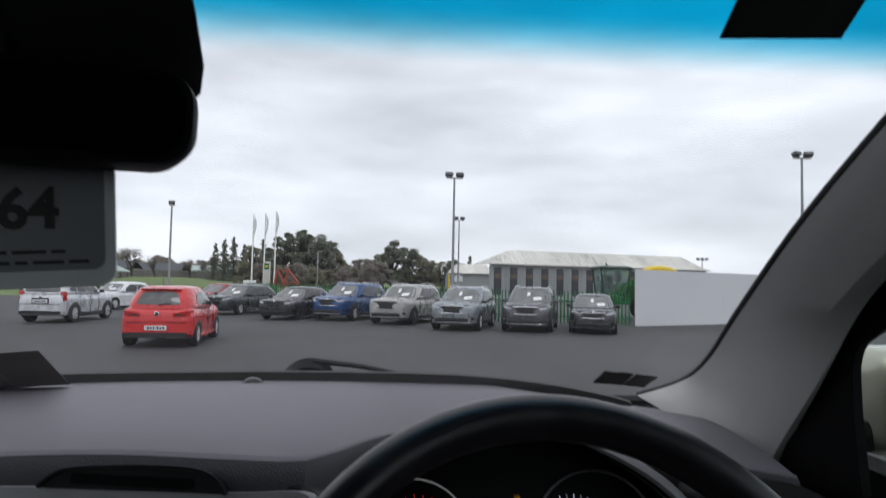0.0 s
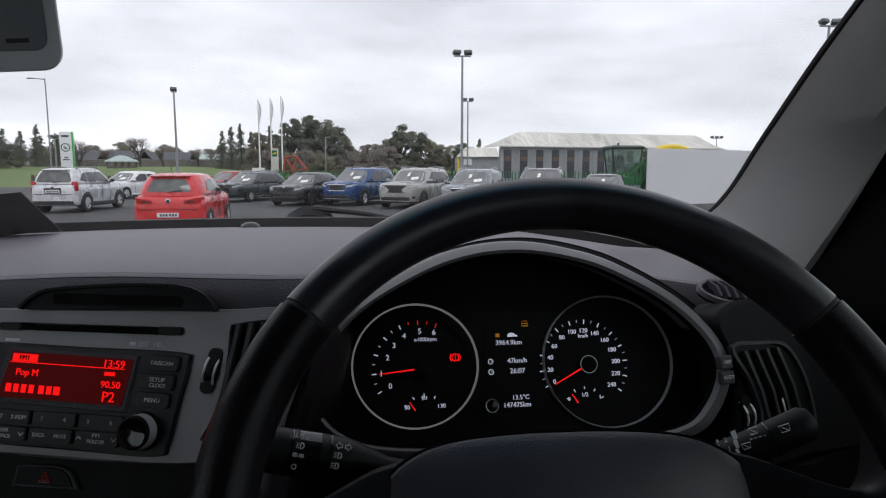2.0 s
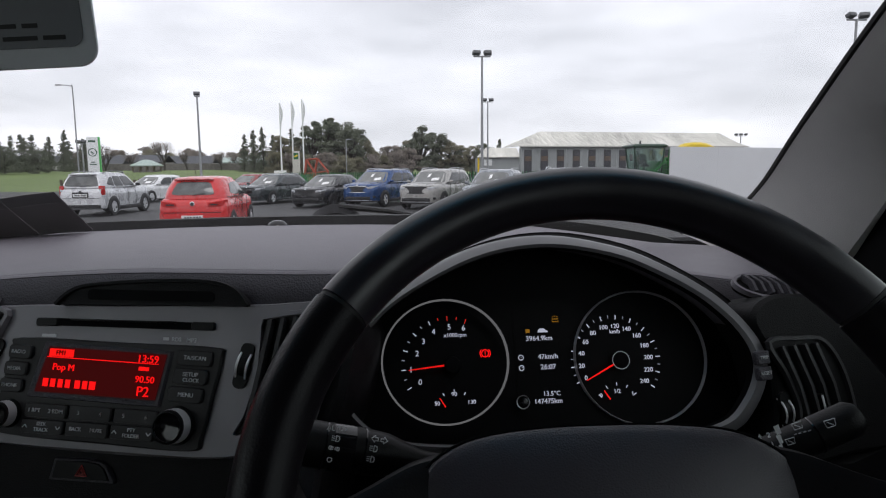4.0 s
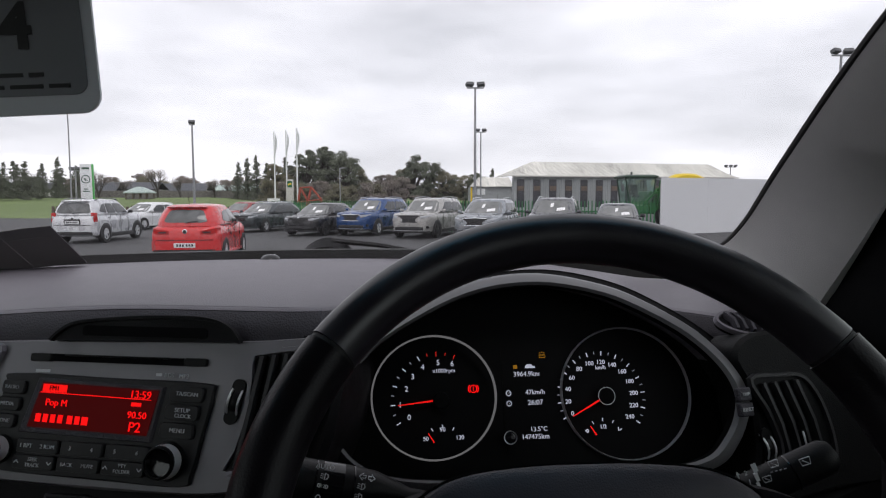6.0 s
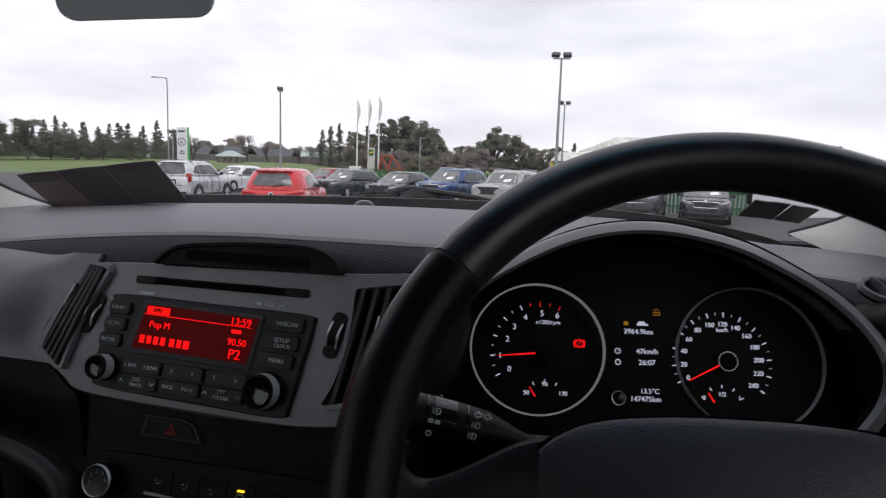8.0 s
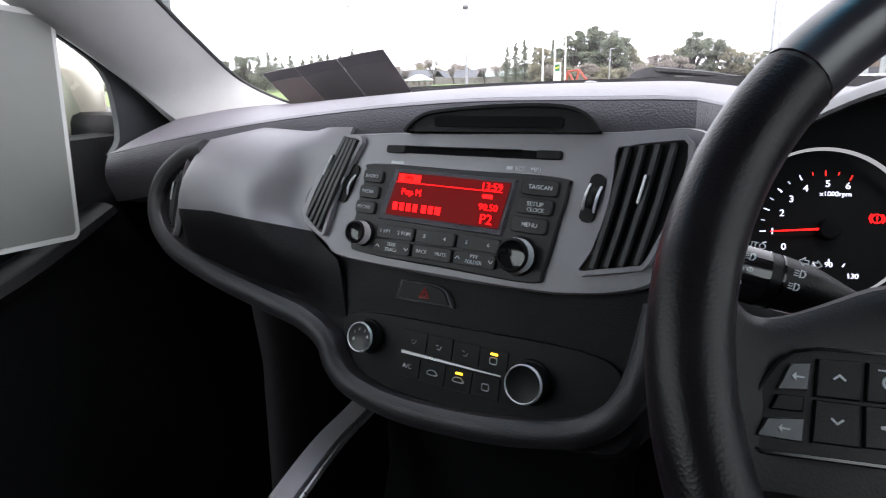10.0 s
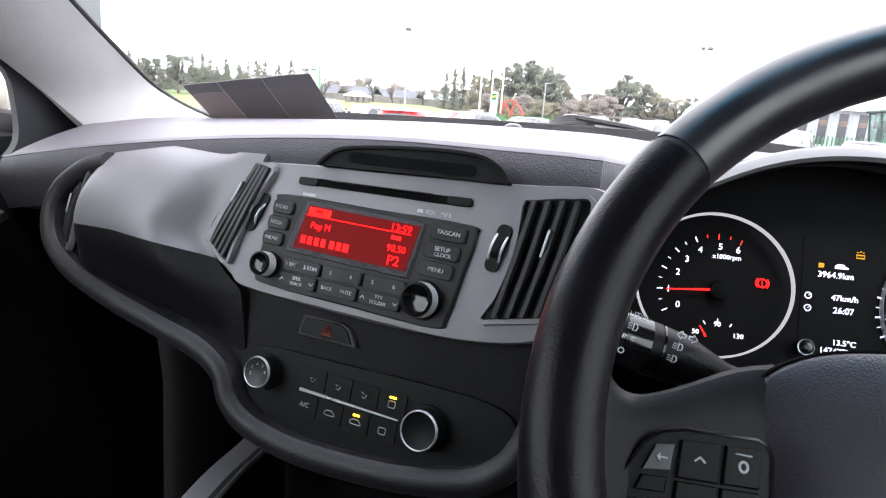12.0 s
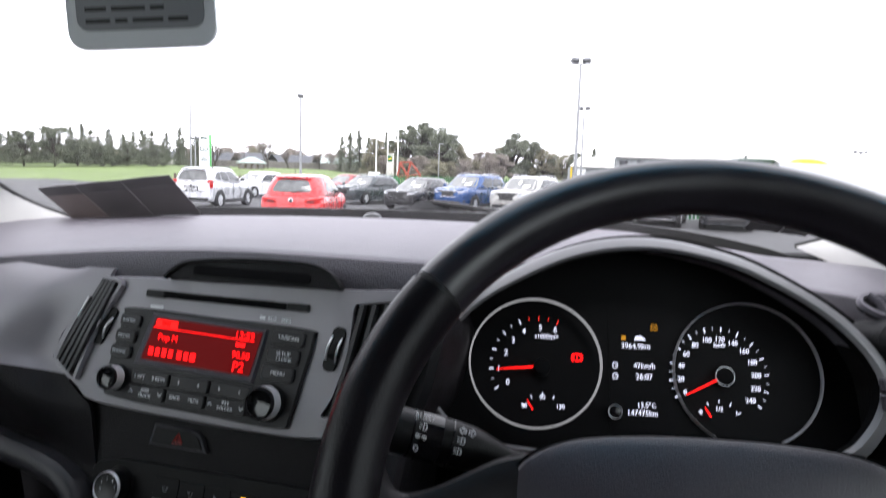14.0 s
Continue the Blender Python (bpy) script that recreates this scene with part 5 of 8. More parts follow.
for i, (az, h, s) in enumerate(((-29.5, 4.4, 2.6), (-31.5, 4.6, 2.6), (-33.2, 4.2, 2.4), (-35, 4.8, 2.8), (-40.5, 4.8, 2.8), (-44.3, 5.0, 2.8), (-36.5, 6.5, 3.0), (-38.5, 5.6, 2.6), (-42.5, 6.0, 3.0), (-46, 6.0, 3.0))):
    tree(az, 112, h, s, "dark", 140 + i, "rounded dark evergreen at the edge of the far row", 0.8)
for i, (az, h, s) in enumerate(((-20.6, 6.4, 3.0), (-18.9, 4.6, 2.2), (-24.9, 5.6, 2.4), (-16.2, 4.6, 2.4), (-22.9, 4.8, 2.0), (-26.2, 5.0, 2.2), (-15.0, 4.4, 2.0))):
    tree(az, 120 + 3 * i, h, s, "bare", 160 + i, E3, 0.9)
for i in range(14):
    az = -27 + 15 * i / 13 + rng.uniform(-0.4, 0.4)
    tree(az, 196 + rng.uniform(-8, 14), rng.uniform(5.0, 7.5), rng.uniform(2.6, 3.8), rng.choice(("brown", "olive", "brown")), 200 + i, "far brown winter tree behind the houses", 1.5)

# far wooded ridge on the skyline
bm = bmesh.new()
rngr = random.Random(3)
for i in range(2600):
    az = rngr.uniform(-50, 45)
    dd = rngr.uniform(240, 330)
    x, y = by_angle(az, dd)
    hh = 3.5 + 3.0 * noise.noise((az * 0.35, 1.7, 0)) + rngr.uniform(-0.5, 0.5)
    s = rngr.uniform(1.2, 2.2)
    z = rngr.uniform(0.2, 1.0) * max(1.5, hh) + 2.0
    a = Vector((rngr.uniform(-1, 1), rngr.uniform(-0.5, 0.5), rngr.uniform(-0.8, 0.8))).normalized()
    b = a.orthogonal().normalized()
    c = Vector((x, y, z))
    bm.faces.new([bm.verts.new(c + a * s), bm.verts.new(c + b * s), bm.verts.new(c - a * s), bm.verts.new(c - b * s)])
tagged(part("far_woods", bm, LEAF_OLIVE, smooth=False, fix=False), "far dull olive-brown woods on the skyline", "woods", kind="stuff")

# ---- the cabin ----
CON = plane_frame(-0.228, 0.497, 1.245, -11, 17)   # centre console face
KLU = plane_frame(0.13, 0.575, 1.19, 3, 20)        # instrument face
WHL = plane_frame(0.110, 0.250, 1.220, 0, 34)        # steering wheel


def screen_z(y):
    """height of the windscreen plane above the cabin zero"""
    return 1.29 + (0.90 - y) * 0.62


# windscreen with a blue shade band along its top
def glass_sheet(name, rows, material, label, kind="structure"):
    bm = bmesh.new()
    loft(bm, rows)
    thicken(bm, 0.004)
    ob = part(name, bm, material)
    ob.visible_shadow = False
    return tagged(ob, label, "window", kind=kind)


def screen_row(y, x0, x1):
    return [P(x0 + (x1 - x0) * i / 10, y + 0.025 * (1 - (i / 5 - 1) ** 2), screen_z(y) + 0.002) for i in range(11)]


glass_sheet("window_1", [screen_row(y, -0.80, 0.56) for y in (0.96, 0.8, 0.6, 0.45, 0.325, 0.25, 0.13)], WINDSHIELD, "clear raked windscreen glass with a blue shade band along its top")

# black edge band of the windscreen, dash base and right corner
bm = bmesh.new()
sweep(bm, curve_through([P(-0.655, 0.908, 1.284), P(-0.62, 0.920, 1.290), P(-0.45, 0.930, 1.298), P(-0.15, 0.933, 1.303), P(0.10, 0.931, 1.301), P(0.25, 0.925, 1.290), P(0.36, 0.918, 1.272), P(0.40, 0.910, 1.262)], 6), [(-0.010, -0.016), (0.010, -0.016), (0.010, 0.008), (-0.010, 0.008)])
tagged(part("trim", bm, RUBBER), "black rubber seal along the foot of the windscreen", "seal", kind="structure")

# A-pillars
def pillar(name, inner, outer, label):
    bm = bmesh.new()
    a = curve_through([P(*p) for p in inner], 6)
    b = curve_through([P(*p) for p in outer], 6)
    rows = []
    for p, q in zip(a, b):
        mid = (p + q) / 2 + Vector((0, -0.045, -0.01))
        back = q + Vector((0.05 if q.x > 0 else -0.05, 0.10, 0.02))
        rows.append([p + Vector((0.012 if q.x > 0 else -0.012, 0.012, 0)), p, p * 0.75 + mid * 0.25 + Vector((0, -0.014, 0)), mid, q * 0.7 + mid * 0.3 + Vector((0, -0.012, 0)), q, back])
    loft(bm, rows)
    bmesh.ops.recalc_face_normals(bm, faces=bm.faces)
    ob = tagged(part(name, bm, PILLAR), label, "pillar", kind="structure")
    bm = bmesh.new()
    sweep(bm, [p + Vector((0.002 if p.x > 0 else -0.002, 0.004, 0)) for p in a], ring_section(0.004, 0.004, 8))
    part("seal", bm, RUBBER, ob, "thin black rubber seal along the glass")
    return ob


pillar("pillar_right", [(0.400, 0.08, 1.80), (0.412, 0.30, 1.662), (0.422, 0.51, 1.532), (0.448, 0.68, 1.426), (0.470, 0.80, 1.350), (0.464, 0.868, 1.309), (0.41, 0.905, 1.281)],
       [(0.50, 0.05, 1.71), (0.50, 0.26, 1.615), (0.51, 0.45, 1.515), (0.52, 0.555, 1.445), (0.52, 0.64, 1.33), (0.525, 0.695, 1.262), (0.53, 0.72, 1.215)], "grey plastic windscreen pillar trim beside the driver")
pillar("pillar_left", [(-0.66, 0.08, 1.80), (-0.68, 0.40, 1.60), (-0.695, 0.65, 1.445), (-0.704, 0.76, 1.377), (-0.702, 0.855, 1.318), (-0.655, 0.915, 1.282), (-0.58, 0.935, 1.268)],
       [(-0.79, 0.0, 1.72), (-0.79, 0.30, 1.57), (-0.79, 0.52, 1.43), (-0.785, 0.62, 1.375), (-0.775, 0.70, 1.32), (-0.755, 0.745, 1.27), (-0.735, 0.77, 1.235)], "grey plastic windscreen pillar trim beside the passenger")

# roof lining, rear bulkhead and floor that close the cabin
bm = bmesh.new()
loft(bm, [[P(x, y, z + 0.03 * (1 - (2 * (x + 0.14) / 1.4) ** 2)) for x in (-0.84, -0.5, -0.14, 0.25, 0.56)] for y, z in ((0.308, 1.664), (0.29, 1.690), (0.14, 1.765), (0.02, 1.805), (-0.6, 1.83), (-1.6, 1.78))])
thicken(bm, 0.02)
tagged(part("ceiling", bm, HEADLINER), "pale grey cloth roof lining", "ceiling", kind="structure")
def pierced(bm, axis, c, thick, spans, hole, lo, hi):
    """A wall in the plane axis = c with one opening; spans: its extent along the other level axis; hole: (from, to, sill, head)."""
    a0, a1 = spans
    for p0, p1, z0, z1 in ((a0, a1, lo, hole[2]), (a0, a1, hole[3], hi), (a0, hole[0], hole[2], hole[3]), (hole[1], a1, hole[2], hole[3])):
        size = (p1 - p0, thick, z1 - z0) if axis == "y" else (thick, p1 - p0, z1 - z0)
        at = ((p0 + p1) / 2, c) if axis == "y" else (c, (p0 + p1) / 2)
        box(bm, size, Matrix.Translation(P(*at, (z0 + z1) / 2)))


bm = bmesh.new()
pierced(bm, "y", -1.6, 0.04, (-0.89, 0.61), (-0.70, 0.42, 1.30, 1.62), 0.25, 1.85)
tagged(part("wall_rear", bm, CARPET, smooth=False), "dark cabin rear wall round the tailgate window", "wall", kind="structure")
for x in (-0.87, 0.61):
    bm = bmesh.new()
    pierced(bm, "x", x, 0.04, (-1.58, -0.76), (-1.42, -0.86, 1.26, 1.60), 0.25, 1.85)
    tagged(part("wall_side", bm, CARPET, smooth=False), "dark cabin side wall with a rear side window", "wall", kind="structure")
for k, (size, at) in enumerate((((1.12, 0.006, 0.32), (-0.14, -1.6, 1.46)), ((0.006, 0.56, 0.34), (-0.87, -1.14, 1.43)), ((0.006, 0.56, 0.34), (0.61, -1.14, 1.43)))):
    bm = bmesh.new()
    box(bm, size, Matrix.Translation(P(*at)))
    g = tagged(part(f"window_{k + 2}", bm, REAR_TINT), "dark tinted rear cabin glass", "window", kind="structure")
    g.visible_shadow = False
bm = bmesh.new()
box(bm, (1.5, 3.0, 0.04), Matrix.Translation(P(-0.14, -0.2, 0.28)))
tagged(part("floor", bm, CARPET, smooth=False), "black carpeted cabin floor", "floor", kind="structure")
# footwell shade is painted onto the bulkhead as near-black
bm = bmesh.new()
box(bm, (1.5, 0.05, 1.0), Matrix.Translation(P(-0.14, 1.0, 0.76)))
tagged(part("wall_front", bm, HOOD_BLACK, smooth=False), "bulkhead under the dashboard, coloured near-black for footwell shade", "wall", kind="structure")


# doors
def door(side):
    s = 1 if side > 0 else -1
    xi = 0.56 if s > 0 else -0.82
    nm = "driver_door" if s > 0 else "passenger_door"
    ob = thing(nm, "black moulded door panel with window and armrest", "car door", P(xi, 0.0, 0.3))
    bm = bmesh.new()
    rows = []
    for y in (-0.75, -0.4, 0.0, 0.4, 0.62, 0.72, 0.80, 0.95):
        sill = 1.235 + 0.012 * (y / 0.7)
        rows.append([P(xi + s * 0.04, y, 0.32), P(xi - s * 0.02, y, 0.45), P(xi - s * 0.03, y, 0.80), P(xi - s * 0.005, y, 1.02), P(xi - s * 0.005, y, sill - 0.06), P(xi + s * 0.015, y, sill), P(xi + s * 0.05, y, sill + 0.004)])
    loft(bm, rows)
    thicken(bm, 0.01)
    part("panel", bm, PAD_DARK, ob)
    bm = bmesh.new()
    sweep(bm, curve_through([P(xi - s * 0.03, -0.5, 1.0), P(xi - s * 0.05, 0.1, 1.03), P(xi - s * 0.04, 0.45, 1.09), P(xi - s * 0.015, 0.66, 1.15)], 6), ring_section(0.045, 0.028, 10), scale=lambda f: 1 - 0.5 * f)
    part("armrest", bm, BLACK, ob)
    # door frame behind the pillar, then the glass
    if s < 0:
        inner = ((0.672, 1.225), (0.690, 1.245), (0.692, 1.286), (0.680, 1.335), (0.620, 1.378), (0.45, 1.475), (0.1, 1.64))
        outer = ((0.88, 1.205), (0.85, 1.24), (0.80, 1.315), (0.745, 1.375), (0.67, 1.44), (0.48, 1.55), (0.13, 1.71))
    else:
        inner = ((0.586, 1.225), (0.592, 1.27), (0.598, 1.33), (0.594, 1.385), (0.548, 1.418), (0.36, 1.525), (0.1, 1.645))
        outer = ((0.88, 1.200), (0.84, 1.25), (0.79, 1.31), (0.72, 1.385), (0.65, 1.45), (0.42, 1.60), (0.2, 1.72))
    xf = -0.80 if s < 0 else 0.545
    bm = bmesh.new()
    loft(bm, [[P(xf, *p), P(xf - s * 0.012, (p[0] + q[0]) / 2, (p[1] + q[1]) / 2), P(xf, *q)] for p, q in zip(curve_through([(*p, 0) for p in inner], 3), curve_through([(*p, 0) for p in outer], 3)) for p, q in [((p.x, p.y), (q.x, q.y))]])
    thicken(bm, 0.012)
    # driver's near-black frame also stands for shade on the pillar's outer third
    part("door_frame", bm, FRAME_GREY if s < 0 else HOOD_BLACK, ob)
    bm = bmesh.new()
    loft(bm, [[P(xi + s * (0.045 - 0.16 * f), y - 0.35 * f * (1 if y > 0.3 else 0), 1.23 + 0.52 * f) for y in (0.72, 0.4, 0.0, -0.75)] for f in (0, 0.33, 0.66, 1)])
    thicken(bm, 0.004)
    g = part("window_glass", bm, SIDE_GLASS, ob)
    g.visible_shadow = False
    bm = bmesh.new()
    loft(bm, [[P(xi + s * (0.05 - 0.16 * f), y + o, 1.23 + 0.52 * f) for o in (-0.07, 0.07)] for y in (-0.72,) for f in (0, 0.5, 1)])
    thicken(bm, 0.03)
    part("rear_post", bm, PILLAR, ob)
    # outside mirror
    mo = thing("door_mirror", "champagne-painted outside door mirror", "mirror", P(xi + s * 0.16, 0.74, 1.30))
    bm = bmesh.new()
    box(bm, (0.20, 0.10, 0.15), Matrix.Translation(P(xi + s * 0.20, 0.78, 1.30)) @ RZ(s * 12), 0.035, 3)
    part("shell", bm, CHAMPAGNE, mo)
    bm = bmesh.new()
    box(bm, (0.165, 0.006, 0.115), Matrix.Translation(P(xi + s * 0.20, 0.728, 1.30)) @ RZ(s * 14), 0.0025, 1)
    part("mirror_glass", bm, MIRROR, mo)
    bm = bmesh.new()
    box(bm, (0.10, 0.05, 0.05), Matrix.Translation(P(xi + s * 0.075, 0.76, 1.255)), 0.015)
    part("arm", bm, BLACK, mo)
    return ob


door(1)
door(-1)

# ---- dashboard ----
dash = thing("dashboard", "dark grey moulded dashboard with a satin grey centre console", "dashboard", P(-0.2, 0.7, 0.5))


def pad_edge(x):
    """rear edge of the upper pad: y, z"""
    y = 0.510 - 0.19 * (x + 0.228)
    z = 1.289 - 0.055 * max(0.0, (-0.20 - x) / 0.5) ** 1.6
    k = max(0.0, min(1.0, (x + 0.075) / 0.10))
    k = k * k * (3 - 2 * k)
    y2 = 0.680 - 0.45 * max(0.0, x - 0.25)
    z2 = 1.266 - 0.10 * max(0.0, x - 0.20)
    return y + (y2 - y) * k, z + (z2 - z) * k


bm = bmesh.new()
rows, face_rows = [], []
for i in range(49):
    x = -0.735 + 1.20 * i / 48
    y0, z0 = pad_edge(x)
    y1 = 0.945 - 0.10 * max(0, (abs(x + 0.14) - 0.42) / 0.2) ** 2
    z1 = 1.294 - 0.012 * min(1.0, abs(x + 0.14) / 0.5) ** 2 - 0.020 * max(0.0, min(1.0, (x - 0.18) / 0.18))
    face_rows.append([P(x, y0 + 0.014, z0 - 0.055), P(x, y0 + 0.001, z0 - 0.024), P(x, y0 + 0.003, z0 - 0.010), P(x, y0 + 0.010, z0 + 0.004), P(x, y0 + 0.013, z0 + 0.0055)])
    row = [P(x, y0 + 0.013, z0 + 0.0040), P(x, y0 + 0.0115, z0 + 0.0056), P(x, y0 + 0.014, z0 + 0.0072), P(x, y0 + 0.022, z0 + 0.0085)]
    for k in range(1, 11):
        f = k / 10
        row.append(P(x, y0 + 0.022 + (y1 - y0 - 0.022) * f, z0 + 0.0085 + (z1 - z0 - 0.0065) * f + 0.010 * math.sin(math.pi * f) ** 0.8))
    rows.append(row)
loft(bm, rows)
thicken(bm, 0.006)
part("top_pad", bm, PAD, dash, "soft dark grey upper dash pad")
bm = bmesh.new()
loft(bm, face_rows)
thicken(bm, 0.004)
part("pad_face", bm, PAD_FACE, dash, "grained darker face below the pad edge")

# unseen tray added under the pad to stop daylight leaking onto the bulkhead
bm = bmesh.new()
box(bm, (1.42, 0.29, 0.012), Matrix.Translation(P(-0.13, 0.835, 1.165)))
part("leak_blocking_tray", bm, HOOD_BLACK, dash)

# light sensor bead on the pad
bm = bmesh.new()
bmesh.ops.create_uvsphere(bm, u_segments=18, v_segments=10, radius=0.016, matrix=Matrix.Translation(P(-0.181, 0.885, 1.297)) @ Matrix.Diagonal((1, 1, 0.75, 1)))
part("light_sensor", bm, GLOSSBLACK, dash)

# lower dash mass that carries the panels, its shade put into the near-black colour
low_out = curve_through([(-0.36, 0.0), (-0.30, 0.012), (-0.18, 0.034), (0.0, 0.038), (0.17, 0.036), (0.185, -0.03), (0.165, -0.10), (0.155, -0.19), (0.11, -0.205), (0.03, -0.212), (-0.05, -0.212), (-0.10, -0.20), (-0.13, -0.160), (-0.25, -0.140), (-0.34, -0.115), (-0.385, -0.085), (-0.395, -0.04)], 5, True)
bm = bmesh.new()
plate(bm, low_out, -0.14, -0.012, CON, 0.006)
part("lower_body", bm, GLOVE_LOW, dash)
# curved grey band sweeping from the side vent round the climate panel
band = curve_through([(-0.318, 0.004), (-0.352, -0.005), (-0.382, -0.027), (-0.392, -0.055), (-0.379, -0.085), (-0.343, -0.107), (-0.28, -0.124), (-0.20, -0.139), (-0.152, -0.148), (-0.122, -0.162), (-0.108, -0.182), (-0.084, -0.197), (-0.035, -0.205), (0.03, -0.203), (0.08, -0.196), (0.125, -0.182), (0.150, -0.150), (0.160, -0.09)], 6)
bm = bmesh.new()
sweep(bm, [CON @ Vector((p[0], p[1], -0.004 - 0.05 * max(0, -0.25 - p[0]))) for p in band], [(-0.011, -0.010), (0.011, -0.010), (0.010, 0.006), (0.006, 0.0105), (0.0, 0.012), (-0.006, 0.0105), (-0.010, 0.006)], up=CON.to_3x3() @ Vector((0, 0, 1)))
part("sweep_trim", bm, BAND, dash, "curved satin band round the lower dash")

# glovebox panel, bulging grey upper half; lower half coloured near-black for its shade
rows = []
GLOVE_EDGE = ((0.040, -0.118), (0.018, -0.128), (-0.005, -0.150), (-0.035, -0.167), (-0.055, -0.171), (-0.078, -0.142), (-0.090, -0.120), (-0.14, -0.108))


def glove_edge(v):
    """right end of the glovebox panel beside the vent"""
    for (v0, u0), (v1, u1) in zip(GLOVE_EDGE, GLOVE_EDGE[1:]):
        if v >= v1:
            return u0 + (u1 - u0) * min(1.0, max(0.0, (v0 - v) / (v0 - v1)))
    return GLOVE_EDGE[-1][1]


for i in range(23):
    f = i / 22
    top = 0.012 + 0.018 * min(1, f * 2.2)
    row = []
    for k in range(25):
        g = k / 24
        v = top + (-0.138 + 0.022 * (1 - f) - top) * g
        w = -0.012 + 0.038 * math.sin(math.pi * min(1, g * 1.05)) ** 0.85 * (0.55 + 0.45 * math.sin(math.pi * (0.15 + 0.7 * f)))
        flush = max(0.0, (f - 0.70) / 0.30)
        flush = flush * flush * (3 - 2 * flush)
        w += (-0.003 - 0.008 * max(0.0, g - 0.7) / 0.3 - w) * flush
        w += (-0.016 - w) * 0.75 * max(0.0, 1 - f / 0.16) ** 2
        row.append(CON @ Vector((-0.342 + (glove_edge(v) + 0.342) * f, v - 0.012 * f * max(0.0, g - 0.6), w)))
    rows.append(row)
bm = bmesh.new()
loft(bm, [r[:15] for r in rows])
thicken(bm, 0.004)
part("glovebox_upper", bm, TRIM, dash, "satin grey glovebox upper panel")
bm = bmesh.new()
loft(bm, [r[14:] for r in rows])
thicken(bm, 0.004)
part("glovebox_door", bm, GLOVE_LOW, dash, "lower glovebox lid, darkened in colour for shade under the bulge")

# centre console face
console = curve_through([(-0.102, 0.024), (-0.02, 0.027), (0.108, 0.029), (0.176, 0.031), (0.178, 0.0), (0.167, -0.045), (0.153, -0.076), (0.100, -0.090), (0.03, -0.0925), (-0.05, -0.091), (-0.118, -0.087), (-0.137, -0.077), (-0.168, -0.057), (-0.165, -0.035), (-0.149, -0.004), (-0.124, 0.020)], 5, True)
bm = bmesh.new()
plate(bm, console, -0.02, 0.0, CON, 0.0025)
part("console_face", bm, TRIM, dash, "satin grey centre console face")


# air vents
def vent(m, outline, slats, label, clip=None, edge=TRIM, blade=PAD_MID):
    ob = thing("air_vent", label, "air vent", m.translation, "dashboard air vents")
    bm = bmesh.new()
    plate(bm, outline, -0.004, 0.0012, m)
    part("cavity", bm, BLACK, ob)
    c = sum((Vector((p[0], p[1])) for p in outline), Vector((0, 0))) / len(outline)
    bm = bmesh.new()
    sweep(bm, [m @ Vector((p[0], p[1], 0.002)) for p in outline], [(-0.0022, -0.002), (0.0022, -0.002), (0.0016, 0.003), (-0.0016, 0.003)], closed=True, up=m.to_3x3() @ Vector((0, 0, 1)))
    part("bezel", bm, edge, ob)
    for (a, b) in slats:
        bm = bmesh.new()
        sweep(bm, [m @ Vector((a[0], a[1], 0.003)), m @ Vector(((a[0] + b[0]) / 2 + 0.0015, (a[1] + b[1]) / 2, 0.0055)), m @ Vector((b[0], b[1], 0.003))], [(-0.0024, -0.003), (0.0024, -0.003), (0.0016, 0.004), (-0.0016, 0.004)], up=m.to_3x3() @ Vector((0, 0, 1)))
        part("slat", bm, blade, ob)
    if clip:
        bm = bmesh.new()
        box(bm, (0.0048, 0.022, 0.006), m @ T(clip[0], clip[1], 0.0065) @ RZ(clip[2]), 0.002)
        tab = part("tab", bm, BLACK, ob)
        bm = bmesh.new()
        box(bm, (0.0018, 0.020, 0.002), m @ T(clip[0] - 0.0008, clip[1], 0.0097) @ RZ(clip[2]), 0.001)
        part("bright_strip", bm, KNOB_SILVER, tab)
    return ob


def thumbwheel(m, u, v, tilt, label):
    ob = thing("vent_thumbwheel", label, "thumbwheel", (m @ Vector((u, v, 0))), "vent thumbwheels")
    bm = bmesh.new()
    plate(bm, [(p[0], p[1]) for p in rounded(0.011, 0.036, 0.005)], -0.002, 0.001, m @ T(u, v, 0.001) @ RZ(tilt))
    part("slot", bm, BLACK, ob)
    bm = bmesh.new()
    cyl(bm, 0.0135, 0.0135, 0.006, m @ T(u, v, -0.009) @ RZ(tilt) @ RY(90), 28, 0.001)
    part("wheel", bm, BLACK, ob)
    for s in (-1, 1):
        bm = bmesh.new()
        sweep(bm, [m @ T(u, v, 0) @ RZ(tilt) @ Vector((s * 0.0042, 0.0140 * math.sin(a), -0.009 + 0.0142 * math.cos(a))) for a in [-1.1 + 0.22 * i for i in range(11)]], ring_section(0.0010, 0.0010, 6))
        part("bright_edge", bm, KNOB_SILVER, ob)


def bent(a, b, n=6, bow=0.0):
    """Points from a to b with a slight bow to the left."""
    return [(a[0] + (b[0] - a[0]) * i / n - bow * math.sin(math.pi * i / n), a[1] + (b[1] - a[1]) * i / n) for i in range(n + 1)]


left_v = bent((-0.122, 0.0205), (-0.1595, -0.0530), 8, 0.0045) + bent((-0.1575, -0.0565), (-0.1400, -0.0690), 3) + bent((-0.1350, -0.0690), (-0.1055, 0.0150), 8, 0.0035) + [(-0.1065, 0.0180), (-0.1100, 0.0195)]
slats = [((-0.1105 - 0.0038 * k, 0.0165 + 0.0008 * k), (-0.1405 - 0.0048 * k, -0.0645 + 0.0033 * k)) for k in range(4)]
vent(CON @ T(0, 0, 0.0005), left_v, slats, "tall leaning black air vent with a bright tab", (-0.1345, -0.008, -22))
thumbwheel(CON, -0.1165, -0.0215, -21, "black thumbwheel with bright edges beside the vent")
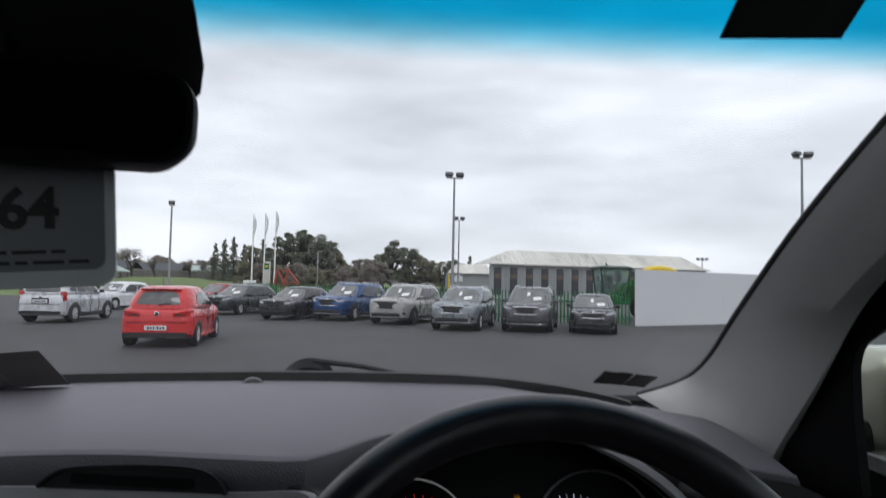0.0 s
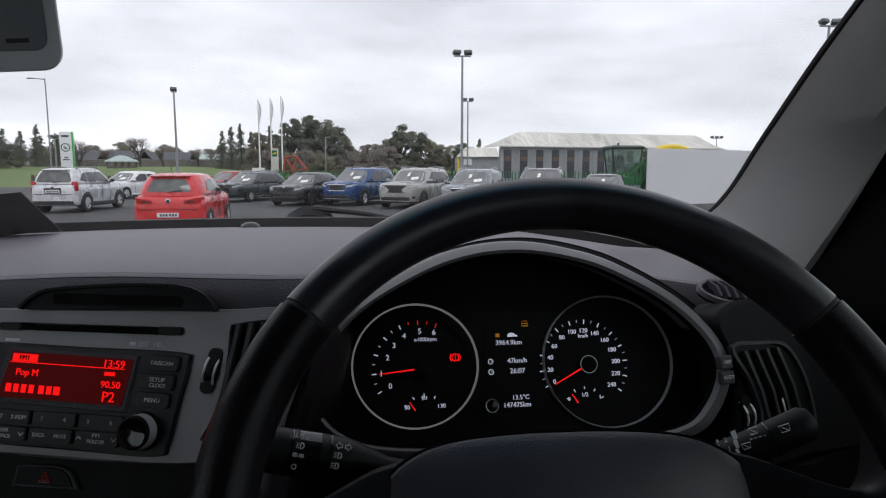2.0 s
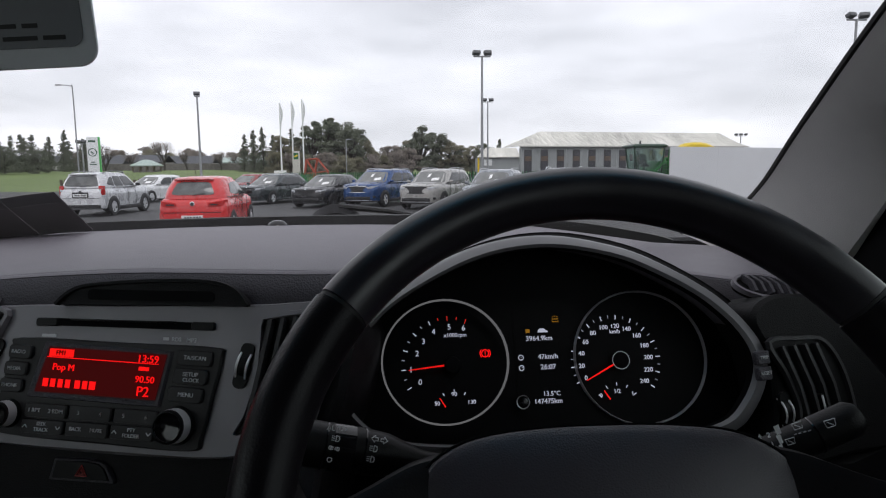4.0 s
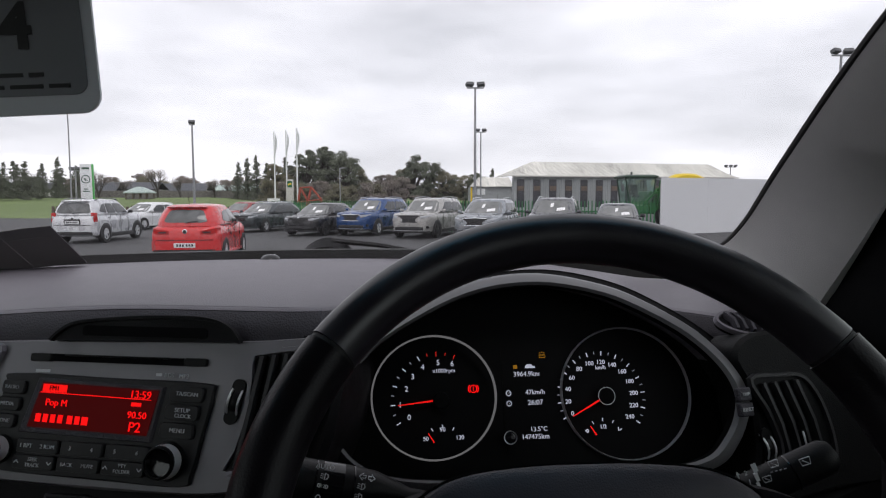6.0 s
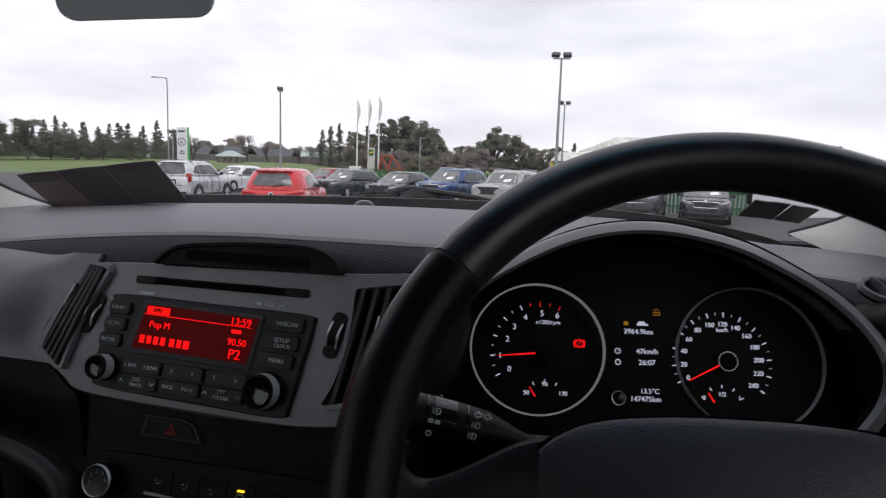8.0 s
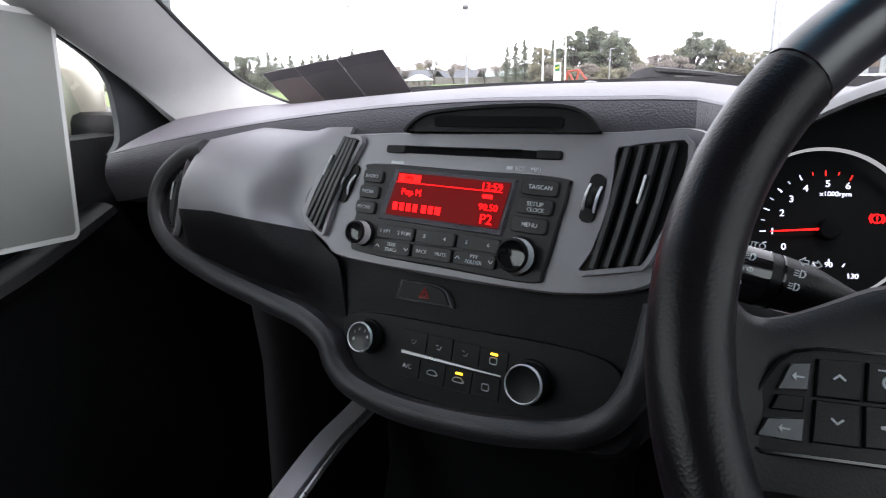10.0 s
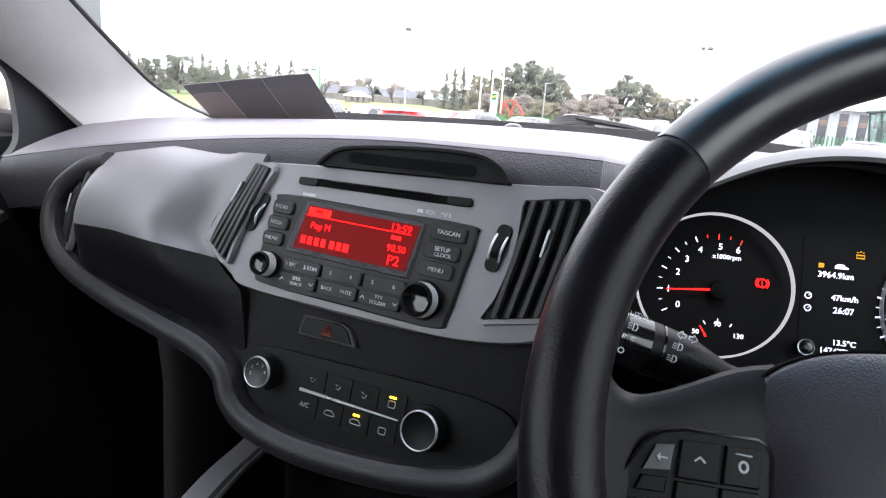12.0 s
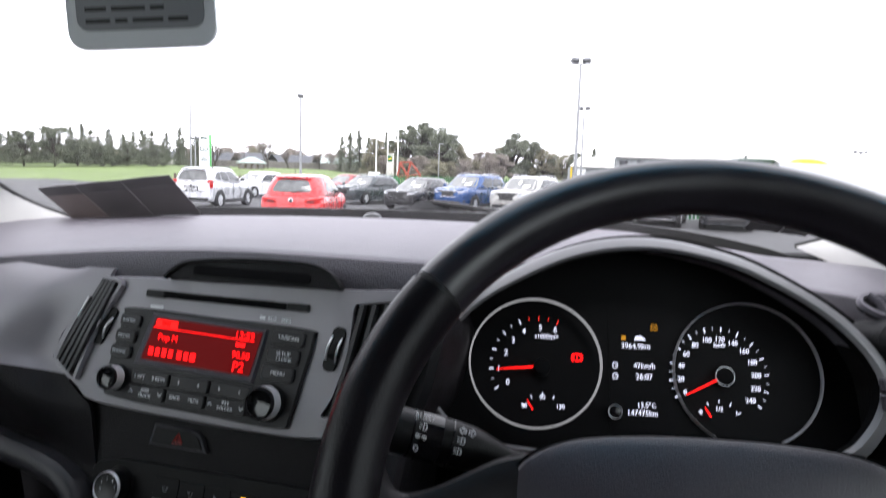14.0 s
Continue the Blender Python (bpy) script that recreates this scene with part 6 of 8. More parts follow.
right_v = [(0.1200, 0.0185), (0.1420, 0.0225), (0.1640, 0.0250), (0.1680, 0.0215)] + bent((0.1690, 0.0100), (0.1500, -0.0600), 8, -0.003) + bent((0.1460, -0.0650), (0.1060, -0.0738), 4) + [(0.1020, -0.0725), (0.1025, -0.0690)] + bent((0.1095, -0.0560), (0.1175, 0.0120), 8, -0.0035)
slats = [((0.1270 + 0.0102 * k, 0.0170 + 0.0012 * k), (0.1130 + 0.0100 * k, -0.0690 + 0.0020 * k)) for k in range(4)]
vent(CON @ T(0, 0, 0.0005), right_v, slats, "tall black air vent between radio and wheel", (0.1420, -0.012, -9))
thumbwheel(CON, 0.1055, -0.0195, -11, "black thumbwheel with bright edges beside the vent")
SV = CON @ T(-0.352, -0.047, -0.010) @ RY(-20)
side_v = curve_through([(0.016, 0.044), (-0.012, 0.024), (-0.025, -0.010), (-0.020, -0.032), (-0.002, -0.044), (0.004, -0.034), (0.002, 0.0), (0.008, 0.026)], 4, True)
vent(SV, [(p.x, p.y) for p in side_v], [((0.004 - 0.006 * k, 0.026 - 0.006 * k), (-0.002 - 0.006 * k, -0.034 + 0.004 * k)) for k in range(3)], "small curved side air vent by the passenger door", (-0.006, 0.004, -6))

# display recess on top of the console
RM = CON @ T(0.024, 0.029, 0)
rec = [(-0.083, -0.004), (-0.072, 0.006), (-0.055, 0.012), (0.0, 0.0165), (0.05, 0.0165), (0.072, 0.010), (0.083, -0.002)]
ob = thing("clock_display_hood", "shallow black display recess under the dash pad", "display", CON @ Vector((0.024, 0.03, 0)))
bm = bmesh.new()
plate(bm, [(p.x, p.y) for p in curve_through(rec, 4)], -0.012, 0.0065, RM)
part("recess", bm, GLOVE_LOW, ob)
bm = bmesh.new()
plate(bm, rounded(0.110, 0.0085, 0.003), 0.0, 0.0078, RM @ T(0.0, 0.0045, 0))
part("display_window", bm, HOOD_BLACK, ob)
bm = bmesh.new()
sweep(bm, [RM @ Vector((p.x, p.y, 0.008)) for p in curve_through(rec, 5)], [(-0.0015, -0.004), (0.0015, -0.004), (0.0012, 0.0015), (-0.0012, 0.0015)], up=RM.to_3x3() @ Vector((0, 0, 1)))
part("lip", bm, PAD_DARK, ob)

# ---- radio ----
radio = thing("car_radio", "black car radio with a lit red display, buttons and two knobs", "radio", CON @ Vector((0, 0, 0)))
bm = bmesh.new()
face = curve_through([(-0.090, -0.003), (0.0, -0.0045), (0.080, -0.006), (0.088, -0.014), (0.083, -0.045), (0.077, -0.077), (0.068, -0.086), (0.0, -0.0845), (-0.089, -0.081), (-0.1045, -0.074), (-0.1025, -0.045), (-0.097, -0.012)], 4, True)
plate(bm, [(p.x, p.y) for p in face], -0.004, 0.004, CON, 0.0015)
part("faceplate", bm, RADIO_BLACK, radio)
bm = bmesh.new()
plate(bm, [(-0.066, -0.006), (0.048, -0.010), (0.041, -0.054), (-0.077, -0.050)], 0.003, 0.0062, CON, 0.002)
part("screen_bezel", bm, PAD_FACE, radio)
bm = bmesh.new()
plate(bm, [(-0.060, -0.0095), (0.0435, -0.0130), (0.037, -0.0485), (-0.0685, -0.0455)], 0.005, 0.0067, CON)
screen = part("screen", bm, SCREEN, radio, "glowing red display")
SCR = CON @ T(-0.012, -0.029, 0.0072) @ RZ(-1.8)
bm = bmesh.new()
box(bm, (0.0215, 0.0062, 0.0006), SCR @ T(-0.0365, 0.0135, 0))
tab = part("tab", bm, SCREEN_TAB, screen)
lettering("FM1", 0.0052, SCR @ T(-0.0365, 0.0135, 0.0005), HOOD_BLACK, tab)
bm = bmesh.new()
box(bm, (0.098, 0.0007, 0.0006), SCR @ T(0.0, 0.0098, 0))
part("line", bm, SCREEN_TXT, screen)
lettering("13:59", 0.0085, SCR @ T(0.0395, 0.0130), SCREEN_TXT, screen)
lettering("90.50", 0.0075, SCR @ T(0.0390, -0.0030), SCREEN_TXT, screen)
lettering("P2", 0.0110, SCR @ T(0.0385, -0.0125), SCREEN_TXT, screen)
lettering("Pop M", 0.0075, SCR @ T(-0.0330, 0.0020), SCREEN_TXT, screen)
for i, w in enumerate((0.006, 0.0055, 0.0055, 0.0055, 0.006, 0.0055, 0.007)):
    bm = bmesh.new()
    box(bm, (w * 0.75, 0.0065, 0.0006), SCR @ T(-0.047 + 0.0066 * i + (0.002 if i > 3 else 0), -0.0105, 0))
    part("bar", bm, SCREEN_TXT, screen)
bm = bmesh.new()
box(bm, (0.0085, 0.003, 0.0006), SCR @ T(0.037, 0.0055, 0))
part("bar", bm, SCREEN_TXT, screen)
# disc slot
bm = bmesh.new()
plate(bm, rounded(0.150, 0.0062, 0.0028, c=(0.0, 0.0)), -0.004, 0.0022, CON @ T(0.0, 0.0105) @ RZ(-0.3), 0.001)
slot = part("disc_slot", bm, HOOD_BLACK, radio)
for u in (-0.069, 0.069):
    bm = bmesh.new()
    plate(bm, rounded(0.020, 0.0066, 0.002), 0.0, 0.0034, CON @ T(u, 0.0105), 0.001)
    part("eject_button", bm, BLACK, slot)
bm = bmesh.new()
box(bm, (0.094, 0.0014, 0.003), CON @ T(0.0, 0.0128, 0.003), 0.0005, 1)
part("slot_lip", bm, BLACK, slot)
lettering("MP3", 0.0050, CON @ T(0.0595, -0.0012, 0.0003), PRINT, radio)
lettering("RDS", 0.0046, CON @ T(0.0465, -0.0008, 0.0003), PRINT, radio)
for u, w in ((0.0375, 0.005), (-0.067, 0.013)):
    bm = bmesh.new()
    box(bm, (w, 0.0024, 0.0006), CON @ T(u, -0.0005, 0.0003))
    part("bar", bm, PRINT, radio)
# side buttons
for i, (wd, sz) in enumerate((("RADIO", 0.0042), ("MEDIA", 0.0042), ("PHONE", 0.0042))):
    m = CON @ T(-0.0865 - 0.0022 * i, -0.0145 - 0.0135 * i, 0.004) @ RZ(-2)
    bm = bmesh.new()
    plate(bm, rounded(0.0210, 0.0110, 0.003), 0, 0.0030, m, 0.001)
    b = part("button", bm, RADIO_BLACK, radio)
    lettering(wd, sz, m @ T(-0.0005, 0, 0.0033), PRINT_DIM, b)
for i, (wd, sz) in enumerate((("TA/SCAN", 0.0046), ("SETUP", 0.0047), ("MENU", 0.0047))):
    m = CON @ T(0.0665 - 0.0025 * i, -0.0150 - 0.0142 * i, 0.004) @ RZ(-2)
    bm = bmesh.new()
    plate(bm, rounded(0.0290, 0.0120, 0.003), 0, 0.0030, m, 0.001)
    b = part("button", bm, RADIO_BLACK, radio)
    lettering(wd, sz, m @ T(0.001, 0.0015 if wd == "SETUP" else 0, 0.0033), PRINT, b)
    if wd == "SETUP":
        lettering("CLOCK", 0.0042, m @ T(0.002, -0.0028, 0.0033), PRINT, b)
keys = [[("1 RPT", "2 RDM"), ("3", "4"), ("5", "6")], [("SEEK", "TRACK"), ("BACK", "MUTE"), ("PTY", "FOLDER")]]
for r_ in range(2):
    for c_ in range(3):
        m = CON @ T(-0.0560 + 0.0390 * c_ - 0.0015 * r_, -0.0605 - 0.0125 * r_ - 0.0006 * c_, 0.004) @ RZ(-1.2)
        bm = bmesh.new()
        plate(bm, rounded(0.0370, 0.0108, 0.002), 0, 0.0034, m, 0.001)
        b = part("button", bm, RADIO_BLACK, radio)
        k = keys[r_][c_]
        if r_ == 0:
            lettering(k[0], 0.0045, m @ T(-0.0095, 0, 0.0037), PRINT, b)
            lettering(k[1], 0.0045, m @ T(0.0095, 0, 0.0037), PRINT, b)
        elif c_ == 1:
            lettering(k[0], 0.0041, m @ T(-0.0090, 0, 0.0037), PRINT, b)
            lettering(k[1], 0.0041, m @ T(0.0090, 0, 0.0037), PRINT, b)
        else:
            lettering(k[0], 0.0040, m @ T(0, 0.0022, 0.0037), PRINT, b)
            lettering(k[1], 0.0040, m @ T(0, -0.0022, 0.0037), PRINT, b)
            for s in (-1, 1):
                bm = bmesh.new()
                for q in (-1, 1):
                    box(bm, (0.0030, 0.0007, 0.0005), m @ T(s * 0.0145 + q * 0.0010, 0, 0.0036) @ RZ(q * s * 50))
                part("arrow", bm, PRINT, b)


def knob(parent, m, r, h, ring_mat, cap_mat, ridges=0, name="knob"):
    bm = bmesh.new()
    cyl(bm, r * 1.18, r * 1.12, 0.003, m @ T(0, 0, 0.0015), 32)
    base = part(name, bm, BLACK, parent)
    bm = bmesh.new()
    seg = 56 if ridges else 36

    def turned(prof):
        return [[m @ Vector((p[0] * (1 + (0.018 * (i % 2) if ridges else 0)) * math.cos(2 * math.pi * i / seg), p[0] * (1 + (0.018 * (i % 2) if ridges else 0)) * math.sin(2 * math.pi * i / seg), p[1])) for p in prof] for i in range(seg + 1)]
    inner = 0.82 if ridges else 0.90
    loft(bm, turned([(r * inner, h - 0.0004), (r * (inner + 0.04), h + 0.0006), (r * 0.97, h), (r, h - 0.0018)]))
    part("ring", bm, BLACK if ridges else ring_mat, base)
    bm = bmesh.new()
    loft(bm, turned([(r, h - 0.0018), (r * 1.04, 0.003)]))
    part("skirt", bm, ring_mat if ridges else BLACK, base)
    bm = bmesh.new()
    loft(bm, [[m @ Vector((p[0] * math.cos(2 * math.pi * i / 30), p[0] * math.sin(2 * math.pi * i / 30), p[1])) for p in ((0.0002, h - 0.0022), (r * 0.6, h - 0.0018), (r * inner * 1.01, h - 0.0006))] for i in range(31)])
    part("cap", bm, cap_mat, base)
    return base


knob(radio, CON @ T(-0.091, -0.064, 0.004), 0.0098, 0.013, KNOB_SILVER, GLOSSBLACK, 1)
knob(radio, CON @ T(0.056, -0.067, 0.004), 0.0128, 0.014, KNOB_SILVER, GLOSSBLACK, 1)

# ---- hazard switch ----
hz = thing("hazard_switch", "black hazard warning switch with a red triangle", "switch", CON @ Vector((-0.02, -0.106, -0.01)))
HM = CON @ T(-0.0280, -0.1075, -0.012)
bm = bmesh.new()
plate(bm, [(-0.027, 0.0085), (0.006, 0.0095), (0.016, 0.0075), (0.022, 0.0035), (0.0285, -0.0085), (-0.030, -0.0085)], 0.0, 0.004, HM, 0.0015)
part("housing", bm, PAD_FACE, hz)
bm = bmesh.new()
plate(bm, [(-0.0245, 0.0068), (0.005, 0.0075), (0.014, 0.0058), (0.019, 0.0025), (0.0245, -0.0068), (-0.0270, -0.0068)], 0.003, 0.0050, HM, 0.001)
part("button", bm, BLACK, hz)
bm = bmesh.new()
sweep(bm, [HM @ Vector((0.0055 * math.cos(a), 0.0055 * math.sin(a) - 0.001, 0.0058)) for a in (math.pi / 2, math.pi * 7 / 6, math.pi * 11 / 6)], ring_section(0.0007, 0.0005, 5), closed=True, up=HM.to_3x3() @ Vector((0, 0, 1)))
sweep(bm, [HM @ Vector((0.0026 * math.cos(a), 0.0026 * math.sin(a) - 0.001, 0.0058)) for a in (math.pi / 2, math.pi * 7 / 6, math.pi * 11 / 6)], ring_section(0.0005, 0.0005, 5), closed=True, up=HM.to_3x3() @ Vector((0, 0, 1)))
part("triangle", bm, mat("dull_red_print", (0.48, 0.045, 0.035), 0.5, vary=0.0), hz)

# ---- climate panel ----
ACM = CON @ T(0, 0, -0.010)
ac = thing("climate_panel", "black climate control panel with two ringed knobs and lit amber lamps", "climate control", ACM @ Vector((0, -0.165, 0)))
bm = bmesh.new()
plate(bm, [(p.x, p.y) for p in curve_through([(-0.103, -0.136), (0.0, -0.130), (0.11, -0.130), (0.140, -0.142), (0.135, -0.165), (0.110, -0.183), (0.04, -0.193), (-0.03, -0.194), (-0.072, -0.188), (-0.096, -0.172)], 5, True)], -0.004, 0.002, ACM, 0.001)
part("panel", bm, BLACK, ac)
kn = knob(ac, ACM @ T(-0.0790, -0.1525, 0.002), 0.0130, 0.015, KNOB_SILVER, KNOB_FACE)
for i in range(5):
    a = radians(200 - 48 * i)
    lettering(str(i), 0.0045, ACM @ T(-0.0790, -0.1525, 0.0150) @ T(0.0072 * math.cos(a), 0.0072 * math.sin(a)), PRINT_DIM, kn)
kn = knob(ac, ACM @ T(0.0735, -0.1600, 0.002), 0.0150, 0.016, KNOB_SILVER, BLACK)
for s, mt in ((1, mat("red_mark", (0.35, 0.02, 0.02), 0.5, vary=0)), (-1, mat("blue_mark", (0.03, 0.06, 0.28), 0.5, vary=0))):
    bm = bmesh.new()
    sweep(bm, [ACM @ Vector((0.0735 + s * 0.0102 * math.cos(a), -0.1600 + 0.0102 * math.sin(a), 0.0150)) for a in [-0.5 + 0.25 * i for i in range(5)]], [(-0.0008, -0.0003), (0.0008, -0.0003), (0.0008, 0.0003), (-0.0008, 0.0003)], up=ACM.to_3x3() @ Vector((0, 0, 1)))
    part("temperature_arc", bm, mt, kn)
bm = bmesh.new()
sweep(bm, [ACM @ Vector((-0.043 + 0.092 * f, -0.1585 - 0.0022 * f, 0.003)) for f in [i / 6 for i in range(7)]], [(-0.0012, -0.001), (0.0012, -0.001), (0.0012, 0.001), (-0.0012, 0.001)], up=ACM.to_3x3() @ Vector((0, 0, 1)), scale=lambda f: 1 - 0.6 * f)
part("bright_strip", bm, SATIN, ac)
for i in range(4):
    for r_ in range(2):
        u, v = (-0.032 + 0.0245 * i - 0.004 * r_), (-0.1485 - 0.0006 * i - 0.0215 * r_)
        m = ACM @ T(u, v, 0.002)
        bm = bmesh.new()
        plate(bm, rounded(0.0238, 0.0175, 0.001), 0, 0.0010, m, 0.0003)
        b = part("button", bm, BLACK, ac)
        if r_ == 1 and i == 0:
            lettering("A/C", 0.0055, m @ T(0, 0, 0.0013), PRINT_DIM, b)
        elif r_ == 1 and i < 3:
            bm = bmesh.new()
            sweep(bm, [m @ Vector((p.x, p.y, 0.0013)) for p in curve_through([(-0.0045, -0.0015, 0), (-0.003, 0.0016, 0), (0.002, 0.0018, 0), (0.0045, -0.0002, 0), (0.0045, -0.0018, 0)], 3, True)], ring_section(0.0004, 0.0003, 4), closed=True, up=m.to_3x3() @ Vector((0, 0, 1)))
            part("icon", bm, PRINT_DIM, b)
        elif r_ == 1 or i == 3:
            bm = bmesh.new()
            sweep(bm, [m @ Vector((p[0], p[1], 0.0013)) for p in rounded(0.006, 0.005, 0.001, 2)], ring_section(0.0004, 0.0003, 4), closed=True, up=m.to_3x3() @ Vector((0, 0, 1)))
            part("icon", bm, PRINT_DIM, b)
        else:
            bm = bmesh.new()
            sweep(bm, [m @ Vector(p) for p in ((-0.002, -0.0013, 0.0013), (0.0005, -0.002, 0.0013), (0.002, 0.0013, 0.0013))], ring_section(0.0005, 0.0003, 4))
            sweep(bm, [m @ Vector(p) for p in ((-0.003, 0.0005 + 0.001 * i, 0.0013), (-0.0008, 0.0012, 0.0013))], ring_section(0.0005, 0.0003, 4))
            part("icon", bm, PRINT_DIM, b)
        if (r_ == 0 and i == 3) or (r_ == 1 and i == 2):
            bm = bmesh.new()
            box(bm, (0.0062, 0.0017, 0.0012), m @ T(0.0005, 0.0053, 0.0018), 0.0004, 1)
            part("indicator_lamp", bm, LED_AMBER, b, "lit amber lamp")

# ---- lower centre tunnel, sockets ----
tun = thing("centre_tunnel", "black lower centre console with bright side edge and power socket", "console", P(-0.25, 0.6, 0.5))
bm = bmesh.new()
rows = []
for y, z, hw in ((0.62, 1.055, 0.135), (0.58, 1.02, 0.13), (0.57, 0.93, 0.125), (0.52, 0.86, 0.12), (0.3, 0.80, 0.12), (0.0, 0.78, 0.12), (-0.3, 0.78, 0.12)):
    cx = -0.225
    rows.append([P(cx - hw, y + 0.05, 0.40), P(cx - hw, y + 0.01, z - 0.03), P(cx - hw + 0.015, y, z), P(cx, y - 0.004, z + 0.004), P(cx + hw - 0.015, y, z), P(cx + hw, y + 0.01, z - 0.03), P(cx + hw, y + 0.05, 0.40)])
loft(bm, rows)
thicken(bm, 0.004)
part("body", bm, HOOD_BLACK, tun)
bm = bmesh.new()
sweep(bm, curve_through([P(-0.360, 0.575, 0.990), P(-0.365, 0.53, 0.984), P(-0.370, 0.45, 0.975), P(-0.374, 0.25, 0.93)], 5), [(-0.013, -0.004), (0.013, -0.004), (0.011, 0.002), (0.0, 0.004), (-0.011, 0.002)])
part("edge_trim", bm, TRIM, tun, "satin grey edge strip")
bm = bmesh.new()
sweep(bm, curve_through([P(-0.341, 0.575, 0.992), P(-0.346, 0.53, 0.986), P(-0.351, 0.45, 0.977), P(-0.355, 0.25, 0.932)], 5), ring_section(0.0022, 0.003, 6))
part("bright_bead", bm, SATIN, tun, "thin bright bead")
SK = plane_frame(-0.225, 0.545, 0.985, -11, 15)
for u, txt in ((-0.055, "12V"),):
    bm = bmesh.new()
    cyl(bm, 0.016, 0.014, 0.012, SK @ T(u, 0, 0.004), 24, 0.002)
    k_ = part("power_socket", bm, BLACK, tun)
    lettering("12V", 0.0065, SK @ T(u, 0, 0.0108), PRINT_DIM, k_)

# ---- instrument cluster ----
ins_ = thing("instrument_cluster", "hooded instrument cluster with two white-lit dials and red needles", "instrument cluster", KLU @ Vector((0, 0, 0)))
CAMF = (-0.15, -0.025)


lip_pts = [(-0.184, -0.005), (-0.176, -0.040), (-0.138, -0.063), (-0.06, -0.070), (0.05, -0.071), (0.142, -0.064), (0.174, -0.044), (0.190, -0.012), (0.181, 0.018), (0.149, 0.051), (0.102, 0.079), (0.062, 0.095), (0.008, 0.104), (-0.046, 0.099), (-0.097, 0.080), (-0.152, 0.045)]
lips = [Vector((p.x, p.y)) for p in curve_through([(*p, 0) for p in lip_pts], 5, True)]
cxy = Vector((0.0, 0.015))
REACH = 0.050


def grown(p, k):
    v = Vector(p) - cxy
    return cxy + v + v.normalized() * k


def back_pt(p):
    """where the lining meets the dial plate, spread a little outwards"""
    q = Vector(CAMF) + (p - Vector(CAMF)) * 1.12
    return grown(q, 0.012)


bm = bmesh.new()
plate(bm, [back_pt(p) for p in lips], -0.03, 0.0, KLU)
part("dial_plate", bm, DIAL_FACE, ins_)
bm = bmesh.new()
rows = []
for i in range(len(lips) + 1):
    p = lips[i % len(lips)]
    w_ = 0.009 + 0.005 * max(0.0, min(1.0, (p.x - 0.05) / 0.1))
    e, g1, g2, g3 = grown(p, w_ * 0.3), grown(p, w_ * 1.1), grown(p, w_ * 1.1 + 0.004), grown(p, w_ * 1.1 + 0.008)
    b_ = back_pt(p)
    rows.append([KLU @ Vector((b_.x, b_.y, -0.002)), KLU @ Vector((p.x, p.y, REACH * 0.8)), KLU @ Vector((p.x, p.y, REACH)), KLU @ Vector((e.x, e.y, REACH + 0.003)), KLU @ Vector((g1.x, g1.y, REACH - 0.002)), KLU @ Vector((g2.x, g2.y, REACH - 0.009)), KLU @ Vector((g3.x, g3.y, REACH - 0.03)), KLU @ Vector((g3.x, g3.y, -0.06))])
loft(bm, [r[:3] for r in rows])
part("hood_inside", bm, HOOD_BLACK, ins_)
bm = bmesh.new()
loft(bm, [r[2:] for r in rows])
part("hood_rim", bm, HOOD_RIM, ins_, "soft grey rim of the hood")
# hood running forward into the pad
bm = bmesh.new()
rows = []
top_pts = sorted([p for p in lips if p.y > 0.02], key=lambda p: p.x)
for p in top_pts:
    o = grown(p, 0.015 + 0.006 * max(0.0, min(1.0, (p.x - 0.05) / 0.1)))
    a = KLU @ Vector((o.x, o.y, REACH - 0.022))
    b = KLU @ Vector((o.x, o.y, -0.05))
    far = Vector((a.x * 1.03 + 0.006, 0.90, 1.268 - 0.010 * max(0.0, min(1.0, (a.x - 0.2) / 0.1)) + Z0))
    rows.append([a, b + Vector((0, 0, -0.004)), b.lerp(far, 0.45) + Vector((0, 0, -0.004)), far])
loft(bm, rows)
thicken(bm, 0.004)
part("hood_top", bm, PAD, ins_)

# dials


def dial_ring(c, r, material, w=0.012, t=0.0016):
    bm = bmesh.new()
    sweep(bm, [KLU @ Vector((c[0] + r * math.cos(2 * math.pi * i / 64), c[1] + r * 0.97 * math.sin(2 * math.pi * i / 64), w)) for i in range(64)], ring_section(t, 0.004, 8), closed=True, up=KLU.to_3x3() @ Vector((0, 0, 1)))
    return part("dial_ring", bm, material, ins_)


def tick(parent, c, r, a, ln, th, material):
    bm = bmesh.new()
    box(bm, (ln, th, 0.0004), KLU @ T(c[0], c[1], 0.0008) @ RZ(a) @ T(r, 0, 0))
    part("tick", bm, material, parent)


tc = (-0.0915, 0.001)
ring = dial_ring((-0.0925, 0.0045), 0.0600, DIAL_RING, t=0.0009)
tach = ring
TD = ((-0.1165, -0.014), (-0.125, -0.002), (-0.1185, 0.013), (-0.112, 0.0245), (-0.102, 0.0335), (-0.0865, 0.0375), (-0.0725, 0.036))
for i in range(7):
    a = 208 - 23.4 * i
    tick(tach, (-0.0875, 0.0015), 0.0445, a, 0.0045, 0.0009, DIAL_WHITE if i < 5 else DIAL_RED)
    if i < 6:
        tick(tach, (-0.0875, 0.0015), 0.0450, a - 11.7, 0.0028, 0.0008, DIAL_SOFT if i < 4 else DIAL_RED)
    lettering(str(i), 0.0075, KLU @ T(*TD[i], 0.0006), DIAL_WHITE, tach)
lettering("x1000rpm", 0.0054, KLU @ T(-0.081, 0.0295, 0.0006), DIAL_WHITE, tach)
sc = (0.081, -0.001)
spd = dial_ring((0.1030, 0.002), 0.0672, DIAL_RIM, w=0.001, t=0.0009)
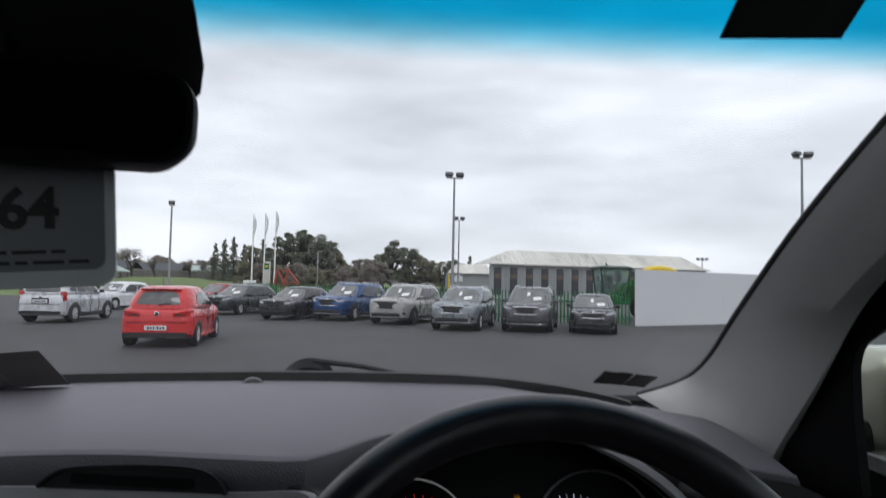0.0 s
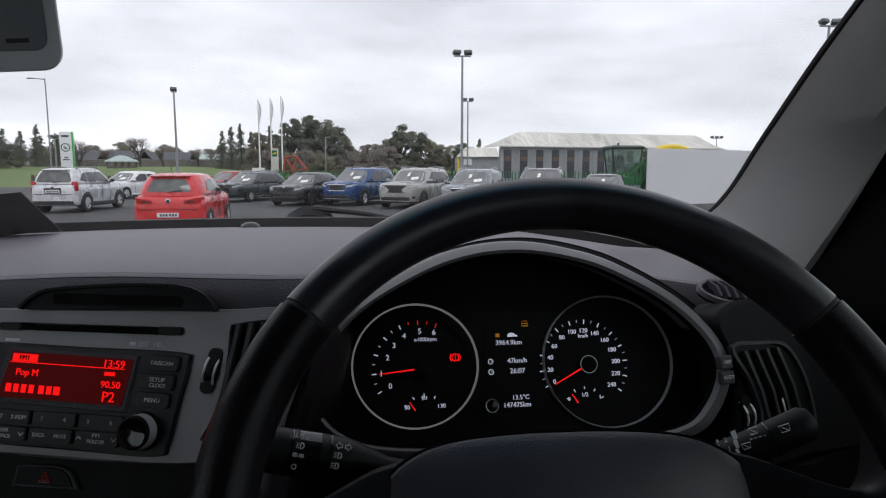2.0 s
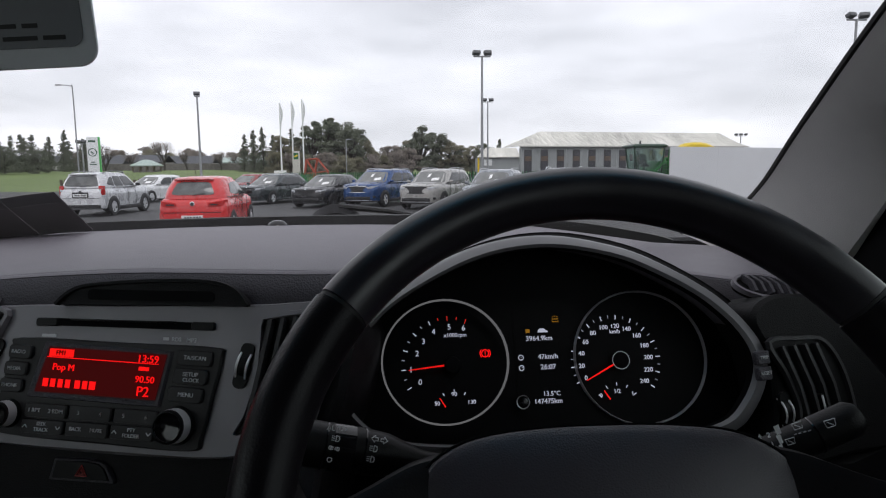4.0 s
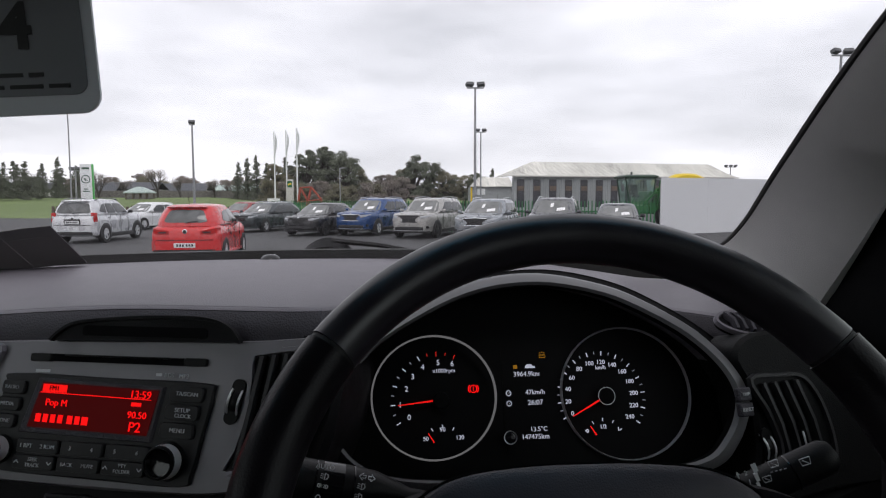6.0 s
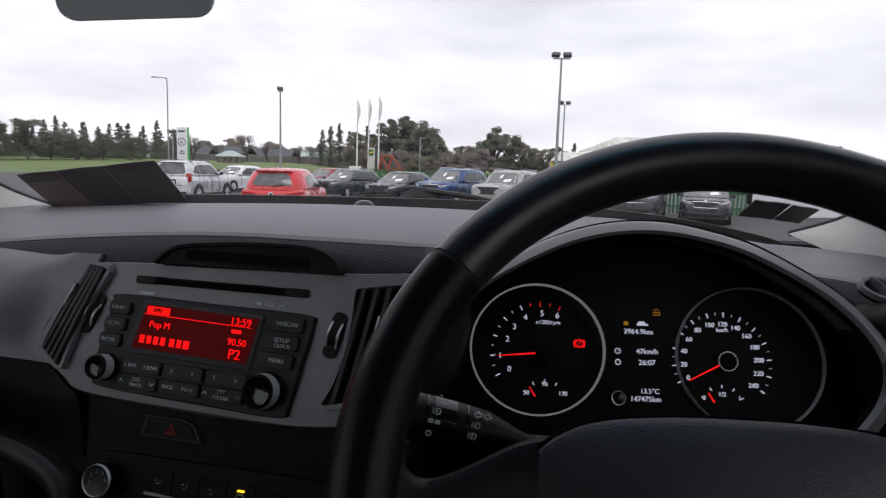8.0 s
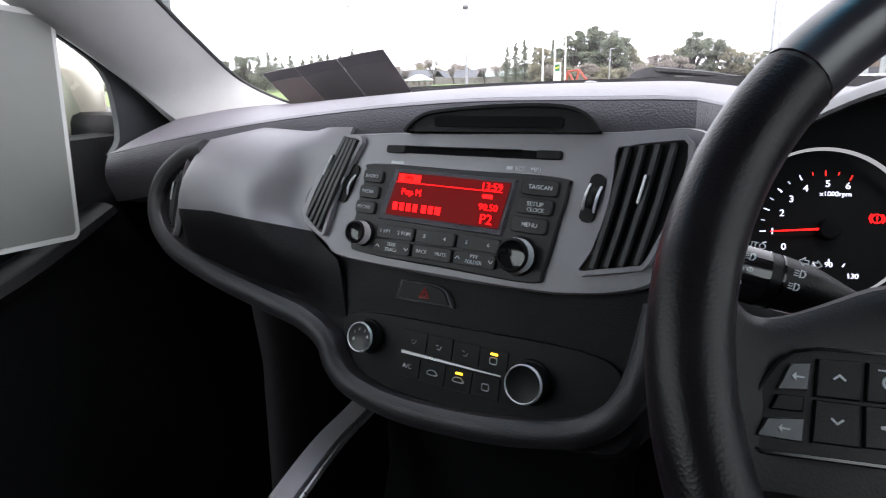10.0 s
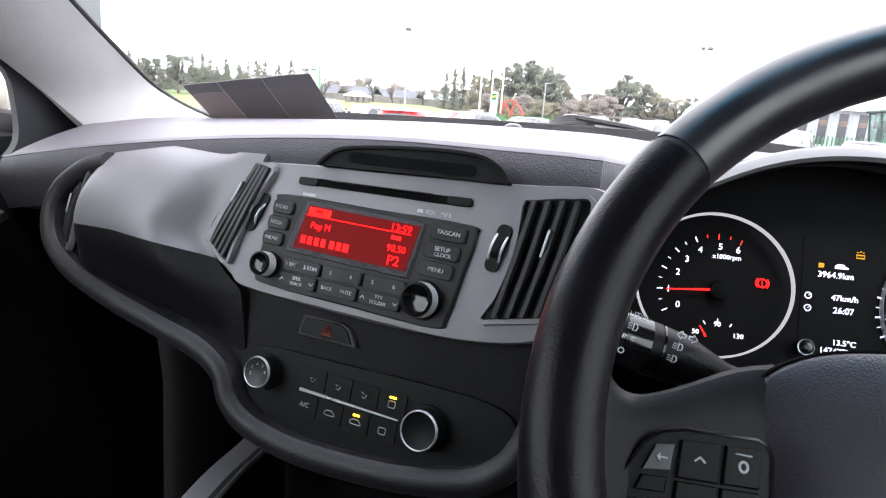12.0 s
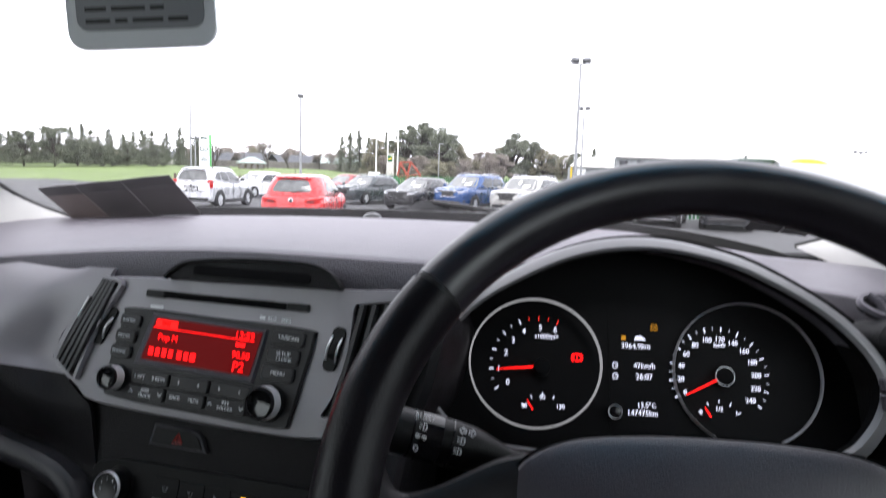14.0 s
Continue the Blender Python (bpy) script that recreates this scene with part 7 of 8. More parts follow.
for i in range(25):
    a = 206 - 10.1 * i
    tick(spd, (0.0775, -0.0015), 0.0435 if i % 2 == 0 else 0.0440, a, 0.0045 if i % 2 == 0 else 0.0028, 0.0010 if i % 2 == 0 else 0.0007, DIAL_WHITE if i % 2 == 0 else DIAL_SOFT)
    if i % 2 == 0:
        lettering(str(i * 10), 0.0062, KLU @ T(sc[0], sc[1], 0.0006) @ T(-0.004 + 0.0345 * math.cos(radians(a)), -0.0005 + 0.0345 * math.sin(radians(a))), DIAL_WHITE, spd)
lettering("km/h", 0.0054, KLU @ T(0.0795, 0.0275, 0.0006), DIAL_WHITE, spd)


def needle(parent, c, a, r0, r1, wd):
    bm = bmesh.new()
    m = KLU @ T(c[0], c[1], 0.004) @ RZ(a)
    wd *= 0.75
    plate(bm, [(r0, -wd), (r1, -wd * 0.5), (r1, wd * 0.5), (r0, wd)], 0, 0.0016, m, 0.0003)
    part("needle", bm, NEEDLE, parent)


needle(tach, tc, 185.5, 0.001, 0.036, 0.0011)
needle(spd, sc, 207, 0.006, 0.040, 0.0011)
for c, mt in ((tc, HOOD_BLACK), (sc, HOOD_BLACK)):
    bm = bmesh.new()
    cyl(bm, 0.0085, 0.0075, 0.006, KLU @ T(c[0] + (0.0 if c is sc else 0.006), c[1], 0.005), 28, 0.001)
    part("hub", bm, mt, tach if c is tc else spd)
bm = bmesh.new()
sweep(bm, [KLU @ Vector((sc[0] + 0.0085 * math.cos(2 * math.pi * i / 28), sc[1] + 0.0085 * math.sin(2 * math.pi * i / 28), 0.006)) for i in range(28)], ring_section(0.0004, 0.0004, 6), closed=True, up=KLU.to_3x3() @ Vector((0, 0, 1)))
part("hub_ring", bm, SATIN, spd)
# small gauges
for par, c, labs in ((tach, (-0.0845, -0.040), (("50", -0.0165, 0.0055), ("90", 0.0, 0.0135), ("130", 0.0165, 0.0055))), (spd, (0.0760, -0.040), (("0", -0.0165, 0.0060), ("1/2", 0.0, 0.0095), ("1", 0.0155, 0.0065)))):
    for t_, du, dv in labs:
        lettering(t_, 0.0056, KLU @ T(c[0] + du, c[1] + dv, 0.0006), DIAL_WHITE, par)
    for k in range(5):
        a = 150 - 30 * k
        tick(par, (c[0], c[1] - 0.004), 0.0205, a, 0.0030, 0.0008, DIAL_WHITE)
    needle(par, (c[0] - 0.008, c[1] + 0.0005), 122, 0.002, 0.012, 0.0008)
# red brake warning
bm = bmesh.new()
BM_ = KLU @ T(-0.0525, 0.0110, 0.001)
sweep(bm, [BM_ @ Vector((0.0034 * math.cos(2 * math.pi * i / 20), 0.0034 * math.sin(2 * math.pi * i / 20), 0)) for i in range(20)], ring_section(0.0005, 0.0003, 5), closed=True, up=KLU.to_3x3() @ Vector((0, 0, 1)))
for s in (0, 180):
    sweep(bm, [BM_ @ RZ(s) @ Vector((0.0050 * math.cos(a), 0.0050 * math.sin(a), 0)) for a in [-0.8 + 0.2 * i for i in range(9)]], ring_section(0.0005, 0.0003, 5), up=KLU.to_3x3() @ Vector((0, 0, 1)))
box(bm, (0.0008, 0.0026, 0.0004), BM_ @ T(0, 0.0006, 0))
box(bm, (0.0008, 0.0008, 0.0004), BM_ @ T(0, -0.0018, 0))
part("brake_warning", bm, WARN_RED, ins_, "lit red brake warning lamp")
# centre read-out
disp = bmesh.new()
plate(disp, rounded(0.052, 0.108, 0.003), 0, 0.0006, KLU @ T(0.003, 0.001, 0))
disp = part("trip_display", disp, DIAL_FACE, ins_)
for t_, sz, du, dv in (("3964.9km", 0.0068, 0.000, 0.0235), ("47km/h", 0.0066, 0.0075, 0.0055), ("26:07", 0.0070, 0.0070, -0.0045), ("13.5°C", 0.0062, 0.0085, -0.0300), ("147475km", 0.0066, 0.0045, -0.0370)):
    lettering(t_, sz, KLU @ T(du + 0.002, dv, 0.001), DIAL_WHITE, disp)
bm = bmesh.new()
for du, dv in ((-0.0175, 0.0055), (-0.0175, -0.0045)):
    sweep(bm, [KLU @ Vector((du + 0.0024 * math.cos(2 * math.pi * i / 14), dv + 0.0024 * math.sin(2 * math.pi * i / 14), 0.001)) for i in range(14)], ring_section(0.0004, 0.0003, 4), closed=True, up=KLU.to_3x3() @ Vector((0, 0, 1)))
    box(bm, (0.0016, 0.0004, 0.0003), KLU @ T(du + 0.0006, dv + 0.0004, 0.001) @ RZ(40))
part("icon", bm, DIAL_WHITE, disp)
bm = bmesh.new()
plate(bm, [(-0.0050, -0.0012), (0.0052, -0.0012), (0.0050, 0.0004), (0.0030, 0.0008), (0.0016, 0.0026), (-0.0030, 0.0026), (-0.0048, 0.0008)], 0.0007, 0.0011, KLU @ T(0.0060, 0.0305, 0))
part("car_icon", bm, DIAL_WHITE, disp)
bm = bmesh.new()
box(bm, (0.0040, 0.0036, 0.0004), KLU @ T(-0.0090, 0.0310, 0.0008))
part("icon", bm, WARN_AMBER, disp)
bm = bmesh.new()
WM = KLU @ T(0.0195, 0.0415, 0.001)
sweep(bm, [WM @ Vector(p) for p in ((-0.003, -0.002, 0), (0.003, -0.002, 0), (0.003, 0.0005, 0), (-0.003, 0.0005, 0))], ring_section(0.0005, 0.0003, 4), closed=True, up=KLU.to_3x3() @ Vector((0, 0, 1)))
for k in (-1, 0, 1):
    box(bm, (0.0012, 0.0008, 0.0004), WM @ T(k * 0.0022, 0.0026 + (0.0007 if k == 0 else 0), 0))
part("washer_warning", bm, WARN_AMBER, ins_, "lit amber washer fluid lamp")
bm = bmesh.new()
cyl(bm, 0.0058, 0.0050, 0.012, KLU @ T(-0.0205, -0.0365, 0.006), 24, 0.001)
kb = part("trip_knob", bm, GLOSSBLACK, ins_)
bm = bmesh.new()
sweep(bm, [KLU @ Vector((-0.0205 + 0.0060 * math.cos(2 * math.pi * i / 24), -0.0365 + 0.0060 * math.sin(2 * math.pi * i / 24), 0.011)) for i in range(24)], ring_section(0.0005, 0.0005, 5), closed=True, up=KLU.to_3x3() @ Vector((0, 0, 1)))
part("ring", bm, SATIN, kb)

# ---- panel right of the cluster: trip buttons, vents ----
RP = plane_frame(0.372, 0.535, 1.19, 14, 16)
rp = thing("dash_end_panel", "black dash end panel beside the driver door", "dash panel", RP @ Vector((0, 0, 0)))
bm = bmesh.new()
plate(bm, [(p.x, p.y) for p in curve_through([(-0.040, 0.056), (0.0, 0.072), (0.10, 0.055), (0.16, 0.01), (0.16, -0.075), (0.05, -0.085), (-0.035, -0.085), (-0.030, -0.03), (-0.030, 0.02)], 4, True)], -0.10, -0.008, RP, 0.004)
part("panel", bm, PAD_DARK, rp)
bm = bmesh.new()
plate(bm, [(p.x, p.y) for p in curve_through([(-0.045, -0.088), (0.05, -0.088), (0.16, -0.079), (0.16, -0.16), (0.05, -0.165), (-0.05, -0.16)], 4, True)], -0.10, -0.012, RP, 0.006)
part("knee_panel", bm, BLACK, rp, "black knee panel")
tb = thing("trip_buttons", "pair of black trip and reset buttons by the cluster", "button", RP @ Vector((-0.052, 0.0, 0)))
for t_, dv in (("TRIP", 0.008), ("RESET", -0.006)):
    m = RP @ T(-0.045, dv + 0.007, -0.004)
    bm = bmesh.new()
    plate(bm, rounded(0.0150, 0.0125, 0.002), 0, 0.006, m, 0.0015)
    b = part("button", bm, PAD_FACE, tb)
    lettering(t_, 0.0046, m @ T(0, 0, 0.0064), PRINT, b)
rv = curve_through([(-0.034, 0.022), (0.0, 0.023), (0.030, 0.018), (0.048, -0.015), (0.050, -0.060), (0.020, -0.066), (-0.010, -0.060), (-0.012, -0.035), (-0.020, -0.008)], 4, True)
vent(RP @ T(0, 0.006, -0.004), [(p.x, p.y) for p in rv], [((-0.022 + 0.013 * k, 0.017), (-0.004 + 0.013 * k, -0.058)) for k in range(4)], "tall curved black air vent at the dash end", (0.012, -0.040, 6), PAD_MID)
thumbwheel(RP @ T(0, 0, -0.004), -0.0245, -0.036, 4, "black thumbwheel with bright edges at the dash end")
# small oval demister vent in the pad; paler blades paint in light from above
DV = plane_frame(0.368, 0.60, 1.254, 12, 58) @ RZ(-14)
vent(DV, [(0.034 * math.cos(2 * math.pi * i / 28), 0.017 * math.sin(2 * math.pi * i / 28)) for i in range(28)], [((-0.022 + 0.009 * k, 0.011), (-0.016 + 0.009 * k, -0.011)) for k in range(5)], "small oval black demister vent in the dash pad", edge=PAD, blade=PAD_FACE)

# ---- steering wheel ----
wheel = thing("steering_wheel", "black leather steering wheel with buttons and a bright oval badge", "steering wheel", WHL @ Vector((0, 0, 0)))
RM_, rs = 0.1735, 0.0150
sec = ring_section(rs, rs * 1.12, 16)


def rim_arc(a0, a1, n):
    return [WHL @ Vector((RM_ * math.cos(radians(a0 + (a1 - a0) * i / n)), RM_ * math.sin(radians(a0 + (a1 - a0) * i / n)), 0)) for i in range(n + 1)]


for nm, a0, a1, mt, k in (("rim_top", 35.6, 143.0, LEATHER_TOP, 1.0), ("rim_left", 144.0, 262, LEATHER_RIM, 1.035), ("rim_right", 34.6, -82, LEATHER_RIM, 1.035), ("rim_bottom", 262.6, 277.4, LEATHER_TOP, 1.0)):
    bm = bmesh.new()
    sweep(bm, rim_arc(a0, a1, 44), [(s[0] * k, s[1] * k) for s in sec], up=WHL.to_3x3() @ Vector((0, 0, 1)))
    part(nm, bm, mt, wheel)
for a in (143.5, 35.1, 262.3, 277.7):
    bm = bmesh.new()
    sweep(bm, rim_arc(a - 0.35, a + 0.35, 2), ring_section(rs * 0.97, rs * 1.09, 14), up=WHL.to_3x3() @ Vector((0, 0, 1)))
    part("seam", bm, RUBBER, wheel)
# spokes with button pods
SP_TOP = ((0.090, 0.030), (0.106, 0.026), (0.124, 0.0175), (0.137, 0.0115), (0.148, 0.0085), (0.156, 0.0120), (0.163, 0.026), (0.168, 0.048))
SP_LOW = (-0.066, -0.060, -0.057, -0.056, -0.057, -0.060, -0.068, -0.084)


def pod_frame(s):
    """Plane of the button pod on one side, sloping from the rim down to the hub."""
    return WHL @ T(s * 0.127, 0, -0.0255) @ RY(-10 * s) @ T(-s * 0.127, 0, 0)


def flat(bm, pts, w0, w1, s, inset=0.0006):
    plate(bm, [(s * p[0], p[1]) for p in pts], w0, w1, pod_frame(-s), inset)
    return bm


for s in (-1, 1):
    bm = bmesh.new()
    rows = []
    for (u, top), low in zip([(p.x, p.y) for p in curve_through([(p[0], p[1], 0) for p in SP_TOP], 3)], [p.y for p in curve_through([(p[0], q, 0) for p, q in zip(SP_TOP, SP_LOW)], 3)]):
        k = max(0.0, (u - 0.09) / 0.078)
        h = -0.033 + 0.037 * k ** 1.3
        top, low = [-0.018 + (v + 0.018) * (0.313 - h) / 0.305 for v in (top, low)]
        row = []
        for f, dh in ((0, -0.030), (0.0, -0.010), (0.03, -0.004), (0.10, -0.0008), (0.25, 0), (0.5, 0.0006), (0.75, 0), (0.92, -0.002), (1.0, -0.010), (1.0, -0.030)):
            row.append(WHL @ Vector((s * u, top + (low - top) * f, h + dh)))
        rows.append(row)
    loft(bm, rows)
    thicken(bm, 0.002)
    part("spoke", bm, LEATHER, wheel)
    bm = bmesh.new()
    sweep(bm, curve_through([WHL @ Vector((s * 0.055, -0.075, -0.040)), WHL @ Vector((s * 0.065, -0.115, -0.026)), WHL @ Vector((s * 0.085, -0.155, 0.0))], 5), [(-0.016, -0.006), (0.016, -0.006), (0.012, 0.007), (-0.012, 0.007)], up=WHL.to_3x3() @ Vector((0, 0, 1)))
    part("lower_spoke", bm, SATIN, wheel)
    pod = [(-0.1535, -0.016), (-0.149, -0.007), (-0.1435, 0.0020), (-0.138, 0.0065), (-0.131, 0.0085), (-0.106, 0.0100), (-0.1025, 0.0085), (-0.1010, 0.005), (-0.1015, -0.021), (-0.1035, -0.0245), (-0.107, -0.0255), (-0.148, -0.0270), (-0.152, -0.0255), (-0.154, -0.021)]
    pod = [(p[0] * 1.09 + 0.0105, p[1] * 1.09 - 0.011) for p in pod]
    bm = flat(bmesh.new(), pod, 0.002, 0.0142, -s, 0.0008)
    pd = part("button_pod", bm, BLACK, wheel)
    bm = bmesh.new()
    sweep(bm, [pod_frame(s) @ Vector((-s * p[0], p[1], 0.0138)) for p in pod], ring_section(0.0010, 0.0010, 6), closed=True, up=WHL.to_3x3() @ Vector((0, 0, 1)))
    part("pod_edge", bm, GLOSSBLACK, pd)
    keys_ = (("silver", [(-0.1400, 0.0020), (-0.1335, 0.0030), (-0.1345, -0.0060), (-0.1440, -0.0070)]),
             ("silver", [(-0.1470, -0.0165), (-0.1355, -0.0150), (-0.1360, -0.0225), (-0.1500, -0.0225)]),
             ("black", [(-0.1440, -0.0085), (-0.1355, -0.0080), (-0.1360, -0.0130), (-0.1460, -0.0135)]),
             ("up", [(-0.1315, 0.0050), (-0.1180, 0.0060), (-0.1190, -0.0070), (-0.1325, -0.0075)]),
             ("down", [(-0.1325, -0.0085), (-0.1190, -0.0080), (-0.1195, -0.0215), (-0.1335, -0.0220)]),
             ("ring", [(-0.1165, 0.0060), (-0.1045, 0.0068), (-0.1055, -0.0062), (-0.1175, -0.0068)]),
             ("speaker", [(-0.1178, -0.0080), (-0.1056, -0.0074), (-0.1062, -0.0205), (-0.1183, -0.0212)]))
    for kind, q in keys_:
        q = [(p[0] * 1.09 + 0.0105, p[1] * 1.09 - 0.011) for p in q]
        bm = flat(bmesh.new(), q, 0.013, 0.0158, -s, 0.0007)
        b = part("button", bm, mat("dull_silver_key", (0.060, 0.061, 0.064), 0.40, metal=0.4, vary=0.15) if kind == "silver" else BLACK, pd)
        c_ = sum((Vector(p) for p in q), Vector((0, 0))) / 4
        m = pod_frame(s) @ T(-s * c_.x, c_.y, 0.0160)
        bm = bmesh.new()
        if kind == "silver":
            box(bm, (0.0028, 0.0006, 0.0003), m @ T(-s * 0.001, 0, 0))
            plate(bm, [(-0.0018, 0), (-0.0004, -0.0015), (-0.0004, 0.0015)], 0, 0.0003, m)
        elif kind in ("up", "down"):
            for k in (-1, 1):
                box(bm, (0.0028, 0.0007, 0.0003), m @ T(k * 0.0009, 0.0005, 0) @ RZ((1 if kind == "up" else -1) * -k * 40))
        elif kind == "ring":
            sweep(bm, [m @ Vector((0.0015 * math.cos(2 * math.pi * i / 14), 0.0018 * math.sin(2 * math.pi * i / 14), 0)) for i in range(14)], ring_section(0.0005, 0.0003, 4), closed=True, up=WHL.to_3x3() @ Vector((0, 0, 1)))
            box(bm, (0.0060, 0.0005, 0.0003), m @ T(0, 0.0042, 0))
        elif kind == "speaker":
            plate(bm, [(-0.0018, -0.0006), (-0.0006, -0.0006), (0.0010, -0.0019), (0.0010, 0.0019), (-0.0006, 0.0006), (-0.0018, 0.0006)], 0, 0.0003, m)
        if len(bm.verts):
            part("icon", bm, PRINT_DIM, b)
        else:
            bm.free()
# airbag cover
half = [(0.0, 0.0515), (0.03, 0.0510), (0.062, 0.0480), (0.082, 0.0420), (0.097, 0.0310), (0.1015, 0.015), (0.1010, 0.0), (0.0990, -0.027), (0.085, -0.073), (0.05, -0.099), (0.0, -0.106)]
cover = half + [(-p[0], p[1]) for p in half[-2:0:-1]]
cv = [(p.x, p.y - 0.004) for p in curve_through(cover, 3, True)]
bm = bmesh.new()
rows = []
for k, h in ((1.0, -0.060), (1.0, -0.0358), (0.993, -0.0338), (0.975, -0.0326), (0.90, -0.0302), (0.75, -0.0272), (0.5, -0.0240), (0.25, -0.0222), (0.02, -0.0218)):
    rows.append([WHL @ Vector((p[0] * k, -0.015 + (p[1] + 0.015) * k, h)) for p in cv])
loft(bm, rows, closed_rows=True, cap=True)
part("airbag_cover", bm, LEATHER_HUB, wheel, "grained black airbag cover")
bm = bmesh.new()
sweep(bm, [WHL @ Vector((p[0] * 1.008, p[1] * 1.008, -0.0365)) for p in cv], ring_section(0.0008, 0.0030, 6), closed=True, up=WHL.to_3x3() @ Vector((0, 0, 1)))
part("seam_groove", bm, HOOD_BLACK, wheel)
bm = bmesh.new()
EM = WHL @ T(-0.0050, -0.0140, -0.0225) @ Matrix.Diagonal((1.15, 1.15, 1, 1))
rows = [[EM @ Vector((p[0] * math.cos(2 * math.pi * i / 40), p[0] * 0.54 * math.sin(2 * math.pi * i / 40), p[1])) for p in ((0.0255, -0.002), (0.0255, 0.001), (0.0248, 0.0020), (0.0236, 0.0014), (0.0232, 0.0))] for i in range(41)]
loft(bm, rows)
bd = part("oval_badge", bm, KNOB_SILVER, wheel, "plain bright oval badge ring")
bm = bmesh.new()
cyl(bm, 0.0234, 0.0234, 0.003, EM @ Matrix.Diagonal((1, 0.54, 1, 1)), 36)
part("badge_field", bm, GLOSSBLACK, bd)
for u, w_ in ((-0.0105, 0.0072), (0.0, 0.0036), (0.0105, 0.0072)):
    bm = bmesh.new()
    box(bm, (w_, 0.0135, 0.0016), EM @ T(u, 0, 0.0016), 0.0006, 1)
    part("bar", bm, BADGE_SATIN, bd)

# steering column shroud and stalks
col = thing("steering_column", "black steering column shroud with two control stalks", "steering column", P(0.11, 0.42, 1.12))
bm = bmesh.new()
rows = []
for f in [i / 6 for i in range(7)]:
    c = WHL @ Vector((0, -0.01 - 0.015 * f, -0.065 - 0.135 * f))
    rows.append([c + Vector((x, 0, z)) for x, z in [(0.070 * math.cos(2 * math.pi * i / 16), 0.050 * math.sin(2 * math.pi * i / 16)) for i in range(16)]])
loft(bm, rows, closed_rows=True, cap=True)
part("shroud", bm, HOOD_BLACK, col)


def stalk(name, p0, p1, prof, bands):
    """A stalk from p0 to p1; prof: (fraction, radius) along it; bands: grooves between its turning sleeves."""
    a, b = P(*p0), P(*p1)
    bm = bmesh.new()
    n = 28

    def radius(f):
        for (f0, r0), (f1, r1) in zip(prof, prof[1:]):
            if f <= f1:
                return r0 + (r1 - r0) * (f - f0) / max(1e-6, f1 - f0)
        return prof[-1][1]
    sweep(bm, [a.lerp(b, i / n) for i in range(n + 1)], ring_section(1.0, 1.0, 16), scale=radius)
    ob = part(name, bm, BLACK, col)
    for f, w_ in bands:
        bm = bmesh.new()
        d = (b - a).normalized()
        c = a.lerp(b, f)
        sweep(bm, [c - d * w_ / 2, c + d * w_ / 2], ring_section(radius(f) * 1.035, radius(f) * 1.035, 18))
        part("sleeve", bm, GLOSSBLACK, ob)
    return ob


def icon_at(x, z, y, depth, slope):
    """a pose facing the driver, for a mark seen at x, z in the plane y, set nearer by depth"""
    k = (y - depth) / y
    return Matrix.Translation(P(x * k, y - depth, 1.372 + (z - 1.372) * k)) @ RX(68) @ RZ(slope)


def lamp_icon(bm, m, w, side):
    sweep(bm, [m @ Vector(p) for p in ((0, -w * 0.4, 0), (side * w * 0.35, -w * 0.28, 0), (side * w * 0.45, 0, 0), (side * w * 0.35, w * 0.28, 0), (0, w * 0.4, 0))], ring_section(0.00035, 0.0003, 4), closed=True, up=m.to_3x3() @ Vector((0, 0, 1)))
    for k in (-1, 0, 1):
        box(bm, (w * 0.42, 0.0004, 0.0003), m @ T(-side * w * 0.36, k * w * 0.25, 0))


st1 = stalk("light_stalk", (0.034, 0.352, 1.196), (-0.070, 0.336, 1.2245), ((0, 0.0055), (0.22, 0.0060), (0.42, 0.0125), (0.55, 0.0135), (0.97, 0.0135), (1.0, 0.011)), ((0.56, 0.0010), (0.675, 0.013), (0.77, 0.0010)))
lettering("AUTO", 0.0040, icon_at(-0.0380, 1.2275, 0.34, 0.0145, -10), PRINT, st1)
for x, z, kind in ((-0.0385, 1.2215, "lamp"), (-0.0400, 1.2155, "twin"), (-0.0430, 1.2085, "o"), (-0.0130, 1.2200, "arrow"), (-0.0165, 1.2145, "lamp"), (-0.0185, 1.2080, "lamp")):
    m = icon_at(x, z, 0.34, 0.0150, -12)
    bm = bmesh.new()
    if kind == "arrow":
        for q in (-1, 1):
            sweep(bm, [m @ Vector((q * p[0], p[1], 0)) for p in ((0.0008, -0.0008), (0.0024, -0.0008), (0.0024, -0.0019), (0.0046, 0.0), (0.0024, 0.0019), (0.0024, 0.0008), (0.0008, 0.0008))], ring_section(0.00035, 0.0003, 4), closed=True, up=m.to_3x3() @ Vector((0, 0, 1)))
    elif kind == "o":
        sweep(bm, [m @ Vector((0.0013 * math.cos(2 * math.pi * i / 12), 0.0013 * math.sin(2 * math.pi * i / 12), 0)) for i in range(12)], ring_section(0.0003, 0.0003, 4), closed=True, up=m.to_3x3() @ Vector((0, 0, 1)))
    elif kind == "twin":
        lamp_icon(bm, m @ T(-0.0018, 0), 0.0026, -1)
        lamp_icon(bm, m @ T(0.0018, 0), 0.0026, 1)
    else:
        lamp_icon(bm, m, 0.0044, 1)
    part("icon", bm, PRINT, st1)
bm = bmesh.new()
box(bm, (0.018, 0.010, 0.014), Matrix.Translation(P(0.016, 0.338, 1.199)) @ RY(15), 0.004)
part("stalk_boot", bm, TRIM, col)

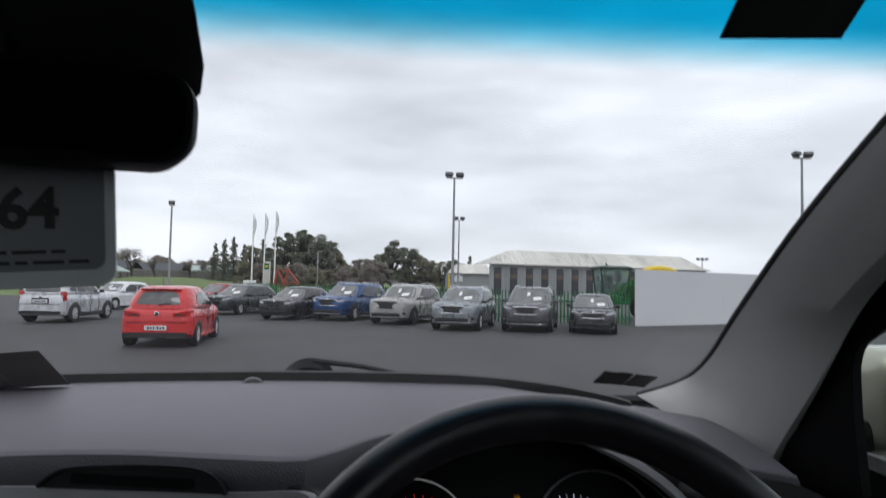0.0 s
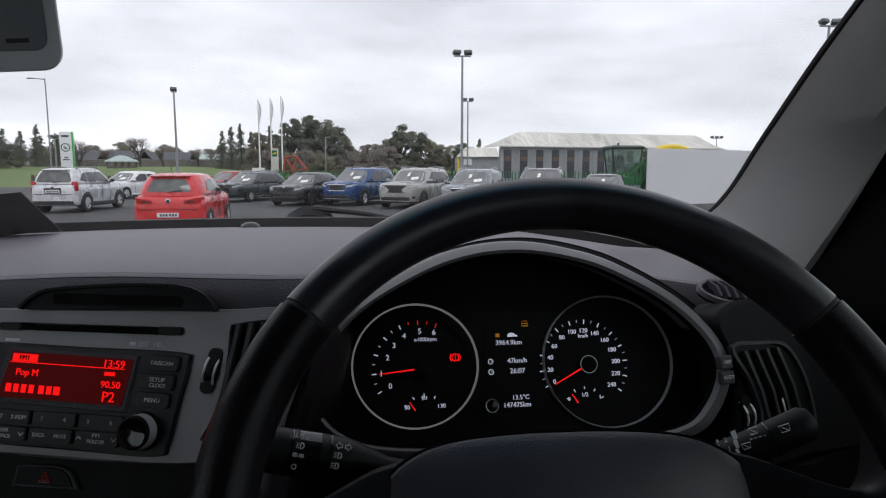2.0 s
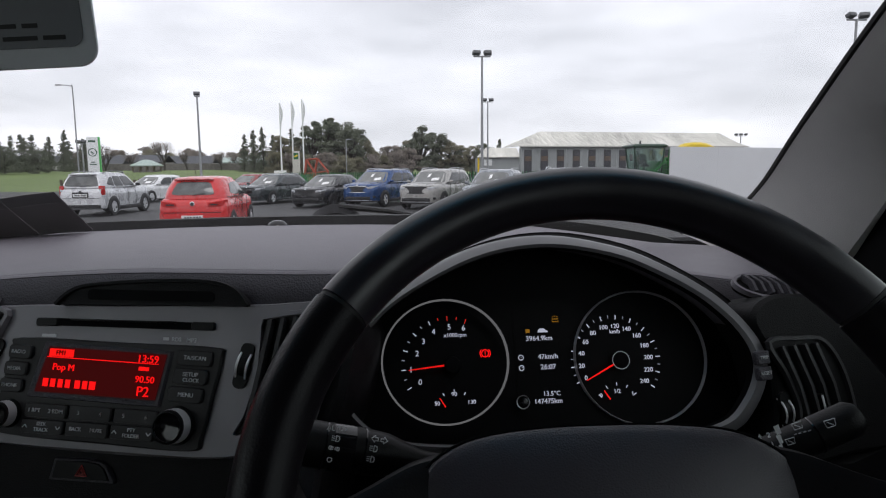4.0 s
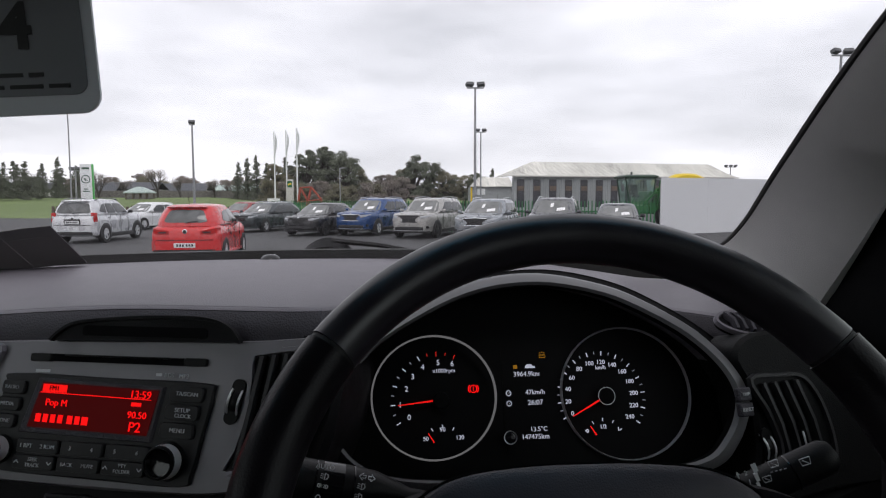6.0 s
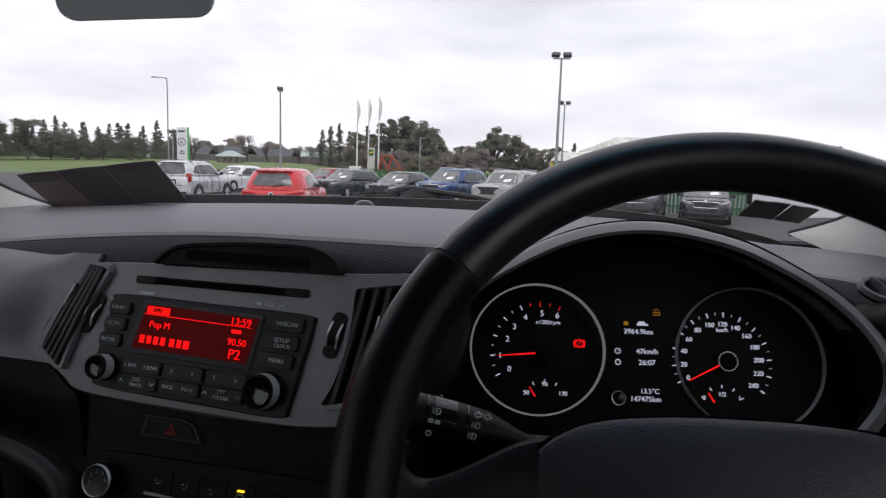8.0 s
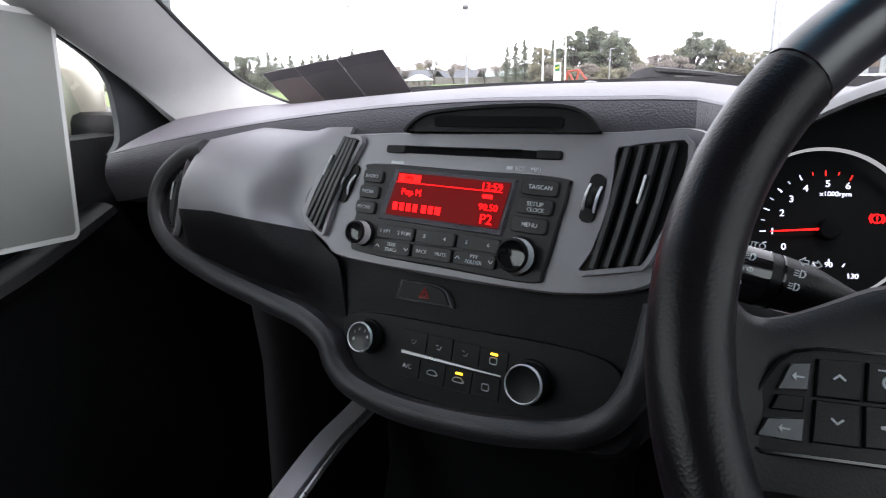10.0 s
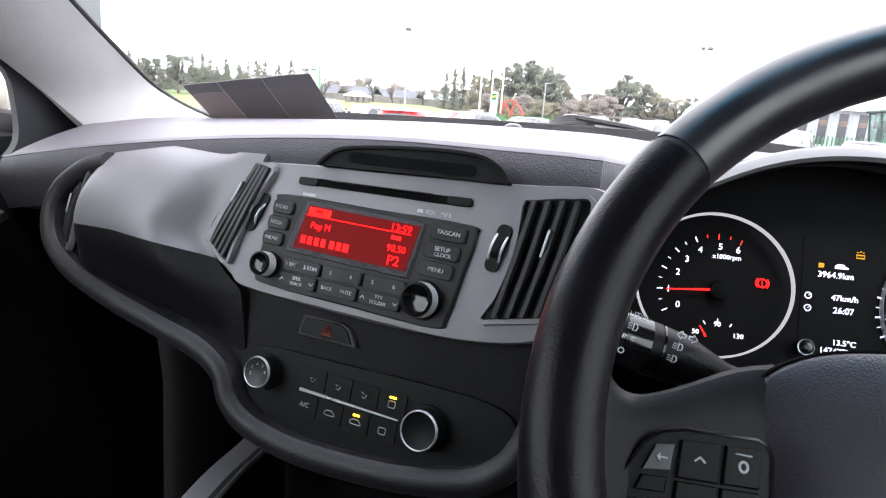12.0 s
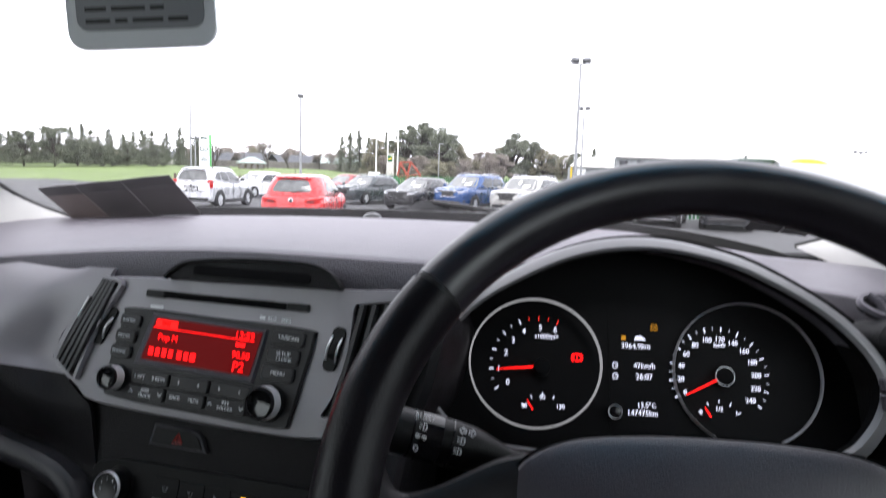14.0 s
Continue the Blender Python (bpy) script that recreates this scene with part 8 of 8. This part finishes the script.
st2 = stalk("wiper_stalk", (0.165, 0.366, 1.158), (0.289, 0.352, 1.2212), ((0, 0.006), (0.26, 0.0065), (0.40, 0.0115), (0.97, 0.0115), (1.0, 0.0085)), ((0.50, 0.014), (0.64, 0.001), (0.79, 0.001)))
for txt, x, z in (("2", 0.2270, 1.2130), ("1", 0.2300, 1.2070), ("AUTO", 0.2320, 1.2015)):
    lettering(txt, 0.0042, icon_at(x, z, 0.345, 0.0018, 12), PRINT, st2)
for k in range(3):
    bm = bmesh.new()
    m = icon_at(0.2325 + 0.0018 * k, 1.2165 - 0.0062 * k, 0.345, 0.0018, 18)
    plate(bm, [(-0.0016 + 0.0004 * k, -0.0026), (0.0014 - 0.0003 * k, -0.0026), (0.0017 - 0.0003 * k, 0.0026), (-0.0019 + 0.0004 * k, 0.0026)], 0, 0.0003, m)
    part("white_mark", bm, CARD_WHITE, st2)
bm = bmesh.new()
m = icon_at(0.2222, 1.2105, 0.345, 0.0018, 12)
plate(bm, [(-0.0004, -0.0035), (0.0004, -0.0035), (0.0004, 0.0014), (0.0012, 0.0014), (0, 0.0035), (-0.0012, 0.0014), (-0.0004, 0.0014)], 0, 0.0003, m)
part("icon", bm, PRINT, st2)
for x, z, w_ in ((0.2414, 1.2085, 0.0034), (0.2451, 1.2185, 0.0038), (0.2662, 1.2195, 0.0042)):
    m = icon_at(x, z, 0.345, 0.0018, 14)
    bm = bmesh.new()
    sweep(bm, [m @ Vector(p) for p in ((-w_ * 0.7, -w_ * 0.45, 0), (w_ * 0.7, -w_ * 0.45, 0), (w_ * 0.9, w_ * 0.55, 0), (-w_ * 0.9, w_ * 0.55, 0))], ring_section(0.0003, 0.0003, 4), closed=True, up=m.to_3x3() @ Vector((0, 0, 1)))
    box(bm, (w_ * 1.0, 0.0005, 0.0003), m @ RZ(-35))
    part("icon", bm, PRINT, st2)
for k in range(4):
    bm = bmesh.new()
    box(bm, (0.0018, 0.0006, 0.0003), icon_at(0.2440 + 0.0030 * k, 1.2132 + 0.0007 * k, 0.345, 0.0018, 12))
    part("dash_mark", bm, PRINT_DIM, st2)

# ---- mirror, hanging card, stickers, paper, wiper ----
mir = thing("rear_view_mirror", "black rear-view mirror on the windscreen", "mirror", P(-0.272, 0.36, 1.59))
MM = Matrix.Translation(P(-0.260, 0.362, 1.562)) @ RZ(10) @ RX(82)
bm = bmesh.new()
rows = []
out_ = rounded(0.262, 0.070, 0.026, 6)
for k, w in ((0.80, -0.032), (0.95, -0.020), (1.0, -0.004), (1.0, 0.004), (0.985, 0.007)):
    rows.append([MM @ Vector((p[0] * k, p[1] * k, w)) for p in out_])
loft(bm, rows, closed_rows=True, cap=True)
part("housing", bm, BLACK, mir)
bm = bmesh.new()
plate(bm, rounded(0.248, 0.058, 0.022, 6), 0.006, 0.0082, MM)
part("mirror_glass", bm, mat("dark_mirror_glass", (0.05, 0.05, 0.055), 0.06, metal=1.0, vary=0.0), mir)
bm = bmesh.new()
sweep(bm, curve_through([P(-0.262, 0.375, 1.60), P(-0.262, 0.355, 1.64), P(-0.262, 0.33, 1.655), P(-0.262, 0.335, 1.64)], 5), ring_section(0.013, 0.013, 10))
part("arm", bm, BLACK, mir)
# dotted black sensor patch on the glass
bm = bmesh.new()
loft(bm, [[P(x, y, screen_z(y) - 0.006) for x in (-0.36, -0.30, -0.2, x1)] for y, x1 in ((0.14, -0.118), (0.25, -0.121), (0.346, -0.124), (0.385, -0.128), (0.405, -0.135), (0.420, -0.150), (0.427, -0.18))])
thicken(bm, 0.003)
tagged(part("sensor_patch", bm, FRAME_GREY), "black dotted sensor patch at the top of the windscreen", "sensor patch")

card = thing("hanging_card", "white plastic number card hanging under the rear-view mirror", "card", P(-0.237, 0.40, 1.44))
CM = Matrix.Translation(P(-0.240, 0.400, 1.5015)) @ RZ(4) @ RX(90) @ RZ(3.5)
bm = bmesh.new()
plate(bm, rounded(0.098, 0.118, 0.012), -0.0012, 0.0012, CM, 0.0004)
cb = part("card_body", bm, CARD_WHITE, card)
bm = bmesh.new()
plate(bm, rounded(0.084, 0.100, 0.008), 0.0010, 0.0018, CM @ T(0, 0.003))
part("label_field", bm, mat("grey_card_field", (0.20, 0.205, 0.22), 0.5, vary=0.05), cb)
lettering("64", 0.040, CM @ T(-0.008, -0.004, 0.0022), CARD_INK, cb, bold=0.0011)
for v, runs in ((-0.0335, (0.014, 0.022, 0.009)), (-0.0410, (0.016, 0.008, 0.020, 0.013))):
    u = -0.036
    for w in runs:
        bm = bmesh.new()
        box(bm, (w, 0.0026, 0.0006), CM @ T(u + w / 2, v, 0.0020))
        part("bar", bm, CARD_INK, cb)
        u += w + 0.0035

side_card = thing("price_card", "grey price card with a pale border propped against the passenger door", "card", P(-0.79, 0.5, 1.05))
SC = Matrix.Translation(P(-0.768, 0.462, 1.272)) @ RZ(92) @ RX(90) @ RZ(-3)
bm = bmesh.new()
plate(bm, rounded(0.27, 0.27, 0.012), -0.0015, 0.0015, SC, 0.0005)
sb = part("card_body", bm, mat("pale_card_border", (0.50, 0.50, 0.48), 0.5, vary=0.04), side_card)
bm = bmesh.new()
plate(bm, rounded(0.257, 0.257, 0.008), 0.0012, 0.0021, SC)
part("card_field", bm, mat("grey_green_card", (0.16, 0.165, 0.15), 0.5, vary=0.06), sb)

# leaflet leaning against the glass on the passenger side
lf = thing("leaflet", "folded brown printed leaflet lying on the dash against the windscreen", "leaflet", P(-0.54, 0.87, 1.29))
a_, b_ = Vector(P(-0.652, 0.836, 1.330)), Vector(P(-0.436, 0.796, 1.355))
c_, d_ = Vector(P(-0.428, 0.869, 1.300)), Vector(P(-0.640, 0.897, 1.281))
out_n = (b_ - a_).cross(d_ - a_).normalized()
if out_n.z < 0:
    out_n = -out_n
STRIP = paper("grey_printed_strip", (0.17, 0.165, 0.17), 0.4)
for k, (f0, f1, mt) in enumerate(((0.0, 0.29, PAPER_BROWN), (0.295, 0.64, PAPER_DARK), (0.645, 1.0, PAPER_DARK))):
    for v0, v1, m2, nm in ((0.0, 0.24, STRIP, "strip"), (0.245, 1.0, mt, "fold")):
        bm = bmesh.new()
        rows = []
        for f in (f0, (f0 + f1) / 2, f1):
            t_, q_ = a_.lerp(b_, f), d_.lerp(c_, f)
            bend = out_n * 0.0012 * math.sin(math.pi * (f - f0) / (f1 - f0))
            rows.append([t_.lerp(q_, v0) + bend, t_.lerp(q_, (v0 + v1) / 2) + bend * 1.3, t_.lerp(q_, v1) + bend])
        loft(bm, rows)
        thicken(bm, 0.001)
        fold = part(nm, bm, m2, lf)
        bars = [(0.12, 0.8, 0.006)] if nm == "strip" else ([(0.45, 0.55, 0.003), (0.55, 0.62, 0.003), (0.65, 0.5, 0.003)] if k == 1 else [])
        for v, ln, h_ in bars:
            p0, p1 = [a_.lerp(b_, f).lerp(d_.lerp(c_, f), v) + out_n * 0.006 for f in (f0 + (f1 - f0) * (0.5 - ln / 2), f0 + (f1 - f0) * (0.5 + ln / 2))]
            bm = bmesh.new()
            sweep(bm, [p0, p1], [(-h_ / 2, -0.0004), (h_ / 2, -0.0004), (h_ / 2, 0.0004), (-h_ / 2, 0.0004)], up=out_n)
            part("bar", bm, PAPER_DARK if nm == "strip" else STRIP, fold)

# stickers on the glass
def sticker(x, y, w, h, rot, material, label, jag=0.0):
    m = Matrix.Translation(P(x, y, screen_z(y) - 0.004)) @ RX(-31.8) @ RZ(rot)
    bm = bmesh.new()
    o = [(-w / 2, -h / 2), (-w * 0.1, -h / 2 + jag), (0.0, -h / 2), (w / 2, -h / 2 + jag), (w / 2, h / 2), (w * 0.05, h / 2 - jag), (-w * 0.02, h / 2), (-w / 2, h / 2 - jag)]
    plate(bm, o, -0.0008, 0.0008, m)
    return tagged(part("sticker", bm, material), label, "sticker")


sticker(0.351, 0.852, 0.048, 0.044, 8, CARD_INK, "torn black sticker low on the windscreen", 0.002)
sticker(0.396, 0.860, 0.038, 0.042, 12, CARD_INK, "torn black sticker low on the windscreen", 0.002)
sticker(0.278, 0.322, 0.088, 0.050, -4, CARD_INK, "black rectangular sticker at the top of the windscreen")
for i in range(3):
    sticker(0.384 + 0.006 * i, 0.365, 0.003, 0.008, 0, PRINT, "tiny white etched mark on the windscreen")

# wiper outside the glass
wp = thing("windscreen_wiper", "black wiper arm and cowl cap outside the windscreen", "wiper", P(-0.10, 0.98, 1.27))
bm = bmesh.new()
rows = []
for i in range(9):
    f = i / 8
    x = -0.155 + 0.10 * f
    h = 0.056 * math.sin(math.pi * min(1, 0.12 + 0.85 * f)) ** 0.6
    rows.append([P(x, 0.965, 1.26), P(x, 0.968, 1.268 + h * 0.8), P(x, 0.985, 1.270 + h), P(x, 1.02, 1.262 + h * 0.6), P(x, 1.03, 1.25)])
loft(bm, rows)
thicken(bm, 0.004)
part("cowl_cap", bm, BLACK, wp)
bm = bmesh.new()
sweep(bm, curve_through([P(-0.105, 0.985, 1.321), P(-0.065, 0.985, 1.317), P(-0.03, 0.985, 1.313), P(0.02, 0.985, 1.304), P(0.10, 0.98, 1.288), P(0.25, 0.972, 1.270)], 6), ring_section(0.007, 0.005, 8), scale=lambda f: 1.1 - 0.5 * f)
part("arm", bm, BLACK, wp)
bm = bmesh.new()
sweep(bm, [P(-0.62, 0.955, 1.264), P(-0.30, 0.965, 1.268), P(0.30, 0.962, 1.266)], [(-0.006, -0.006), (0.006, -0.006), (0.003, 0.006), (-0.003, 0.006)])
part("blade", bm, RUBBER, wp)

# bonnet and cowl outside, body shell under the cabin
shell = thing("car_shell", "champagne-painted bonnet and lower body of the car around the cabin", "car body", P(-0.14, 0.5, 0.0))
bm = bmesh.new()
loft(bm, [[P(-0.14 + x * wd, y, z - 0.05 * abs(x) ** 3) for x in (-1, -0.8, -0.4, 0, 0.4, 0.8, 1)] for y, z, wd in ((0.99, 1.215, 0.86), (1.25, 1.15, 0.86), (1.7, 1.05, 0.84), (2.05, 0.92, 0.78), (2.15, 0.70, 0.74))])
thicken(bm, 0.01)
part("bonnet", bm, CHAMPAGNE, shell)
bm = bmesh.new()
loft(bm, [[P(-0.14 + x, y, z) for x in (-0.86, -0.4, 0, 0.4, 0.86)] for y, z in ((0.94, 1.225), (0.965, 1.245), (1.0, 1.222))])
thicken(bm, 0.01)
part("cowl", bm, BLACK, shell)
# plain wings and nose that close the body below the bonnet
for k in (-1, 1):
    bm = bmesh.new()
    loft(bm, [[P(-0.14 + k * wd, y, z - 0.05), P(-0.14 + k * (wd + 0.03), y, (z + 0.15) / 2), P(-0.14 + k * wd, y, 0.0)] for y, z, wd in ((0.97, 1.215, 0.85), (1.25, 1.15, 0.85), (1.7, 1.05, 0.83), (2.05, 0.92, 0.77), (2.14, 0.72, 0.73))])
    thicken(bm, 0.01)
    part("wing", bm, CHAMPAGNE, shell)
bm = bmesh.new()
loft(bm, [[P(-0.14 + x, 2.16 - 0.06 * (x / 0.73) ** 2, z) for x in (-0.73, -0.4, 0, 0.4, 0.73)] for z in (0.70, 0.40, 0.0)])
thicken(bm, 0.01)
part("nose", bm, CHAMPAGNE, shell)
